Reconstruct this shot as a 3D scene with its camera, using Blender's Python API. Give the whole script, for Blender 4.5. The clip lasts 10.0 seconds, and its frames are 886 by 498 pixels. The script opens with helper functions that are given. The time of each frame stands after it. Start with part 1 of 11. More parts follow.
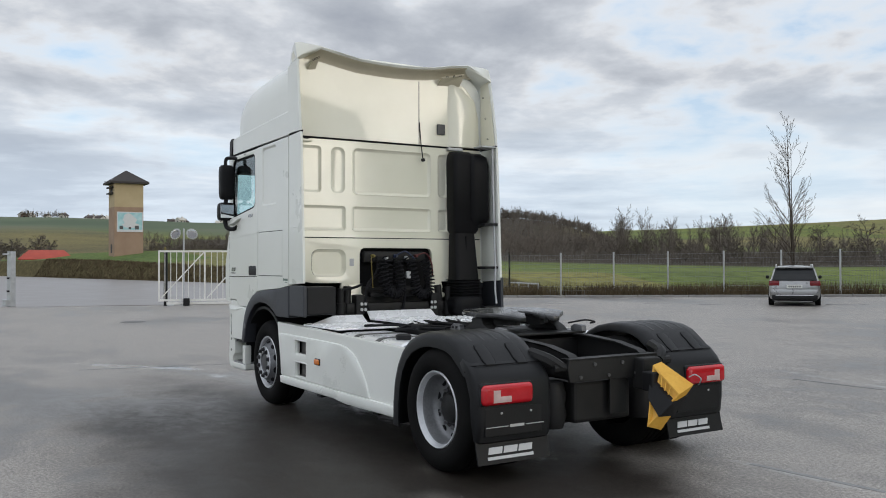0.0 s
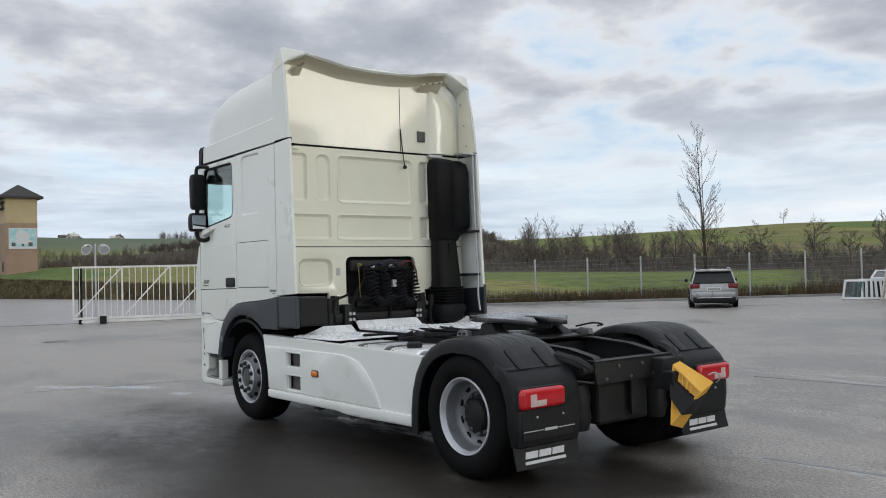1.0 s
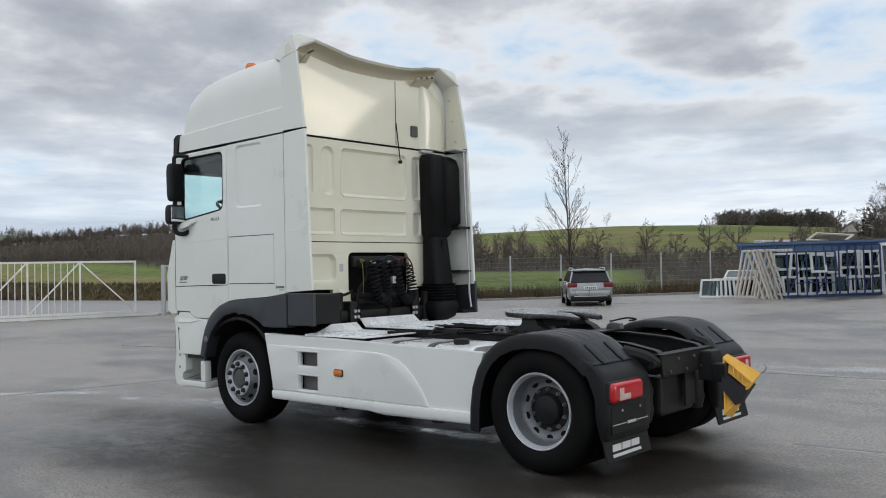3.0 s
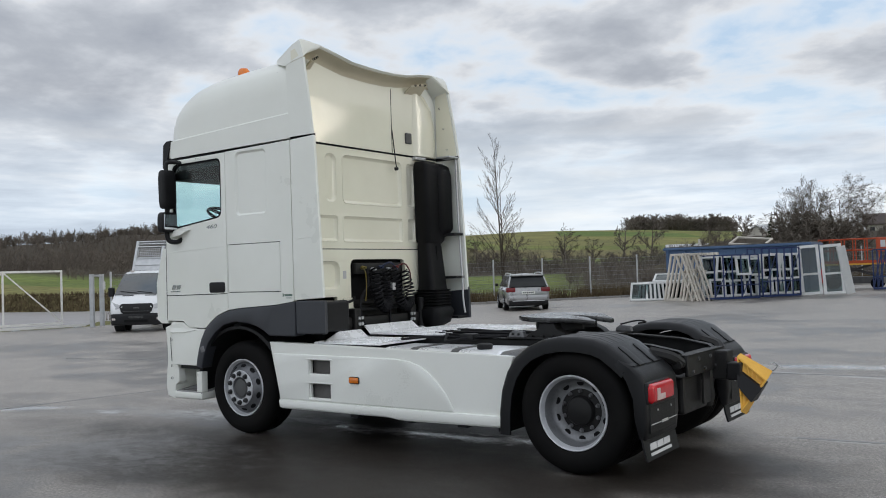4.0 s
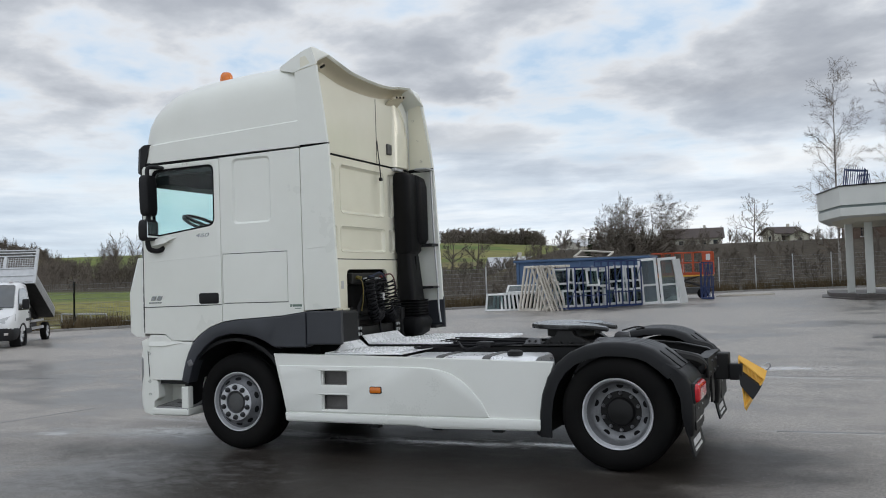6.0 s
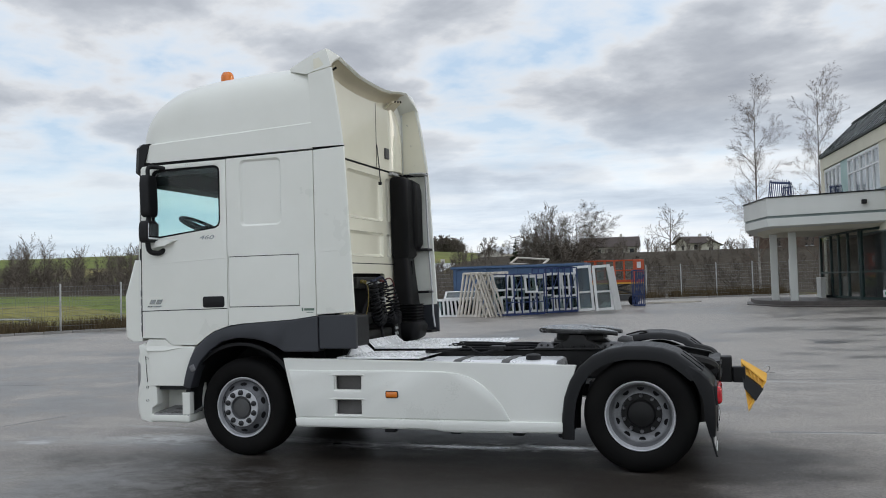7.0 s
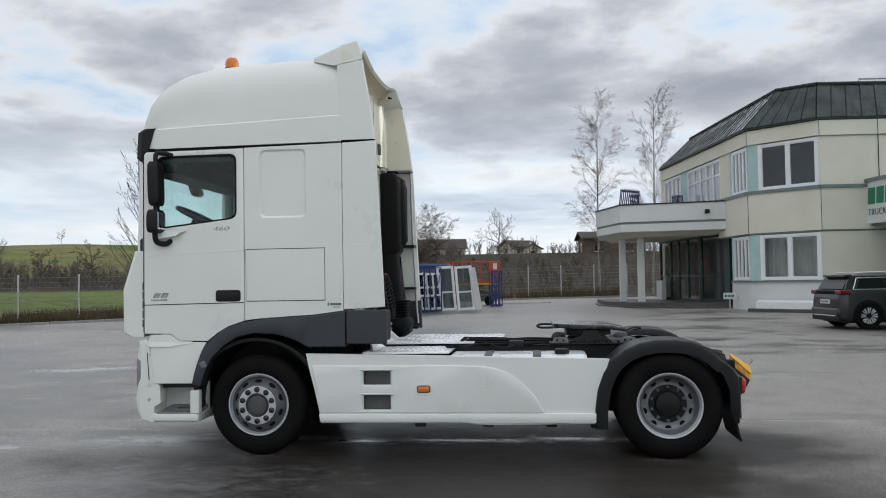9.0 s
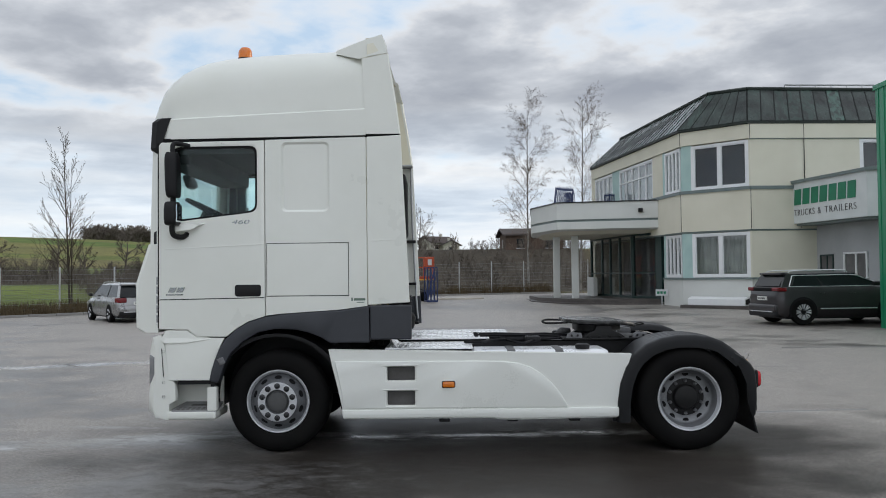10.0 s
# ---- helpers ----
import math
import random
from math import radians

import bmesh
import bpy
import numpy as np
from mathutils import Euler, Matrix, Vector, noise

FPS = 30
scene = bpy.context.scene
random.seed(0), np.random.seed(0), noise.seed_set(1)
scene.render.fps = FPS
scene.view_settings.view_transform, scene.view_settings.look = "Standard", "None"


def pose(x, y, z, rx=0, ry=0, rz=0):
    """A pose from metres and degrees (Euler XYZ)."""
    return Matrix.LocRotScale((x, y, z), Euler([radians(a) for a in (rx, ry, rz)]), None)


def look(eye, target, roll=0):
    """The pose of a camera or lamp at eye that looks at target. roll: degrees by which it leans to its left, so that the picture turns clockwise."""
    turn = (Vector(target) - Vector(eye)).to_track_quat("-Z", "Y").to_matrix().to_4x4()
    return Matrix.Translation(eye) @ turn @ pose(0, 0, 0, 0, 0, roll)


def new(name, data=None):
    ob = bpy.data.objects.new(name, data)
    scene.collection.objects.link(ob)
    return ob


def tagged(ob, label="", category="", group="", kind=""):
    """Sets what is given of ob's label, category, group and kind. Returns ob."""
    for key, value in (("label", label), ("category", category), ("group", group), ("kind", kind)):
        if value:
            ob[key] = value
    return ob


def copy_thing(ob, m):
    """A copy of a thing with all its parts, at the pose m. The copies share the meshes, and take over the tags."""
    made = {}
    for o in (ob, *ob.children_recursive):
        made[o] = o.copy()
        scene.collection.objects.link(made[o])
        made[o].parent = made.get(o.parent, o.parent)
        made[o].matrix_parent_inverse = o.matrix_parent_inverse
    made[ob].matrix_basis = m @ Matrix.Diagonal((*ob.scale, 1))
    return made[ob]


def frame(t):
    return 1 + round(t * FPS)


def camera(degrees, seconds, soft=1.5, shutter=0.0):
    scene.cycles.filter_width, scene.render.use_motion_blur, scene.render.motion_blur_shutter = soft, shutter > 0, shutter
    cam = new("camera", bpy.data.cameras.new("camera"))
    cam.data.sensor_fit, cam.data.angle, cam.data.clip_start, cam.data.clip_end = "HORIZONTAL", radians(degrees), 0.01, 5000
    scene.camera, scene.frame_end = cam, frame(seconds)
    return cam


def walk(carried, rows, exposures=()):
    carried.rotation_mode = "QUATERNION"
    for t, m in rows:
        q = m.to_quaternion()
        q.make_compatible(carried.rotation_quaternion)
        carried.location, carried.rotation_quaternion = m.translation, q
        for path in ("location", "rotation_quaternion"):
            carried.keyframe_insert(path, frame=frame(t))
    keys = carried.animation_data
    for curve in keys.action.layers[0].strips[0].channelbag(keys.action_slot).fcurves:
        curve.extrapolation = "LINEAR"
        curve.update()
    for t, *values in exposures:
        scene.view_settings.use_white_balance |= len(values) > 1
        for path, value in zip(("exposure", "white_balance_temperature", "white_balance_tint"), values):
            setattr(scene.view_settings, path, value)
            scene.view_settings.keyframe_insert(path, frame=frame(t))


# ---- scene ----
cam = camera(53.7, 10.0, soft=1.0)
PATH = [
    (0, (5.694, -4.685, 1.58), (3.994, -3.632, 1.614), -0.2),
    (0.5, (5.434, -5.052, 1.554), (3.803, -3.896, 1.599), -0.5),
    (1, (5.129, -5.406, 1.553), (3.556, -4.172, 1.609), -1.4),
    (1.5, (4.827, -5.721, 1.564), (3.318, -4.409, 1.627), -1.4),
    (2, (4.51, -6.076, 1.585), (3.08, -4.679, 1.644), -0.9),
    (2.5, (4.161, -6.375, 1.552), (2.792, -4.918, 1.602), -0.8),
    (4, (3.138, -7.292, 1.581), (1.98, -5.662, 1.637), -1.8),
    (4.5, (2.78, -7.616, 1.582), (1.729, -5.916, 1.646), -1.5),
    (5, (2.463, -7.851, 1.58), (1.485, -6.108, 1.647), -1.7),
    (5.5, (2.027, -8.126, 1.61), (1.141, -6.334, 1.677), -1.9),
    (7, (0.738, -8.71, 1.622), (0.123, -6.809, 1.702), -1.6),
    (7.5, (0.31, -8.862, 1.637), (-0.222, -6.936, 1.717), -1.5),
    (8, (-0.203, -8.952, 1.616), (-0.648, -7.004, 1.696), -1.7),
    (8.5, (-0.666, -9.157, 1.623), (-1.003, -7.187, 1.697), -1.5),
    (9, (-1.129, -9.232, 1.622), (-1.348, -7.245, 1.694), -0.9),
    (9.5, (-1.622, -9.248, 1.64), (-1.7395, -7.252, 1.708), -0.1),
    (10, (-2.147, -9.316, 1.633), (-2.172, -7.317, 1.693), -0.6),
]
walk(cam, [(t, look(eye, target, roll)) for t, eye, target, roll in PATH])

# ---- world, sun, exposure ----
world = bpy.data.worlds.new("sky")
scene.world = world
world.use_nodes = True
wn, wl = world.node_tree.nodes, world.node_tree.links
wn.clear()
SUN_EL, SUN_AZ = 13.0, 24.0          # degrees; azimuth anticlockwise from +x


def wnode(kind, **inputs):
    n = wn.new(kind)
    for key, value in inputs.items():
        n.inputs[key].default_value = value
    return n


def wmath(op, a, b=None):
    n = wn.new("ShaderNodeMath")
    n.operation = op
    for i, v in enumerate((a, b)):
        if v is None:
            continue
        if isinstance(v, (int, float)):
            n.inputs[i].default_value = v
        else:
            wl.new(v, n.inputs[i])
    return n.outputs[0]


def wramp(fac, stops):
    n = wn.new("ShaderNodeValToRGB")
    e = n.color_ramp.elements
    while len(e) < len(stops):
        e.new(0.5)
    for k, (pos, col) in enumerate(stops):
        e[k].position, e[k].color = pos, (*col, 1)
    wl.new(fac, n.inputs[0])
    return n.outputs[0]


def wmix(fac, a, b):
    n = wn.new("ShaderNodeMix")
    n.data_type = "RGBA"
    if isinstance(fac, float):
        n.inputs[0].default_value = fac
    else:
        wl.new(fac, n.inputs[0])
    wl.new(a, n.inputs[6])
    wl.new(b, n.inputs[7])
    return n.outputs[2]


coord = wn.new("ShaderNodeTexCoord")
sep = wn.new("ShaderNodeSeparateXYZ")
wl.new(coord.outputs["Generated"], sep.inputs[0])
up = wmath("MAXIMUM", sep.outputs[2], 0.0)
lift = wmath("ADD", up, 0.17)
flat = wn.new("ShaderNodeCombineXYZ")
wl.new(wmath("DIVIDE", sep.outputs[0], lift), flat.inputs[0])
wl.new(wmath("DIVIDE", sep.outputs[1], lift), flat.inputs[1])


def cloud_noise(source, scale, detail, rough, offset, distort, stretch, turn=38):
    m = wn.new("ShaderNodeMapping")
    m.inputs["Location"].default_value = offset
    m.inputs["Rotation"].default_value = (0, 0, radians(turn))
    m.inputs["Scale"].default_value = stretch
    wl.new(source, m.inputs[0])
    n = wnode("ShaderNodeTexNoise", Scale=scale, Detail=detail, Roughness=rough, Distortion=distort)
    wl.new(m.outputs[0], n.inputs["Vector"])
    return n.outputs[0]


air = wn.new("ShaderNodeTexSky")
air.sky_type, air.sun_disc = "NISHITA", False
air.sun_elevation, air.sun_rotation = radians(SUN_EL), radians(90 - SUN_AZ)
air_dim = wn.new("ShaderNodeMix")
air_dim.data_type, air_dim.blend_type = "RGBA", "MULTIPLY"
air_dim.inputs[0].default_value = 1.0
air_dim.inputs[7].default_value = (0.10, 0.10, 0.10, 1)
wl.new(air.outputs[0], air_dim.inputs[6])
haze = wn.new("ShaderNodeRGB")
haze.outputs[0].default_value = (0.50, 0.63, 0.80, 1)
blue = wmix(0.62, air_dim.outputs[2], haze.outputs[0])

# broken cloud deck: thick cores are grey, thin edges bright
weather = cloud_noise(flat.outputs[0], 0.55, 3.0, 0.5, (3.1, 1.7, 0), 0.0, (1.0, 1.0, 1))
clumps = cloud_noise(flat.outputs[0], 2.1, 9.0, 0.54, (7.3, 4.4, 0), 0.12, (1.0, 1.0, 1))
gap_dir = wn.new("ShaderNodeVectorMath")
gap_dir.operation = "DOT_PRODUCT"
gap_dir.inputs[1].default_value = (-0.60, 0.78, 0.17)
wl.new(coord.outputs["Generated"], gap_dir.inputs[0])
opening = wmath("POWER", wmath("MAXIMUM", gap_dir.outputs["Value"], 0.0), 40.0)
thick = wmath("ADD", wmath("MULTIPLY", weather, 0.45), wmath("MULTIPLY", clumps, 0.55))
thick = wmath("SUBTRACT", thick, wmath("MULTIPLY", opening, 0.085))
cloud_fac = wramp(thick, [(0.375, (0, 0, 0)), (0.455, (1, 1, 1))])
cloud_col = wramp(thick, [(0.37, (0.73, 0.735, 0.735)), (0.432, (0.60, 0.612, 0.63)), (0.475, (0.44, 0.465, 0.505)), (0.522, (0.34, 0.364, 0.405)), (0.59, (0.265, 0.288, 0.333))])
overhead = wmix(cloud_fac, blue, cloud_col)
# long level streaks low over the horizon
low_map = wn.new("ShaderNodeCombineXYZ")
wl.new(sep.outputs[0], low_map.inputs[0])
wl.new(sep.outputs[1], low_map.inputs[1])
wl.new(wmath("MULTIPLY", up, 9.0), low_map.inputs[2])
streak = cloud_noise(low_map.outputs[0], 2.4, 8.0, 0.6, (1.3, 0.4, 2.2), 0.15, (1, 1, 1))
west = wn.new("ShaderNodeVectorMath")
west.operation = "DOT_PRODUCT"
west.inputs[1].default_value = (-0.975, 0.22, 0.0)
wl.new(coord.outputs["Generated"], west.inputs[0])
streak = wmath("SUBTRACT", streak, wmath("MULTIPLY", wmath("POWER", wmath("MAXIMUM", west.outputs["Value"], 0.0), 14.0), 0.075))
streak_col = wramp(streak, [(0.36, (0.44, 0.51, 0.60)), (0.45, (0.56, 0.64, 0.73)), (0.53, (0.70, 0.755, 0.81)), (0.64, (0.80, 0.815, 0.82))])
low_fac = wramp(up, [(0.0, (0.95, 0.95, 0.95)), (0.09, (0.75, 0.75, 0.75)), (0.20, (0.0, 0.0, 0.0))])
streak_col = wmix(wmath("MULTIPLY", opening, 0.55), streak_col, blue)
whole = wmix(low_fac, overhead, streak_col)
# an overcast sky is brightest overhead and round the veiled sun
dotn = wn.new("ShaderNodeVectorMath")
dotn.operation = "DOT_PRODUCT"
dotn.inputs[1].default_value = (math.cos(radians(SUN_EL)) * math.cos(radians(SUN_AZ)), math.cos(radians(SUN_EL)) * math.sin(radians(SUN_AZ)), math.sin(radians(SUN_EL)))
wl.new(coord.outputs["Generated"], dotn.inputs[0])
glow = wmath("POWER", wmath("MAXIMUM", dotn.outputs["Value"], 0.0), 14.0)
gain = wmath("ADD", wmath("ADD", wmath("MULTIPLY", wmath("POWER", up, 2.0), 0.62), 0.93), wmath("MULTIPLY", glow, 0.8))
south = wn.new("ShaderNodeVectorMath")
south.operation = "DOT_PRODUCT"
south.inputs[1].default_value = (0.15, -0.97, 0.15)
wl.new(coord.outputs["Generated"], south.inputs[0])
gain = wmath("ADD", gain, wmath("MULTIPLY", wmath("MAXIMUM", south.outputs["Value"], 0.0), 0.42))
grey3 = wn.new("ShaderNodeCombineColor")
for i in range(3):
    wl.new(gain, grey3.inputs[i])
lit = wn.new("ShaderNodeMix")
lit.data_type, lit.blend_type = "RGBA", "MULTIPLY"
lit.inputs[0].default_value = 1.0
wl.new(whole, lit.inputs[6])
wl.new(grey3.outputs[0], lit.inputs[7])
whole = lit.outputs[2]
back = wn.new("ShaderNodeBackground")
back.inputs["Strength"].default_value = 1.0
wl.new(whole, back.inputs["Color"])
wout = wn.new("ShaderNodeOutputWorld")
wl.new(back.outputs[0], wout.inputs[0])

sun = new("sun", bpy.data.lights.new("sun", "SUN"))
sun.data.energy, sun.data.angle, sun.data.color = 0.36, radians(24), (1.0, 0.90, 0.74)
sun.matrix_world = look((0, 0, 0), (-math.cos(radians(SUN_EL)) * math.cos(radians(SUN_AZ)), -math.cos(radians(SUN_EL)) * math.sin(radians(SUN_AZ)), -math.sin(radians(SUN_EL))))
scene.view_settings.exposure = 0.50

# ---- materials ----
def surface(name, c1, c2, scale=4.0, rough=0.5, rough2=None, metal=0.0, bump=0.0, bump_scale=60.0, coat=0.0, fine=0.25, vary=0.0, spec=0.5, dist=0.004):
    """Two-scale colour noise, roughness that follows it, and a fine bump. vary: random lightness from object to object."""
    m = bpy.data.materials.new(name)
    m.use_nodes = True
    n, l = m.node_tree.nodes, m.node_tree.links
    b = n["Principled BSDF"]
    tc = n.new("ShaderNodeTexCoord")
    n1 = n.new("ShaderNodeTexNoise")
    n1.inputs["Scale"].default_value, n1.inputs["Detail"].default_value = scale, 6
    n2 = n.new("ShaderNodeTexNoise")
    n2.inputs["Scale"].default_value, n2.inputs["Detail"].default_value = bump_scale, 4
    for q in (n1, n2):
        l.new(tc.outputs["Object"], q.inputs["Vector"])
    add = n.new("ShaderNodeMath")
    add.operation = "MULTIPLY_ADD"
    l.new(n2.outputs[0], add.inputs[0])
    add.inputs[1].default_value = fine
    l.new(n1.outputs[0], add.inputs[2])
    ramp = n.new("ShaderNodeMapRange")
    ramp.inputs[1].default_value, ramp.inputs[2].default_value = 0.32 + fine * 0.35, 0.68 + fine * 0.65
    l.new(add.outputs[0], ramp.inputs[0])
    mix = n.new("ShaderNodeMix")
    mix.data_type = "RGBA"
    mix.inputs[6].default_value, mix.inputs[7].default_value = (*c1, 1), (*c2, 1)
    l.new(ramp.outputs[0], mix.inputs[0])
    col = mix.outputs[2]
    if vary:
        info = n.new("ShaderNodeObjectInfo")
        hsv = n.new("ShaderNodeHueSaturation")
        mr = n.new("ShaderNodeMapRange")
        mr.inputs[3].default_value, mr.inputs[4].default_value = 1 - vary, 1 + vary
        l.new(info.outputs["Random"], mr.inputs[0])
        l.new(mr.outputs[0], hsv.inputs["Value"])
        l.new(col, hsv.inputs["Color"])
        col = hsv.outputs[0]
    l.new(col, b.inputs["Base Color"])
    rr = n.new("ShaderNodeMapRange")
    rr.inputs[3].default_value, rr.inputs[4].default_value = rough, rough if rough2 is None else rough2
    l.new(ramp.outputs[0], rr.inputs[0])
    l.new(rr.outputs[0], b.inputs["Roughness"])
    b.inputs["Metallic"].default_value = metal
    b.inputs["Specular IOR Level"].default_value = spec
    b.inputs["Coat Weight"].default_value = coat
    b.inputs["Coat Roughness"].default_value = 0.05
    if bump:
        bp = n.new("ShaderNodeBump")
        bp.inputs["Strength"].default_value, bp.inputs["Distance"].default_value = bump, dist
        l.new(n2.outputs[0], bp.inputs["Height"])
        l.new(bp.outputs[0], b.inputs["Normal"])
    return m


def pane_glass(name, tint, gloss_rough=0.01, base=0.05):
    """Clear glass for thin panes: tinted see-through and a gloss that grows at a slant."""
    m = bpy.data.materials.new(name)
    m.use_nodes = True
    n, l = m.node_tree.nodes, m.node_tree.links
    n.clear()
    t, g, f, mx, o = (n.new("ShaderNode" + k) for k in ("BsdfTransparent", "BsdfGlossy", "LayerWeight", "MixShader", "OutputMaterial"))
    t.inputs[0].default_value = (*tint, 1)
    g.inputs["Roughness"].default_value = gloss_rough
    f.inputs["Blend"].default_value = 0.5
    pw, sc = n.new("ShaderNodeMath"), n.new("ShaderNodeMath")
    pw.operation, sc.operation = "POWER", "MULTIPLY_ADD"
    pw.inputs[1].default_value, sc.inputs[1].default_value, sc.inputs[2].default_value = 4.0, 0.85, base
    l.new(f.outputs["Facing"], pw.inputs[0])
    l.new(pw.outputs[0], sc.inputs[0])
    l.new(sc.outputs[0], mx.inputs[0])
    l.new(t.outputs[0], mx.inputs[1])
    l.new(g.outputs[0], mx.inputs[2])
    l.new(mx.outputs[0], o.inputs[0])
    return m


M = {}
M["white"] = surface("white_paint", (0.775, 0.785, 0.725), (0.825, 0.835, 0.78), 1.3, 0.26, 0.36, coat=0.25, bump=0.02, bump_scale=9, fine=0.15)
# the cab's white again for the rear, warm sunlight put into the colour
M["cream"] = surface("warm_lit_white_paint", (0.78, 0.755, 0.615), (0.84, 0.815, 0.68), 1.6, 0.11, 0.17, coat=0.6, bump=0.015, bump_scale=8, fine=0.2)
# darker tan copy: shade below the spoiler lip is put into the colour
M["cream_shaded"] = surface("cream_lip_shade", (0.50, 0.45, 0.33), (0.60, 0.545, 0.42), 2.2, 0.45, 0.55)
M["skirt"] = surface("white_skirt", (0.785, 0.795, 0.745), (0.835, 0.845, 0.80), 1.5, 0.26, 0.36, coat=0.25)
M["grey"] = surface("grey_plastic", (0.030, 0.033, 0.040), (0.042, 0.045, 0.054), 3, 0.42, 0.5, bump=0.15, bump_scale=500)
M["black"] = surface("black_plastic", (0.009, 0.009, 0.010), (0.015, 0.015, 0.016), 3, 0.42, 0.58, bump=0.15, bump_scale=400, spec=0.25)
M["fender"] = surface("fender_plastic", (0.008, 0.0085, 0.0095), (0.014, 0.0145, 0.016), 2.2, 0.34, 0.5, bump=0.12, bump_scale=300, spec=0.24)
M["frame"] = surface("frame_black", (0.009, 0.009, 0.0095), (0.020, 0.0195, 0.019), 5, 0.38, 0.6, bump=0.2, bump_scale=120, spec=0.25)
M["grease"] = surface("greased_steel", (0.012, 0.012, 0.013), (0.07, 0.07, 0.07), 6, 0.12, 0.34, metal=0.4, bump=0.3, bump_scale=50)
M["tyre"] = surface("tyre_rubber", (0.005, 0.005, 0.0053), (0.011, 0.0105, 0.010), 4, 0.6, 0.8, bump=0.2, bump_scale=200, spec=0.08)
# darker copy of the silver rim: the recessed dish's shade is in the colour
M["rim_shaded"] = surface("shaded_silver_rim", (0.095, 0.098, 0.105), (0.19, 0.195, 0.205), 7, 0.35, 0.5, metal=0.4, fine=0.6)
M["rim"] = surface("silver_rim", (0.52, 0.53, 0.55), (0.68, 0.69, 0.71), 6, 0.28, 0.42, metal=0.35, fine=0.5)
# rear dish: tone between the bright rim and its darker copy
M["rim_rear"] = surface("mid_silver_rim", (0.15, 0.154, 0.162), (0.26, 0.265, 0.275), 7, 0.32, 0.48, metal=0.35, fine=0.6)
M["rim_dark"] = surface("dusty_rim", (0.10, 0.10, 0.105), (0.24, 0.24, 0.25), 7, 0.4, 0.6, metal=0.5, fine=0.5)
M["alu"] = surface("aluminium", (0.80, 0.81, 0.82), (0.90, 0.91, 0.92), 4, 0.2, 0.34, metal=0.12, fine=0.4)
M["tank"] = surface("tank_alu", (0.74, 0.75, 0.77), (0.84, 0.85, 0.86), 3, 0.24, 0.38, metal=0.45, fine=0.3)
M["strap"] = surface("rubber_strap", (0.05, 0.05, 0.05), (0.09, 0.09, 0.09), 6, 0.4, 0.6)
M["red"] = surface("red_lens", (0.42, 0.007, 0.014), (0.56, 0.012, 0.022), 8, 0.10, 0.18, coat=0.3)
M["clear"] = surface("clear_lens", (0.50, 0.44, 0.42), (0.62, 0.58, 0.56), 8, 0.08, 0.15, coat=0.6)
M["amber"] = surface("amber_lens", (0.62, 0.14, 0.008), (0.78, 0.21, 0.015), 9, 0.12, 0.2, coat=0.5)
M["yellow"] = surface("yellow_plastic", (0.66, 0.33, 0.03), (0.80, 0.46, 0.07), 7, 0.45, 0.6, fine=0.5)
M["intake"] = surface("intake_plastic", (0.0045, 0.0045, 0.005), (0.009, 0.009, 0.010), 3, 0.42, 0.55, bump=0.2, bump_scale=250, spec=0.14)
M["hose_blk"] = surface("black_hose", (0.005, 0.005, 0.006), (0.010, 0.010, 0.012), 9, 0.55, 0.65, spec=0.2)
M["hose_blue"] = surface("blue_hose", (0.006, 0.012, 0.04), (0.010, 0.020, 0.06), 9, 0.3, 0.4)
M["hose_red"] = surface("red_hose", (0.08, 0.010, 0.010), (0.12, 0.016, 0.014), 9, 0.3, 0.4)
M["hose_yel"] = surface("yellow_hose", (0.14, 0.11, 0.02), (0.18, 0.14, 0.03), 9, 0.3, 0.4)
M["mark"] = surface("white_print", (0.56, 0.57, 0.58), (0.66, 0.66, 0.67), 9, 0.5, 0.6)
M["badge"] = surface("chrome_badge", (0.32, 0.33, 0.34), (0.42, 0.43, 0.44), 9, 0.2, 0.3, metal=0.9)
M["int_dark"] = surface("cab_trim_dark", (0.012, 0.0125, 0.014), (0.022, 0.0225, 0.025), 6, 0.6, 0.8)
M["slotgrey"] = surface("grey_step_plastic", (0.085, 0.08, 0.075), (0.15, 0.145, 0.14), 5, 0.6, 0.8)
M["int_grey"] = surface("cab_trim_grey", (0.05, 0.05, 0.054), (0.075, 0.075, 0.08), 6, 0.7, 0.85)
M["int_light"] = surface("cab_curtain", (0.42, 0.42, 0.42), (0.52, 0.52, 0.51), 6, 0.8, 0.9)
M["mirror"] = surface("mirror_glass", (0.8, 0.82, 0.84), (0.82, 0.84, 0.86), 3, 0.02, 0.03, metal=1.0)
M["cabglass"] = pane_glass("tinted_glass", (0.875, 0.955, 0.945), 0.01, 0.018)
M["signprint"] = surface("green_grey_print", (0.10, 0.16, 0.12), (0.16, 0.22, 0.18), 9, 0.5, 0.6)
# near-black for seals and joints; also stands in for shade in recesses
M["gap"] = surface("rubber_recess_black", (0.004, 0.004, 0.0045), (0.008, 0.008, 0.009), 9, 0.7, 0.9, spec=0.2)

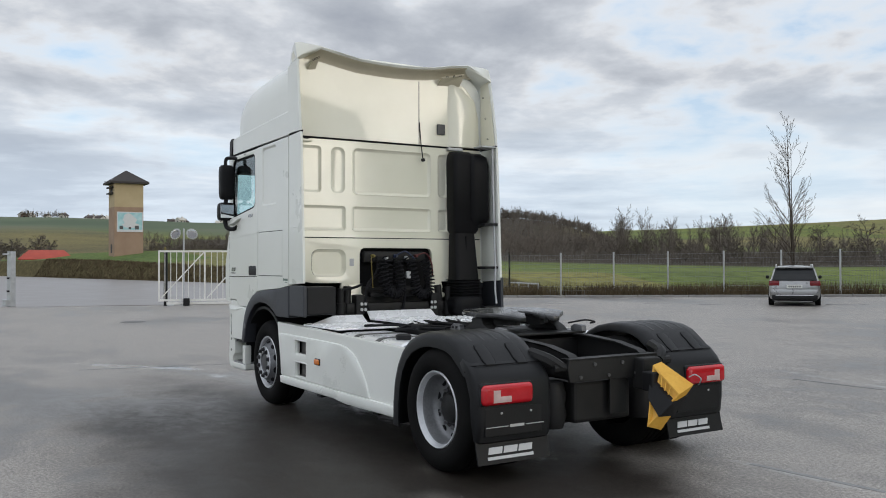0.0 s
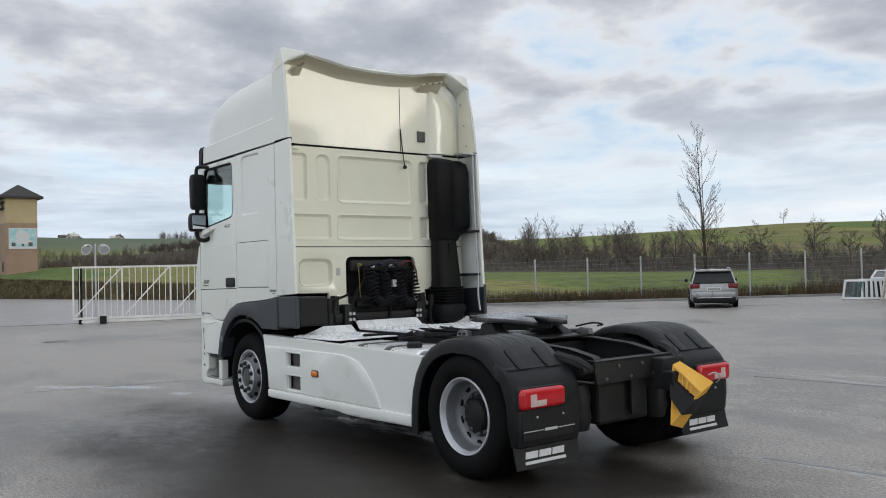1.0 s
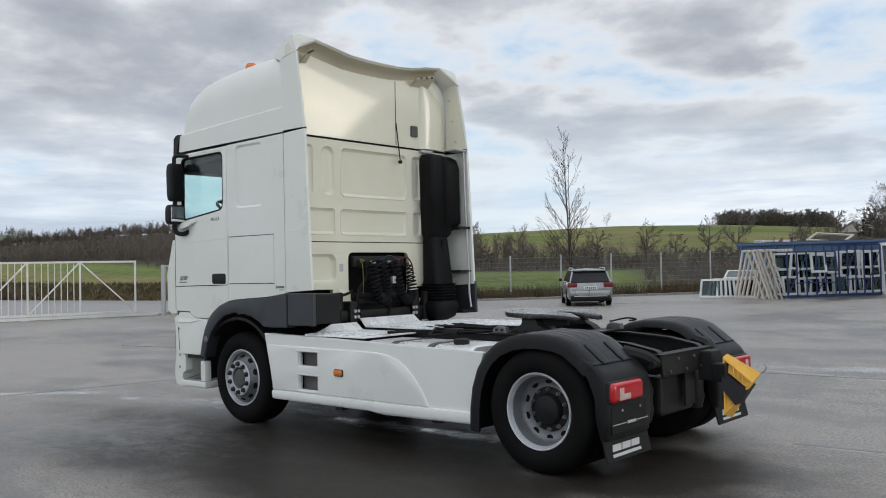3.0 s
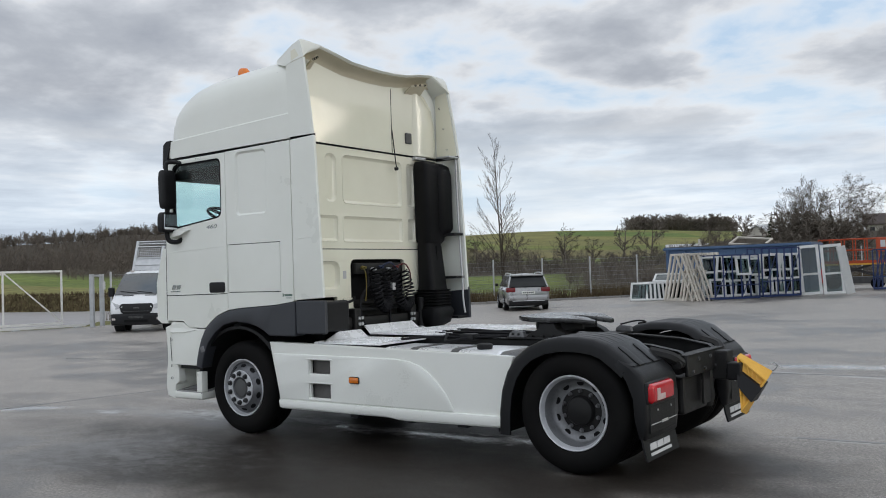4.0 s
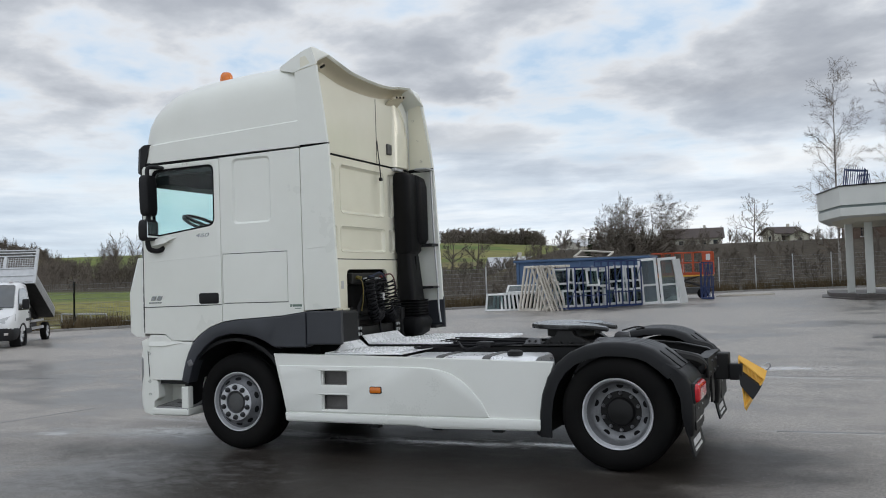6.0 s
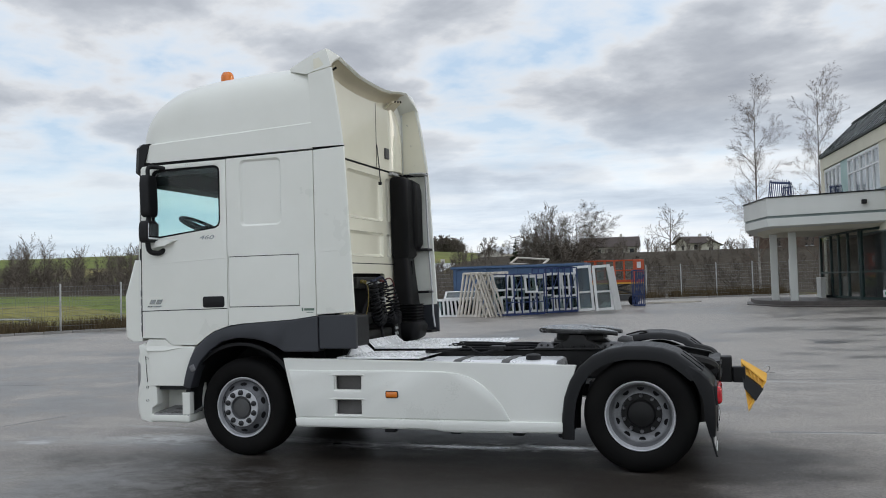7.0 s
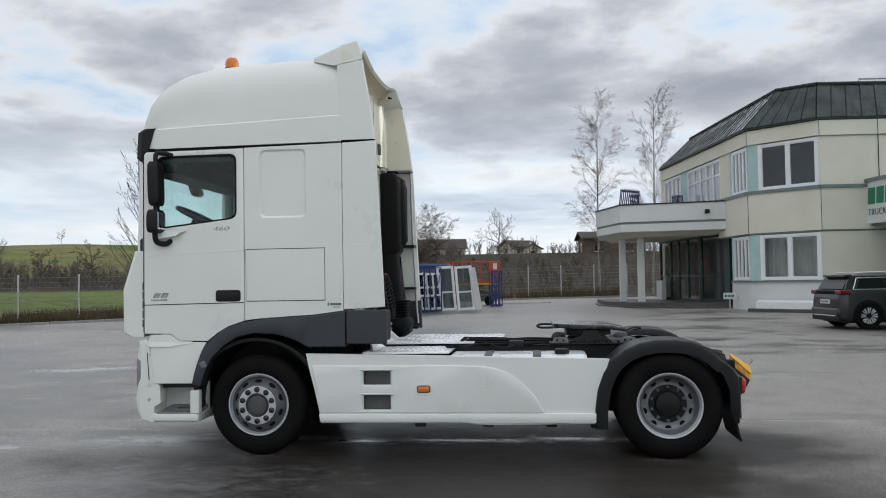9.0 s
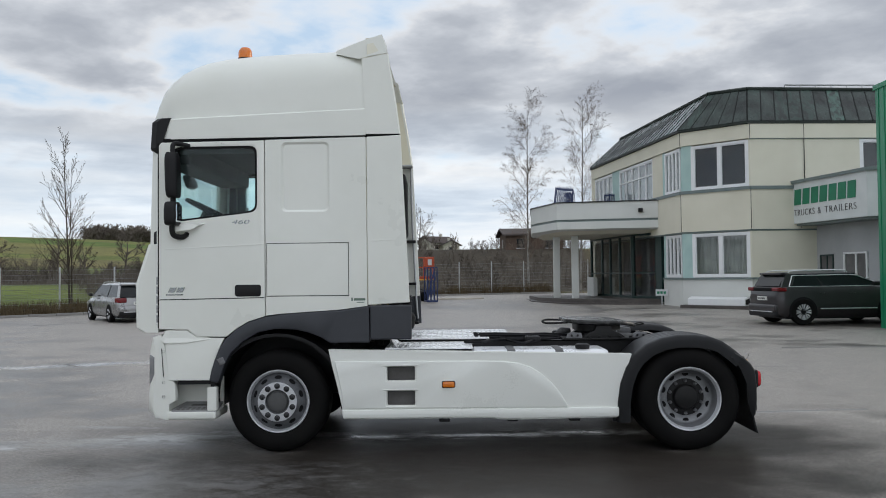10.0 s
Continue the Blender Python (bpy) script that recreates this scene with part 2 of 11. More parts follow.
def weathered_sheet(name, dark, mid, green):
    """Old sheet metal: streaks run down the slope, some sheets carry more green than others."""
    m = bpy.data.materials.new(name)
    m.use_nodes = True
    n, l = m.node_tree.nodes, m.node_tree.links
    b = n["Principled BSDF"]
    tc, info = n.new("ShaderNodeTexCoord"), n.new("ShaderNodeObjectInfo")

    def noise(scale, stretch, detail):
        mp = n.new("ShaderNodeMapping")
        mp.inputs["Scale"].default_value = stretch
        l.new(tc.outputs["Object"], mp.inputs[0])
        t = n.new("ShaderNodeTexNoise")
        t.inputs["Scale"].default_value, t.inputs["Detail"].default_value = scale, detail
        l.new(mp.outputs[0], t.inputs["Vector"])
        return t.outputs[0]

    def fade(v, lo, hi, top=1.0):
        r = n.new("ShaderNodeMapRange")
        r.inputs[1].default_value, r.inputs[2].default_value, r.inputs[4].default_value = lo, hi, top
        l.new(v, r.inputs[0])
        return r.outputs[0]

    def blend(f, a, c):
        q = n.new("ShaderNodeMix")
        q.data_type = "RGBA"
        l.new(f, q.inputs[0])
        if isinstance(a, tuple):
            q.inputs[6].default_value = (*a, 1)
        else:
            l.new(a, q.inputs[6])
        q.inputs[7].default_value = (*c, 1)
        return q.outputs[2]

    streaks = noise(5.0, (1, 1, 0.10), 5)
    spots = noise(1.3, (1, 1, 1), 6)
    both = n.new("ShaderNodeMath")
    both.operation = "MULTIPLY"
    l.new(fade(info.outputs["Random"], 0.55, 1.0), both.inputs[0])
    l.new(fade(streaks, 0.40, 0.62), both.inputs[1])
    l.new(blend(both.outputs[0], blend(fade(spots, 0.36, 0.66), dark, mid), green), b.inputs["Base Color"])
    l.new(fade(streaks, 0.3, 0.7, 0.55), b.inputs["Roughness"])
    b.inputs["Specular IOR Level"].default_value = 0.3
    return m


# wet asphalt: dark base with painted shade by the truck, patches of shallow water, drying areas, fine stones
def wet_asphalt():
    m = bpy.data.materials.new("wet_asphalt")
    m.use_nodes = True
    n, l = m.node_tree.nodes, m.node_tree.links
    b = n["Principled BSDF"]
    tc = n.new("ShaderNodeTexCoord")

    def tex(scale, detail, rough=0.55, dist=0.0, stretch=(1, 1, 1), loc=(0, 0, 0)):
        mp = n.new("ShaderNodeMapping")
        mp.inputs["Scale"].default_value, mp.inputs["Location"].default_value = stretch, loc
        mp.inputs["Rotation"].default_value = (0, 0, radians(25))
        l.new(tc.outputs["Object"], mp.inputs[0])
        t = n.new("ShaderNodeTexNoise")
        for k, v in (("Scale", scale), ("Detail", detail), ("Roughness", rough), ("Distortion", dist)):
            t.inputs[k].default_value = v
        l.new(mp.outputs[0], t.inputs["Vector"])
        return t.outputs[0]

    def rng(v, a, bb, c, d):
        r = n.new("ShaderNodeMapRange")
        r.interpolation_type = "SMOOTHSTEP"
        for i, q in enumerate((a, bb, c, d)):
            r.inputs[i + 1].default_value = q
        l.new(v, r.inputs[0])
        return r.outputs[0]

    def mul(a, bb, op="MULTIPLY"):
        q = n.new("ShaderNodeMath")
        q.operation = op
        l.new(a, q.inputs[0])
        if isinstance(bb, float):
            q.inputs[1].default_value = bb
        else:
            l.new(bb, q.inputs[1])
        return q.outputs[0]

    patch = tex(0.16, 6, 0.6, 0.6, (1, 1.5, 1), (4, 2, 0))
    mid = tex(0.9, 6, 0.62, 0.3, (1, 1.2, 1))
    grain = tex(150, 3, 0.7)
    wet = rng(mul(mul(patch, 0.62), mul(mid, 0.38), "ADD"), 0.485, 0.585, 0.0, 1.0)
    mixc = n.new("ShaderNodeMix")
    mixc.data_type = "RGBA"
    mixc.inputs[6].default_value, mixc.inputs[7].default_value = (0.30, 0.275, 0.247, 1), (0.042, 0.0335, 0.031, 1)
    # damp ellipses; those by the truck also hold its ground shade as colour
    damp_shade = None
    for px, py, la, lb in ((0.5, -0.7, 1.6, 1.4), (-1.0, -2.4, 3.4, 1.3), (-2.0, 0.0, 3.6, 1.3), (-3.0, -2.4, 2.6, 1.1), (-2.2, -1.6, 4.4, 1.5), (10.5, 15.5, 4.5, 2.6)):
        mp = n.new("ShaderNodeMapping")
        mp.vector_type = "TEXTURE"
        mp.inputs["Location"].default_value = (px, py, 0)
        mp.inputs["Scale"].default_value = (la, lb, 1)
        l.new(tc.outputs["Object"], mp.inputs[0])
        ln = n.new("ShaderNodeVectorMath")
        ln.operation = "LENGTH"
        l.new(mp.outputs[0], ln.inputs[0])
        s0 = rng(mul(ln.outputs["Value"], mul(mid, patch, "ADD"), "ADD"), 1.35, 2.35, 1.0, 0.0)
        damp_shade = s0 if damp_shade is None else mul(damp_shade, s0, "MAXIMUM")
    wet = mul(wet, damp_shade, "MAXIMUM")
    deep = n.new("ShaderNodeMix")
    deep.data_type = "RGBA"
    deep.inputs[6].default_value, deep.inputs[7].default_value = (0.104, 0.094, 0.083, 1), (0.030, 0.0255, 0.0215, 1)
    l.new(damp_shade, deep.inputs[0])
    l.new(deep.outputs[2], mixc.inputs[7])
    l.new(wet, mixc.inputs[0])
    stone = n.new("ShaderNodeMix")
    stone.data_type, stone.blend_type = "RGBA", "MULTIPLY"
    stone.inputs[0].default_value = 1.0
    drag = tex(2.2, 8, 0.7, 0.3, (0.8, 1.1, 1), (1, 5, 0))
    l.new(mixc.outputs[2], stone.inputs[6])
    sr = mul(mul(rng(grain, 0.3, 0.7, 0.4, 1.6), rng(drag, 0.3, 0.72, 0.86, 1.14)), rng(tex(40, 5, 0.75, 0.2), 0.34, 0.66, 0.55, 1.5))
    cb = n.new("ShaderNodeCombineColor")
    for i in range(3):
        l.new(sr, cb.inputs[i])
    l.new(cb.outputs[0], stone.inputs[7])
    rough0 = mul(mul(rng(wet, 0.0, 1.0, 0.52, 0.33), rng(drag, 0.3, 0.7, 0.90, 1.12)), rng(damp_shade, 0.0, 1.0, 1.0, 1.35))
    # standing water: (x, y, length, width, turn) with ragged edges
    rag = tex(1.7, 6, 0.65, 0.5)
    chip = tex(5.5, 8, 0.74, 0.4, (0.8, 1.25, 1))
    water = None
    for px, py, la, lb, q in ((-8.2, -1.4, 1.8, 0.25, 38), (0.6, 6.5, 2.2, 0.4, 8), (-9.0, 7.0, 2.5, 0.5, 20), (-2.9, -0.38, 0.4, 0.14, 0), (-1.95, -0.34, 0.9, 0.12, 2), (-0.8, -0.22, 0.5, 0.12, -3)):
        mp = n.new("ShaderNodeMapping")
        mp.vector_type = "TEXTURE"
        mp.inputs["Location"].default_value = (px, py, 0)
        mp.inputs["Rotation"].default_value = (0, 0, radians(q))
        mp.inputs["Scale"].default_value = (la, lb, 1)
        l.new(tc.outputs["Object"], mp.inputs[0])
        ln = n.new("ShaderNodeVectorMath")
        ln.operation = "LENGTH"
        l.new(mp.outputs[0], ln.inputs[0])
        s1 = rng(mul(mul(ln.outputs["Value"], 0.5), rag, "ADD"), 0.62, 0.98, 1.0, 0.0)
        water = s1 if water is None else mul(water, s1, "MAXIMUM")
    # pale dried salt and chalk, and pale flecks over the puddles under the skirt
    pale_fleck = None
    for px, py, la, lb, q, most in ((-5.0, -0.36, 0.55, 0.16, 8, 0.75), (-5.8, -0.58, 0.75, 0.22, 10, 0.30), (-2.95, -0.38, 0.22, 0.12, 0, 0.95), (-2.35, -0.33, 0.42, 0.10, -4, 0.90), (-1.6, -0.32, 0.62, 0.09, 3, 0.90), (-0.8, -0.22, 0.45, 0.10, -3, 0.80),
                                    (-3.65, -0.22, 0.30, 0.12, 0, 0.6), (-4.6, -2.35, 1.0, 0.55, 4, 0.16), (-4.0, -2.42, 0.45, 0.20, -8, 0.22), (1.5, 1.0, 0.4, 0.035, 0, 0.5), (-6.6, -0.85, 0.16, 0.07, 0, 0.8), (-5.9, 0.3, 0.35, 0.06, -10, 0.4), (0.5, 5.5, 1.6, 0.05, -10, 0.7)):
        mp = n.new("ShaderNodeMapping")
        mp.vector_type = "TEXTURE"
        mp.inputs["Location"].default_value = (px, py, 0)
        mp.inputs["Rotation"].default_value = (0, 0, radians(q))
        mp.inputs["Scale"].default_value = (la, lb, 1)
        l.new(tc.outputs["Object"], mp.inputs[0])
        ln = n.new("ShaderNodeVectorMath")
        ln.operation = "LENGTH"
        l.new(mp.outputs[0], ln.inputs[0])
        s1 = rng(mul(mul(ln.outputs["Value"], 0.16), mul(chip, 1.3), "ADD"), 0.60, 1.0, most, 0.0)
        pale_fleck = s1 if pale_fleck is None else mul(pale_fleck, s1, "MAXIMUM")
    pale = n.new("ShaderNodeMix")
    pale.data_type = "RGBA"
    pale.inputs[7].default_value = (0.50, 0.50, 0.495, 1)
    speck = mul(rng(tex(34, 2, 0.5, 0.0, (1, 1, 1), (9, 3, 0)), 0.70, 0.735, 0.0, 0.55), rng(mid, 0.42, 0.60, 0.0, 1.0))
    l.new(mul(pale_fleck, speck, "MAXIMUM"), pale.inputs[0])
    l.new(stone.outputs[2], pale.inputs[6])
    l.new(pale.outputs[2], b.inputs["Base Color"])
    mr2 = n.new("ShaderNodeMix")
    l.new(water, mr2.inputs[0])
    l.new(rough0, mr2.inputs[2])
    mr2.inputs[3].default_value = 0.14
    l.new(mr2.outputs[0], b.inputs["Roughness"])
    l.new(mul(rng(damp_shade, 0.0, 1.0, 0.50, 0.16), mul(water, 0.5), "MAXIMUM"), b.inputs["Specular IOR Level"])
    bp = n.new("ShaderNodeBump")
    bp.inputs["Distance"].default_value = 0.003
    inv = n.new("ShaderNodeMath")
    inv.operation = "SUBTRACT"
    inv.inputs[0].default_value = 1.0
    l.new(water, inv.inputs[1])
    l.new(mul(rng(wet, 0.0, 1.0, 0.75, 0.35), inv.outputs[0]), bp.inputs["Strength"])
    l.new(grain, bp.inputs["Height"])
    l.new(bp.outputs[0], b.inputs["Normal"])
    return m


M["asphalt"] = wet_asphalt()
M["grass"] = surface("winter_grass", (0.075, 0.115, 0.030), (0.17, 0.17, 0.060), 0.10, 0.9, 1.0, fine=0.5, bump_scale=2.0, spec=0.1)
M["bank"] = surface("dead_grass", (0.075, 0.055, 0.028), (0.19, 0.15, 0.075), 0.5, 0.9, 1.0, fine=0.8, bump_scale=5, spec=0.1)
M["kerb"] = surface("kerb_concrete", (0.22, 0.21, 0.20), (0.32, 0.31, 0.29), 3, 0.7, 0.9, bump=0.2)
M["galv"] = surface("galvanised_steel", (0.42, 0.43, 0.44), (0.56, 0.57, 0.58), 6, 0.4, 0.55, metal=0.5, fine=0.4)
M["wire"] = surface("fence_wire", (0.22, 0.23, 0.23), (0.30, 0.31, 0.31), 6, 0.5, 0.6, metal=0.4)
M["paint"] = surface("worn_line_paint", (0.16, 0.16, 0.16), (0.32, 0.32, 0.31), 6, 0.5, 0.7, fine=1.0, bump_scale=40)


# ---- mesh helpers ----
def finish(name, bm, material, parent=None, label="", smooth=32):
    bmesh.ops.recalc_face_normals(bm, faces=bm.faces)
    bm.normal_update()
    bm.edges.index_update()
    crisp = []
    for e in bm.edges:
        if len(e.link_faces) == 2:
            a, c = (f.calc_area() for f in e.link_faces)
            if max(a, c) > 9 * min(a, c) and e.calc_face_angle(0) > 0.10:
                crisp.append(e.index)
    me = bpy.data.meshes.new(name)
    bm.to_mesh(me)
    bm.free()
    for p in me.polygons:
        p.use_smooth = True
    me.set_sharp_from_angle(angle=radians(smooth))
    if crisp and smooth < 40:
        mark = me.attributes.get("sharp_edge") or me.attributes.new("sharp_edge", "BOOLEAN", "EDGE")
        for i in crisp:
            mark.data[i].value = True
    me.materials.append(material)
    ob = new(name, me)
    if parent is not None:
        ob.parent = parent
    if label:
        ob["label"] = label
    return ob


def part(name, bm, material, parent, label="", smooth=32):
    return finish(name, bm, material, parent, label, smooth)


def root(name, label, category, group="", kind=""):
    return tagged(new(name), label, category, group, kind)


def box(bm, a, b, bevel=0.0, seg=2, rot=None):
    """An upright box from corner a to corner b; rot: a matrix about its middle."""
    c = [(p + q) / 2 for p, q in zip(a, b)]
    m = Matrix.Translation(c) @ (rot if rot is not None else Matrix()) @ Matrix.Diagonal((abs(b[0] - a[0]), abs(b[1] - a[1]), abs(b[2] - a[2]), 1))
    r = bmesh.ops.create_cube(bm, size=1, matrix=m)
    if bevel:
        e = list({e for v in r["verts"] for e in v.link_edges})
        bmesh.ops.bevel(bm, geom=e, offset=bevel, segments=seg, profile=0.5, affect="EDGES")
    return bm


def boxed(*args, **kw):
    return box(bmesh.new(), *args, **kw)


def axis_map(axis):
    return {"y": lambda u, v, w: (u, w, v), "x": lambda u, v, w: (w, u, v), "z": lambda u, v, w: (u, v, w)}[axis]


def plate(bm, outer, holes, axis, a, b, bevel=0.0):
    """A flat plate with holes, from depth a to depth b along the axis. Loops are lists of (u, v): (x, z) for y, (y, z) for x, (x, y) for z."""
    put = axis_map(axis)
    tmp = bmesh.new()
    edges = []
    for loop in (outer, *holes):
        vs = [tmp.verts.new(put(u, v, a)) for u, v in loop]
        edges += [tmp.edges.new((vs[i], vs[(i + 1) % len(vs)])) for i in range(len(vs))]
    bmesh.ops.triangle_fill(tmp, edges=edges, use_beauty=True)
    ext = bmesh.ops.extrude_face_region(tmp, geom=list(tmp.faces))
    vs = [g for g in ext["geom"] if isinstance(g, bmesh.types.BMVert)]
    d = Vector(put(0, 0, b - a))
    bmesh.ops.translate(tmp, verts=vs, vec=d)
    if bevel:
        tmp.normal_update()
        sharp = [e for e in tmp.edges if len(e.link_faces) == 2 and e.calc_face_angle(0) > 1.0]
        bmesh.ops.bevel(tmp, geom=sharp, offset=bevel, segments=2, profile=0.5, affect="EDGES")
    me = bpy.data.meshes.new("tmp")
    tmp.to_mesh(me)
    tmp.free()
    bm.from_mesh(me)
    bpy.data.meshes.remove(me)
    return bm


def rrect(u0, v0, u1, v1, r, n=4):
    out = []
    for cu, cv, s in ((u1 - r, v1 - r, 0), (u0 + r, v1 - r, 90), (u0 + r, v0 + r, 180), (u1 - r, v0 + r, 270)):
        for i in range(n + 1):
            q = radians(s + 90 * i / n)
            out.append((cu + r * math.cos(q), cv + r * math.sin(q)))
    return out


def loft(bm, rings, closed=True, caps=True):
    """Skins rings of equal length."""
    vs = [[bm.verts.new(p) for p in r] for r in rings]
    n = len(vs[0])
    for r0, r1 in zip(vs, vs[1:]):
        for i in range(n if closed else n - 1):
            j = (i + 1) % n
            try:
                bm.faces.new((r0[i], r0[j], r1[j], r1[i]))
            except ValueError:
                pass
    if caps and closed:
        for r in (vs[0], vs[-1]):
            if len(set(r)) > 2:
                bm.faces.new(r)
    return bm


def lathe(bm, profile, center=(0, 0, 0), axis="y", seg=48):
    """Turns (radius, height along the axis) round the axis."""
    rings = []
    for r, h in profile:
        ring = []
        for i in range(seg):
            q = 2 * math.pi * i / seg
            u, v = max(r, 1e-4) * math.cos(q), max(r, 1e-4) * math.sin(q)
            p = {"y": (u, h, v), "z": (u, v, h), "x": (h, u, v)}[axis]
            ring.append([p[k] + center[k] for k in range(3)])
        rings.append(ring)
    return loft(bm, rings, True, False)


def tube(bm, pts, r, seg=8, caps=True):
    """A round tube along points; r may be a list."""
    pts = [Vector(p) for p in pts]
    rings, up_v = [], None
    for i, p in enumerate(pts):
        d = (pts[min(i + 1, len(pts) - 1)] - pts[max(i - 1, 0)]).normalized()
        if up_v is None:
            up_v = d.orthogonal().normalized()
        up_v = (up_v - d * up_v.dot(d)).normalized()
        side = d.cross(up_v)
        rad = r[i] if isinstance(r, (list, tuple)) else r
        rings.append([p + rad * (math.cos(2 * math.pi * k / seg) * up_v + math.sin(2 * math.pi * k / seg) * side) for k in range(seg)])
    return loft(bm, rings, True, caps)


def tubed(*args, **kw):
    return tube(bmesh.new(), *args, **kw)


def curve_pts(pts, n=8):
    """A smooth line through points (Catmull-Rom)."""
    p = [Vector(q) for q in pts]
    p = [2 * p[0] - p[1], *p, 2 * p[-1] - p[-2]]
    out = []
    for i in range(1, len(p) - 2):
        for k in range(n):
            t = k / n
            a, b, c, d = p[i - 1:i + 3]
            out.append(0.5 * (2 * b + (c - a) * t + (2 * a - 5 * b + 4 * c - d) * t * t + (3 * b - a - 3 * c + d) * t ** 3))
    out.append(p[-2])
    return out


def lerp(a, b, t):
    return a + (b - a) * t


def interp(x, xs, ys):
    return float(np.interp(x, xs, ys))

M["steptread"] = surface("grey_step_tread", (0.24, 0.24, 0.24), (0.34, 0.34, 0.335), 6, 0.6, 0.8)
M["headlamp"] = surface("headlamp_glass", (0.16, 0.165, 0.17), (0.30, 0.305, 0.31), 7, 0.08, 0.15, coat=0.5)
# ---- the tractor unit: nose towards -x, left side towards -y, rear axle at x = 0 ----
truck = root("tractor_truck", "white two-axle tractor truck with high sleeper cab parked on wet asphalt", "truck")


def shared(name, mesh_ob, m, parent):
    """Another object on the same mesh."""
    ob = new(name, mesh_ob.data)
    ob.parent = parent
    ob.matrix_basis = m
    return ob


def pan(bm, loop_out, loop_in, axis, a, b):
    """A pressed field: the sides slope from the outer loop at depth a to the inner loop at depth b, which is closed."""
    put = axis_map(axis)
    return loft(bm, [[put(u, v, a) for u, v in loop_out], [put(u, v, b) for u, v in loop_in]], True, False) and bm.faces.new([bm.verts.new(put(u, v, b)) for u, v in loop_in]) and bm


def mirror_y(pts, s):
    return [(x, s * y, z) for x, y, z in pts]


ARCH_TOP = [(-4.42, 0.68), (-4.40, 0.77), (-4.37, 0.87), (-4.33, 0.97), (-4.27, 1.06), (-4.17, 1.15), (-4.06, 1.215), (-3.90, 1.265), (-3.75, 1.287), (-3.50, 1.303), (-3.22, 1.318), (-2.935, 1.355)]
ARCH_LOW = [(-2.935, 1.02), (-3.30, 1.02), (-3.38, 1.07), (-3.49, 1.115), (-3.62, 1.145), (-3.80, 1.155), (-3.97, 1.12), (-4.11, 1.035), (-4.22, 0.93), (-4.28, 0.82), (-4.335, 0.66)]


def fillet(loop, r, n=4):
    """Rounds the corners of a closed outline."""
    out, m = [], len(loop)
    for i, p in enumerate(loop):
        p, a, b = Vector(p), Vector(loop[i - 1]), Vector(loop[(i + 1) % m])
        q = min(r, (a - p).length * 0.45, (b - p).length * 0.45)
        u, v = p + (a - p).normalized() * q, p + (b - p).normalized() * q
        out += [tuple(u.lerp(p, k / n).lerp(p.lerp(v, k / n), k / n)) for k in range(n + 1)]
    return out


WINDOW = fillet([(-4.76, 2.85), (-3.97, 2.857), (-3.97, 2.24), (-4.76, 2.15)], 0.075)


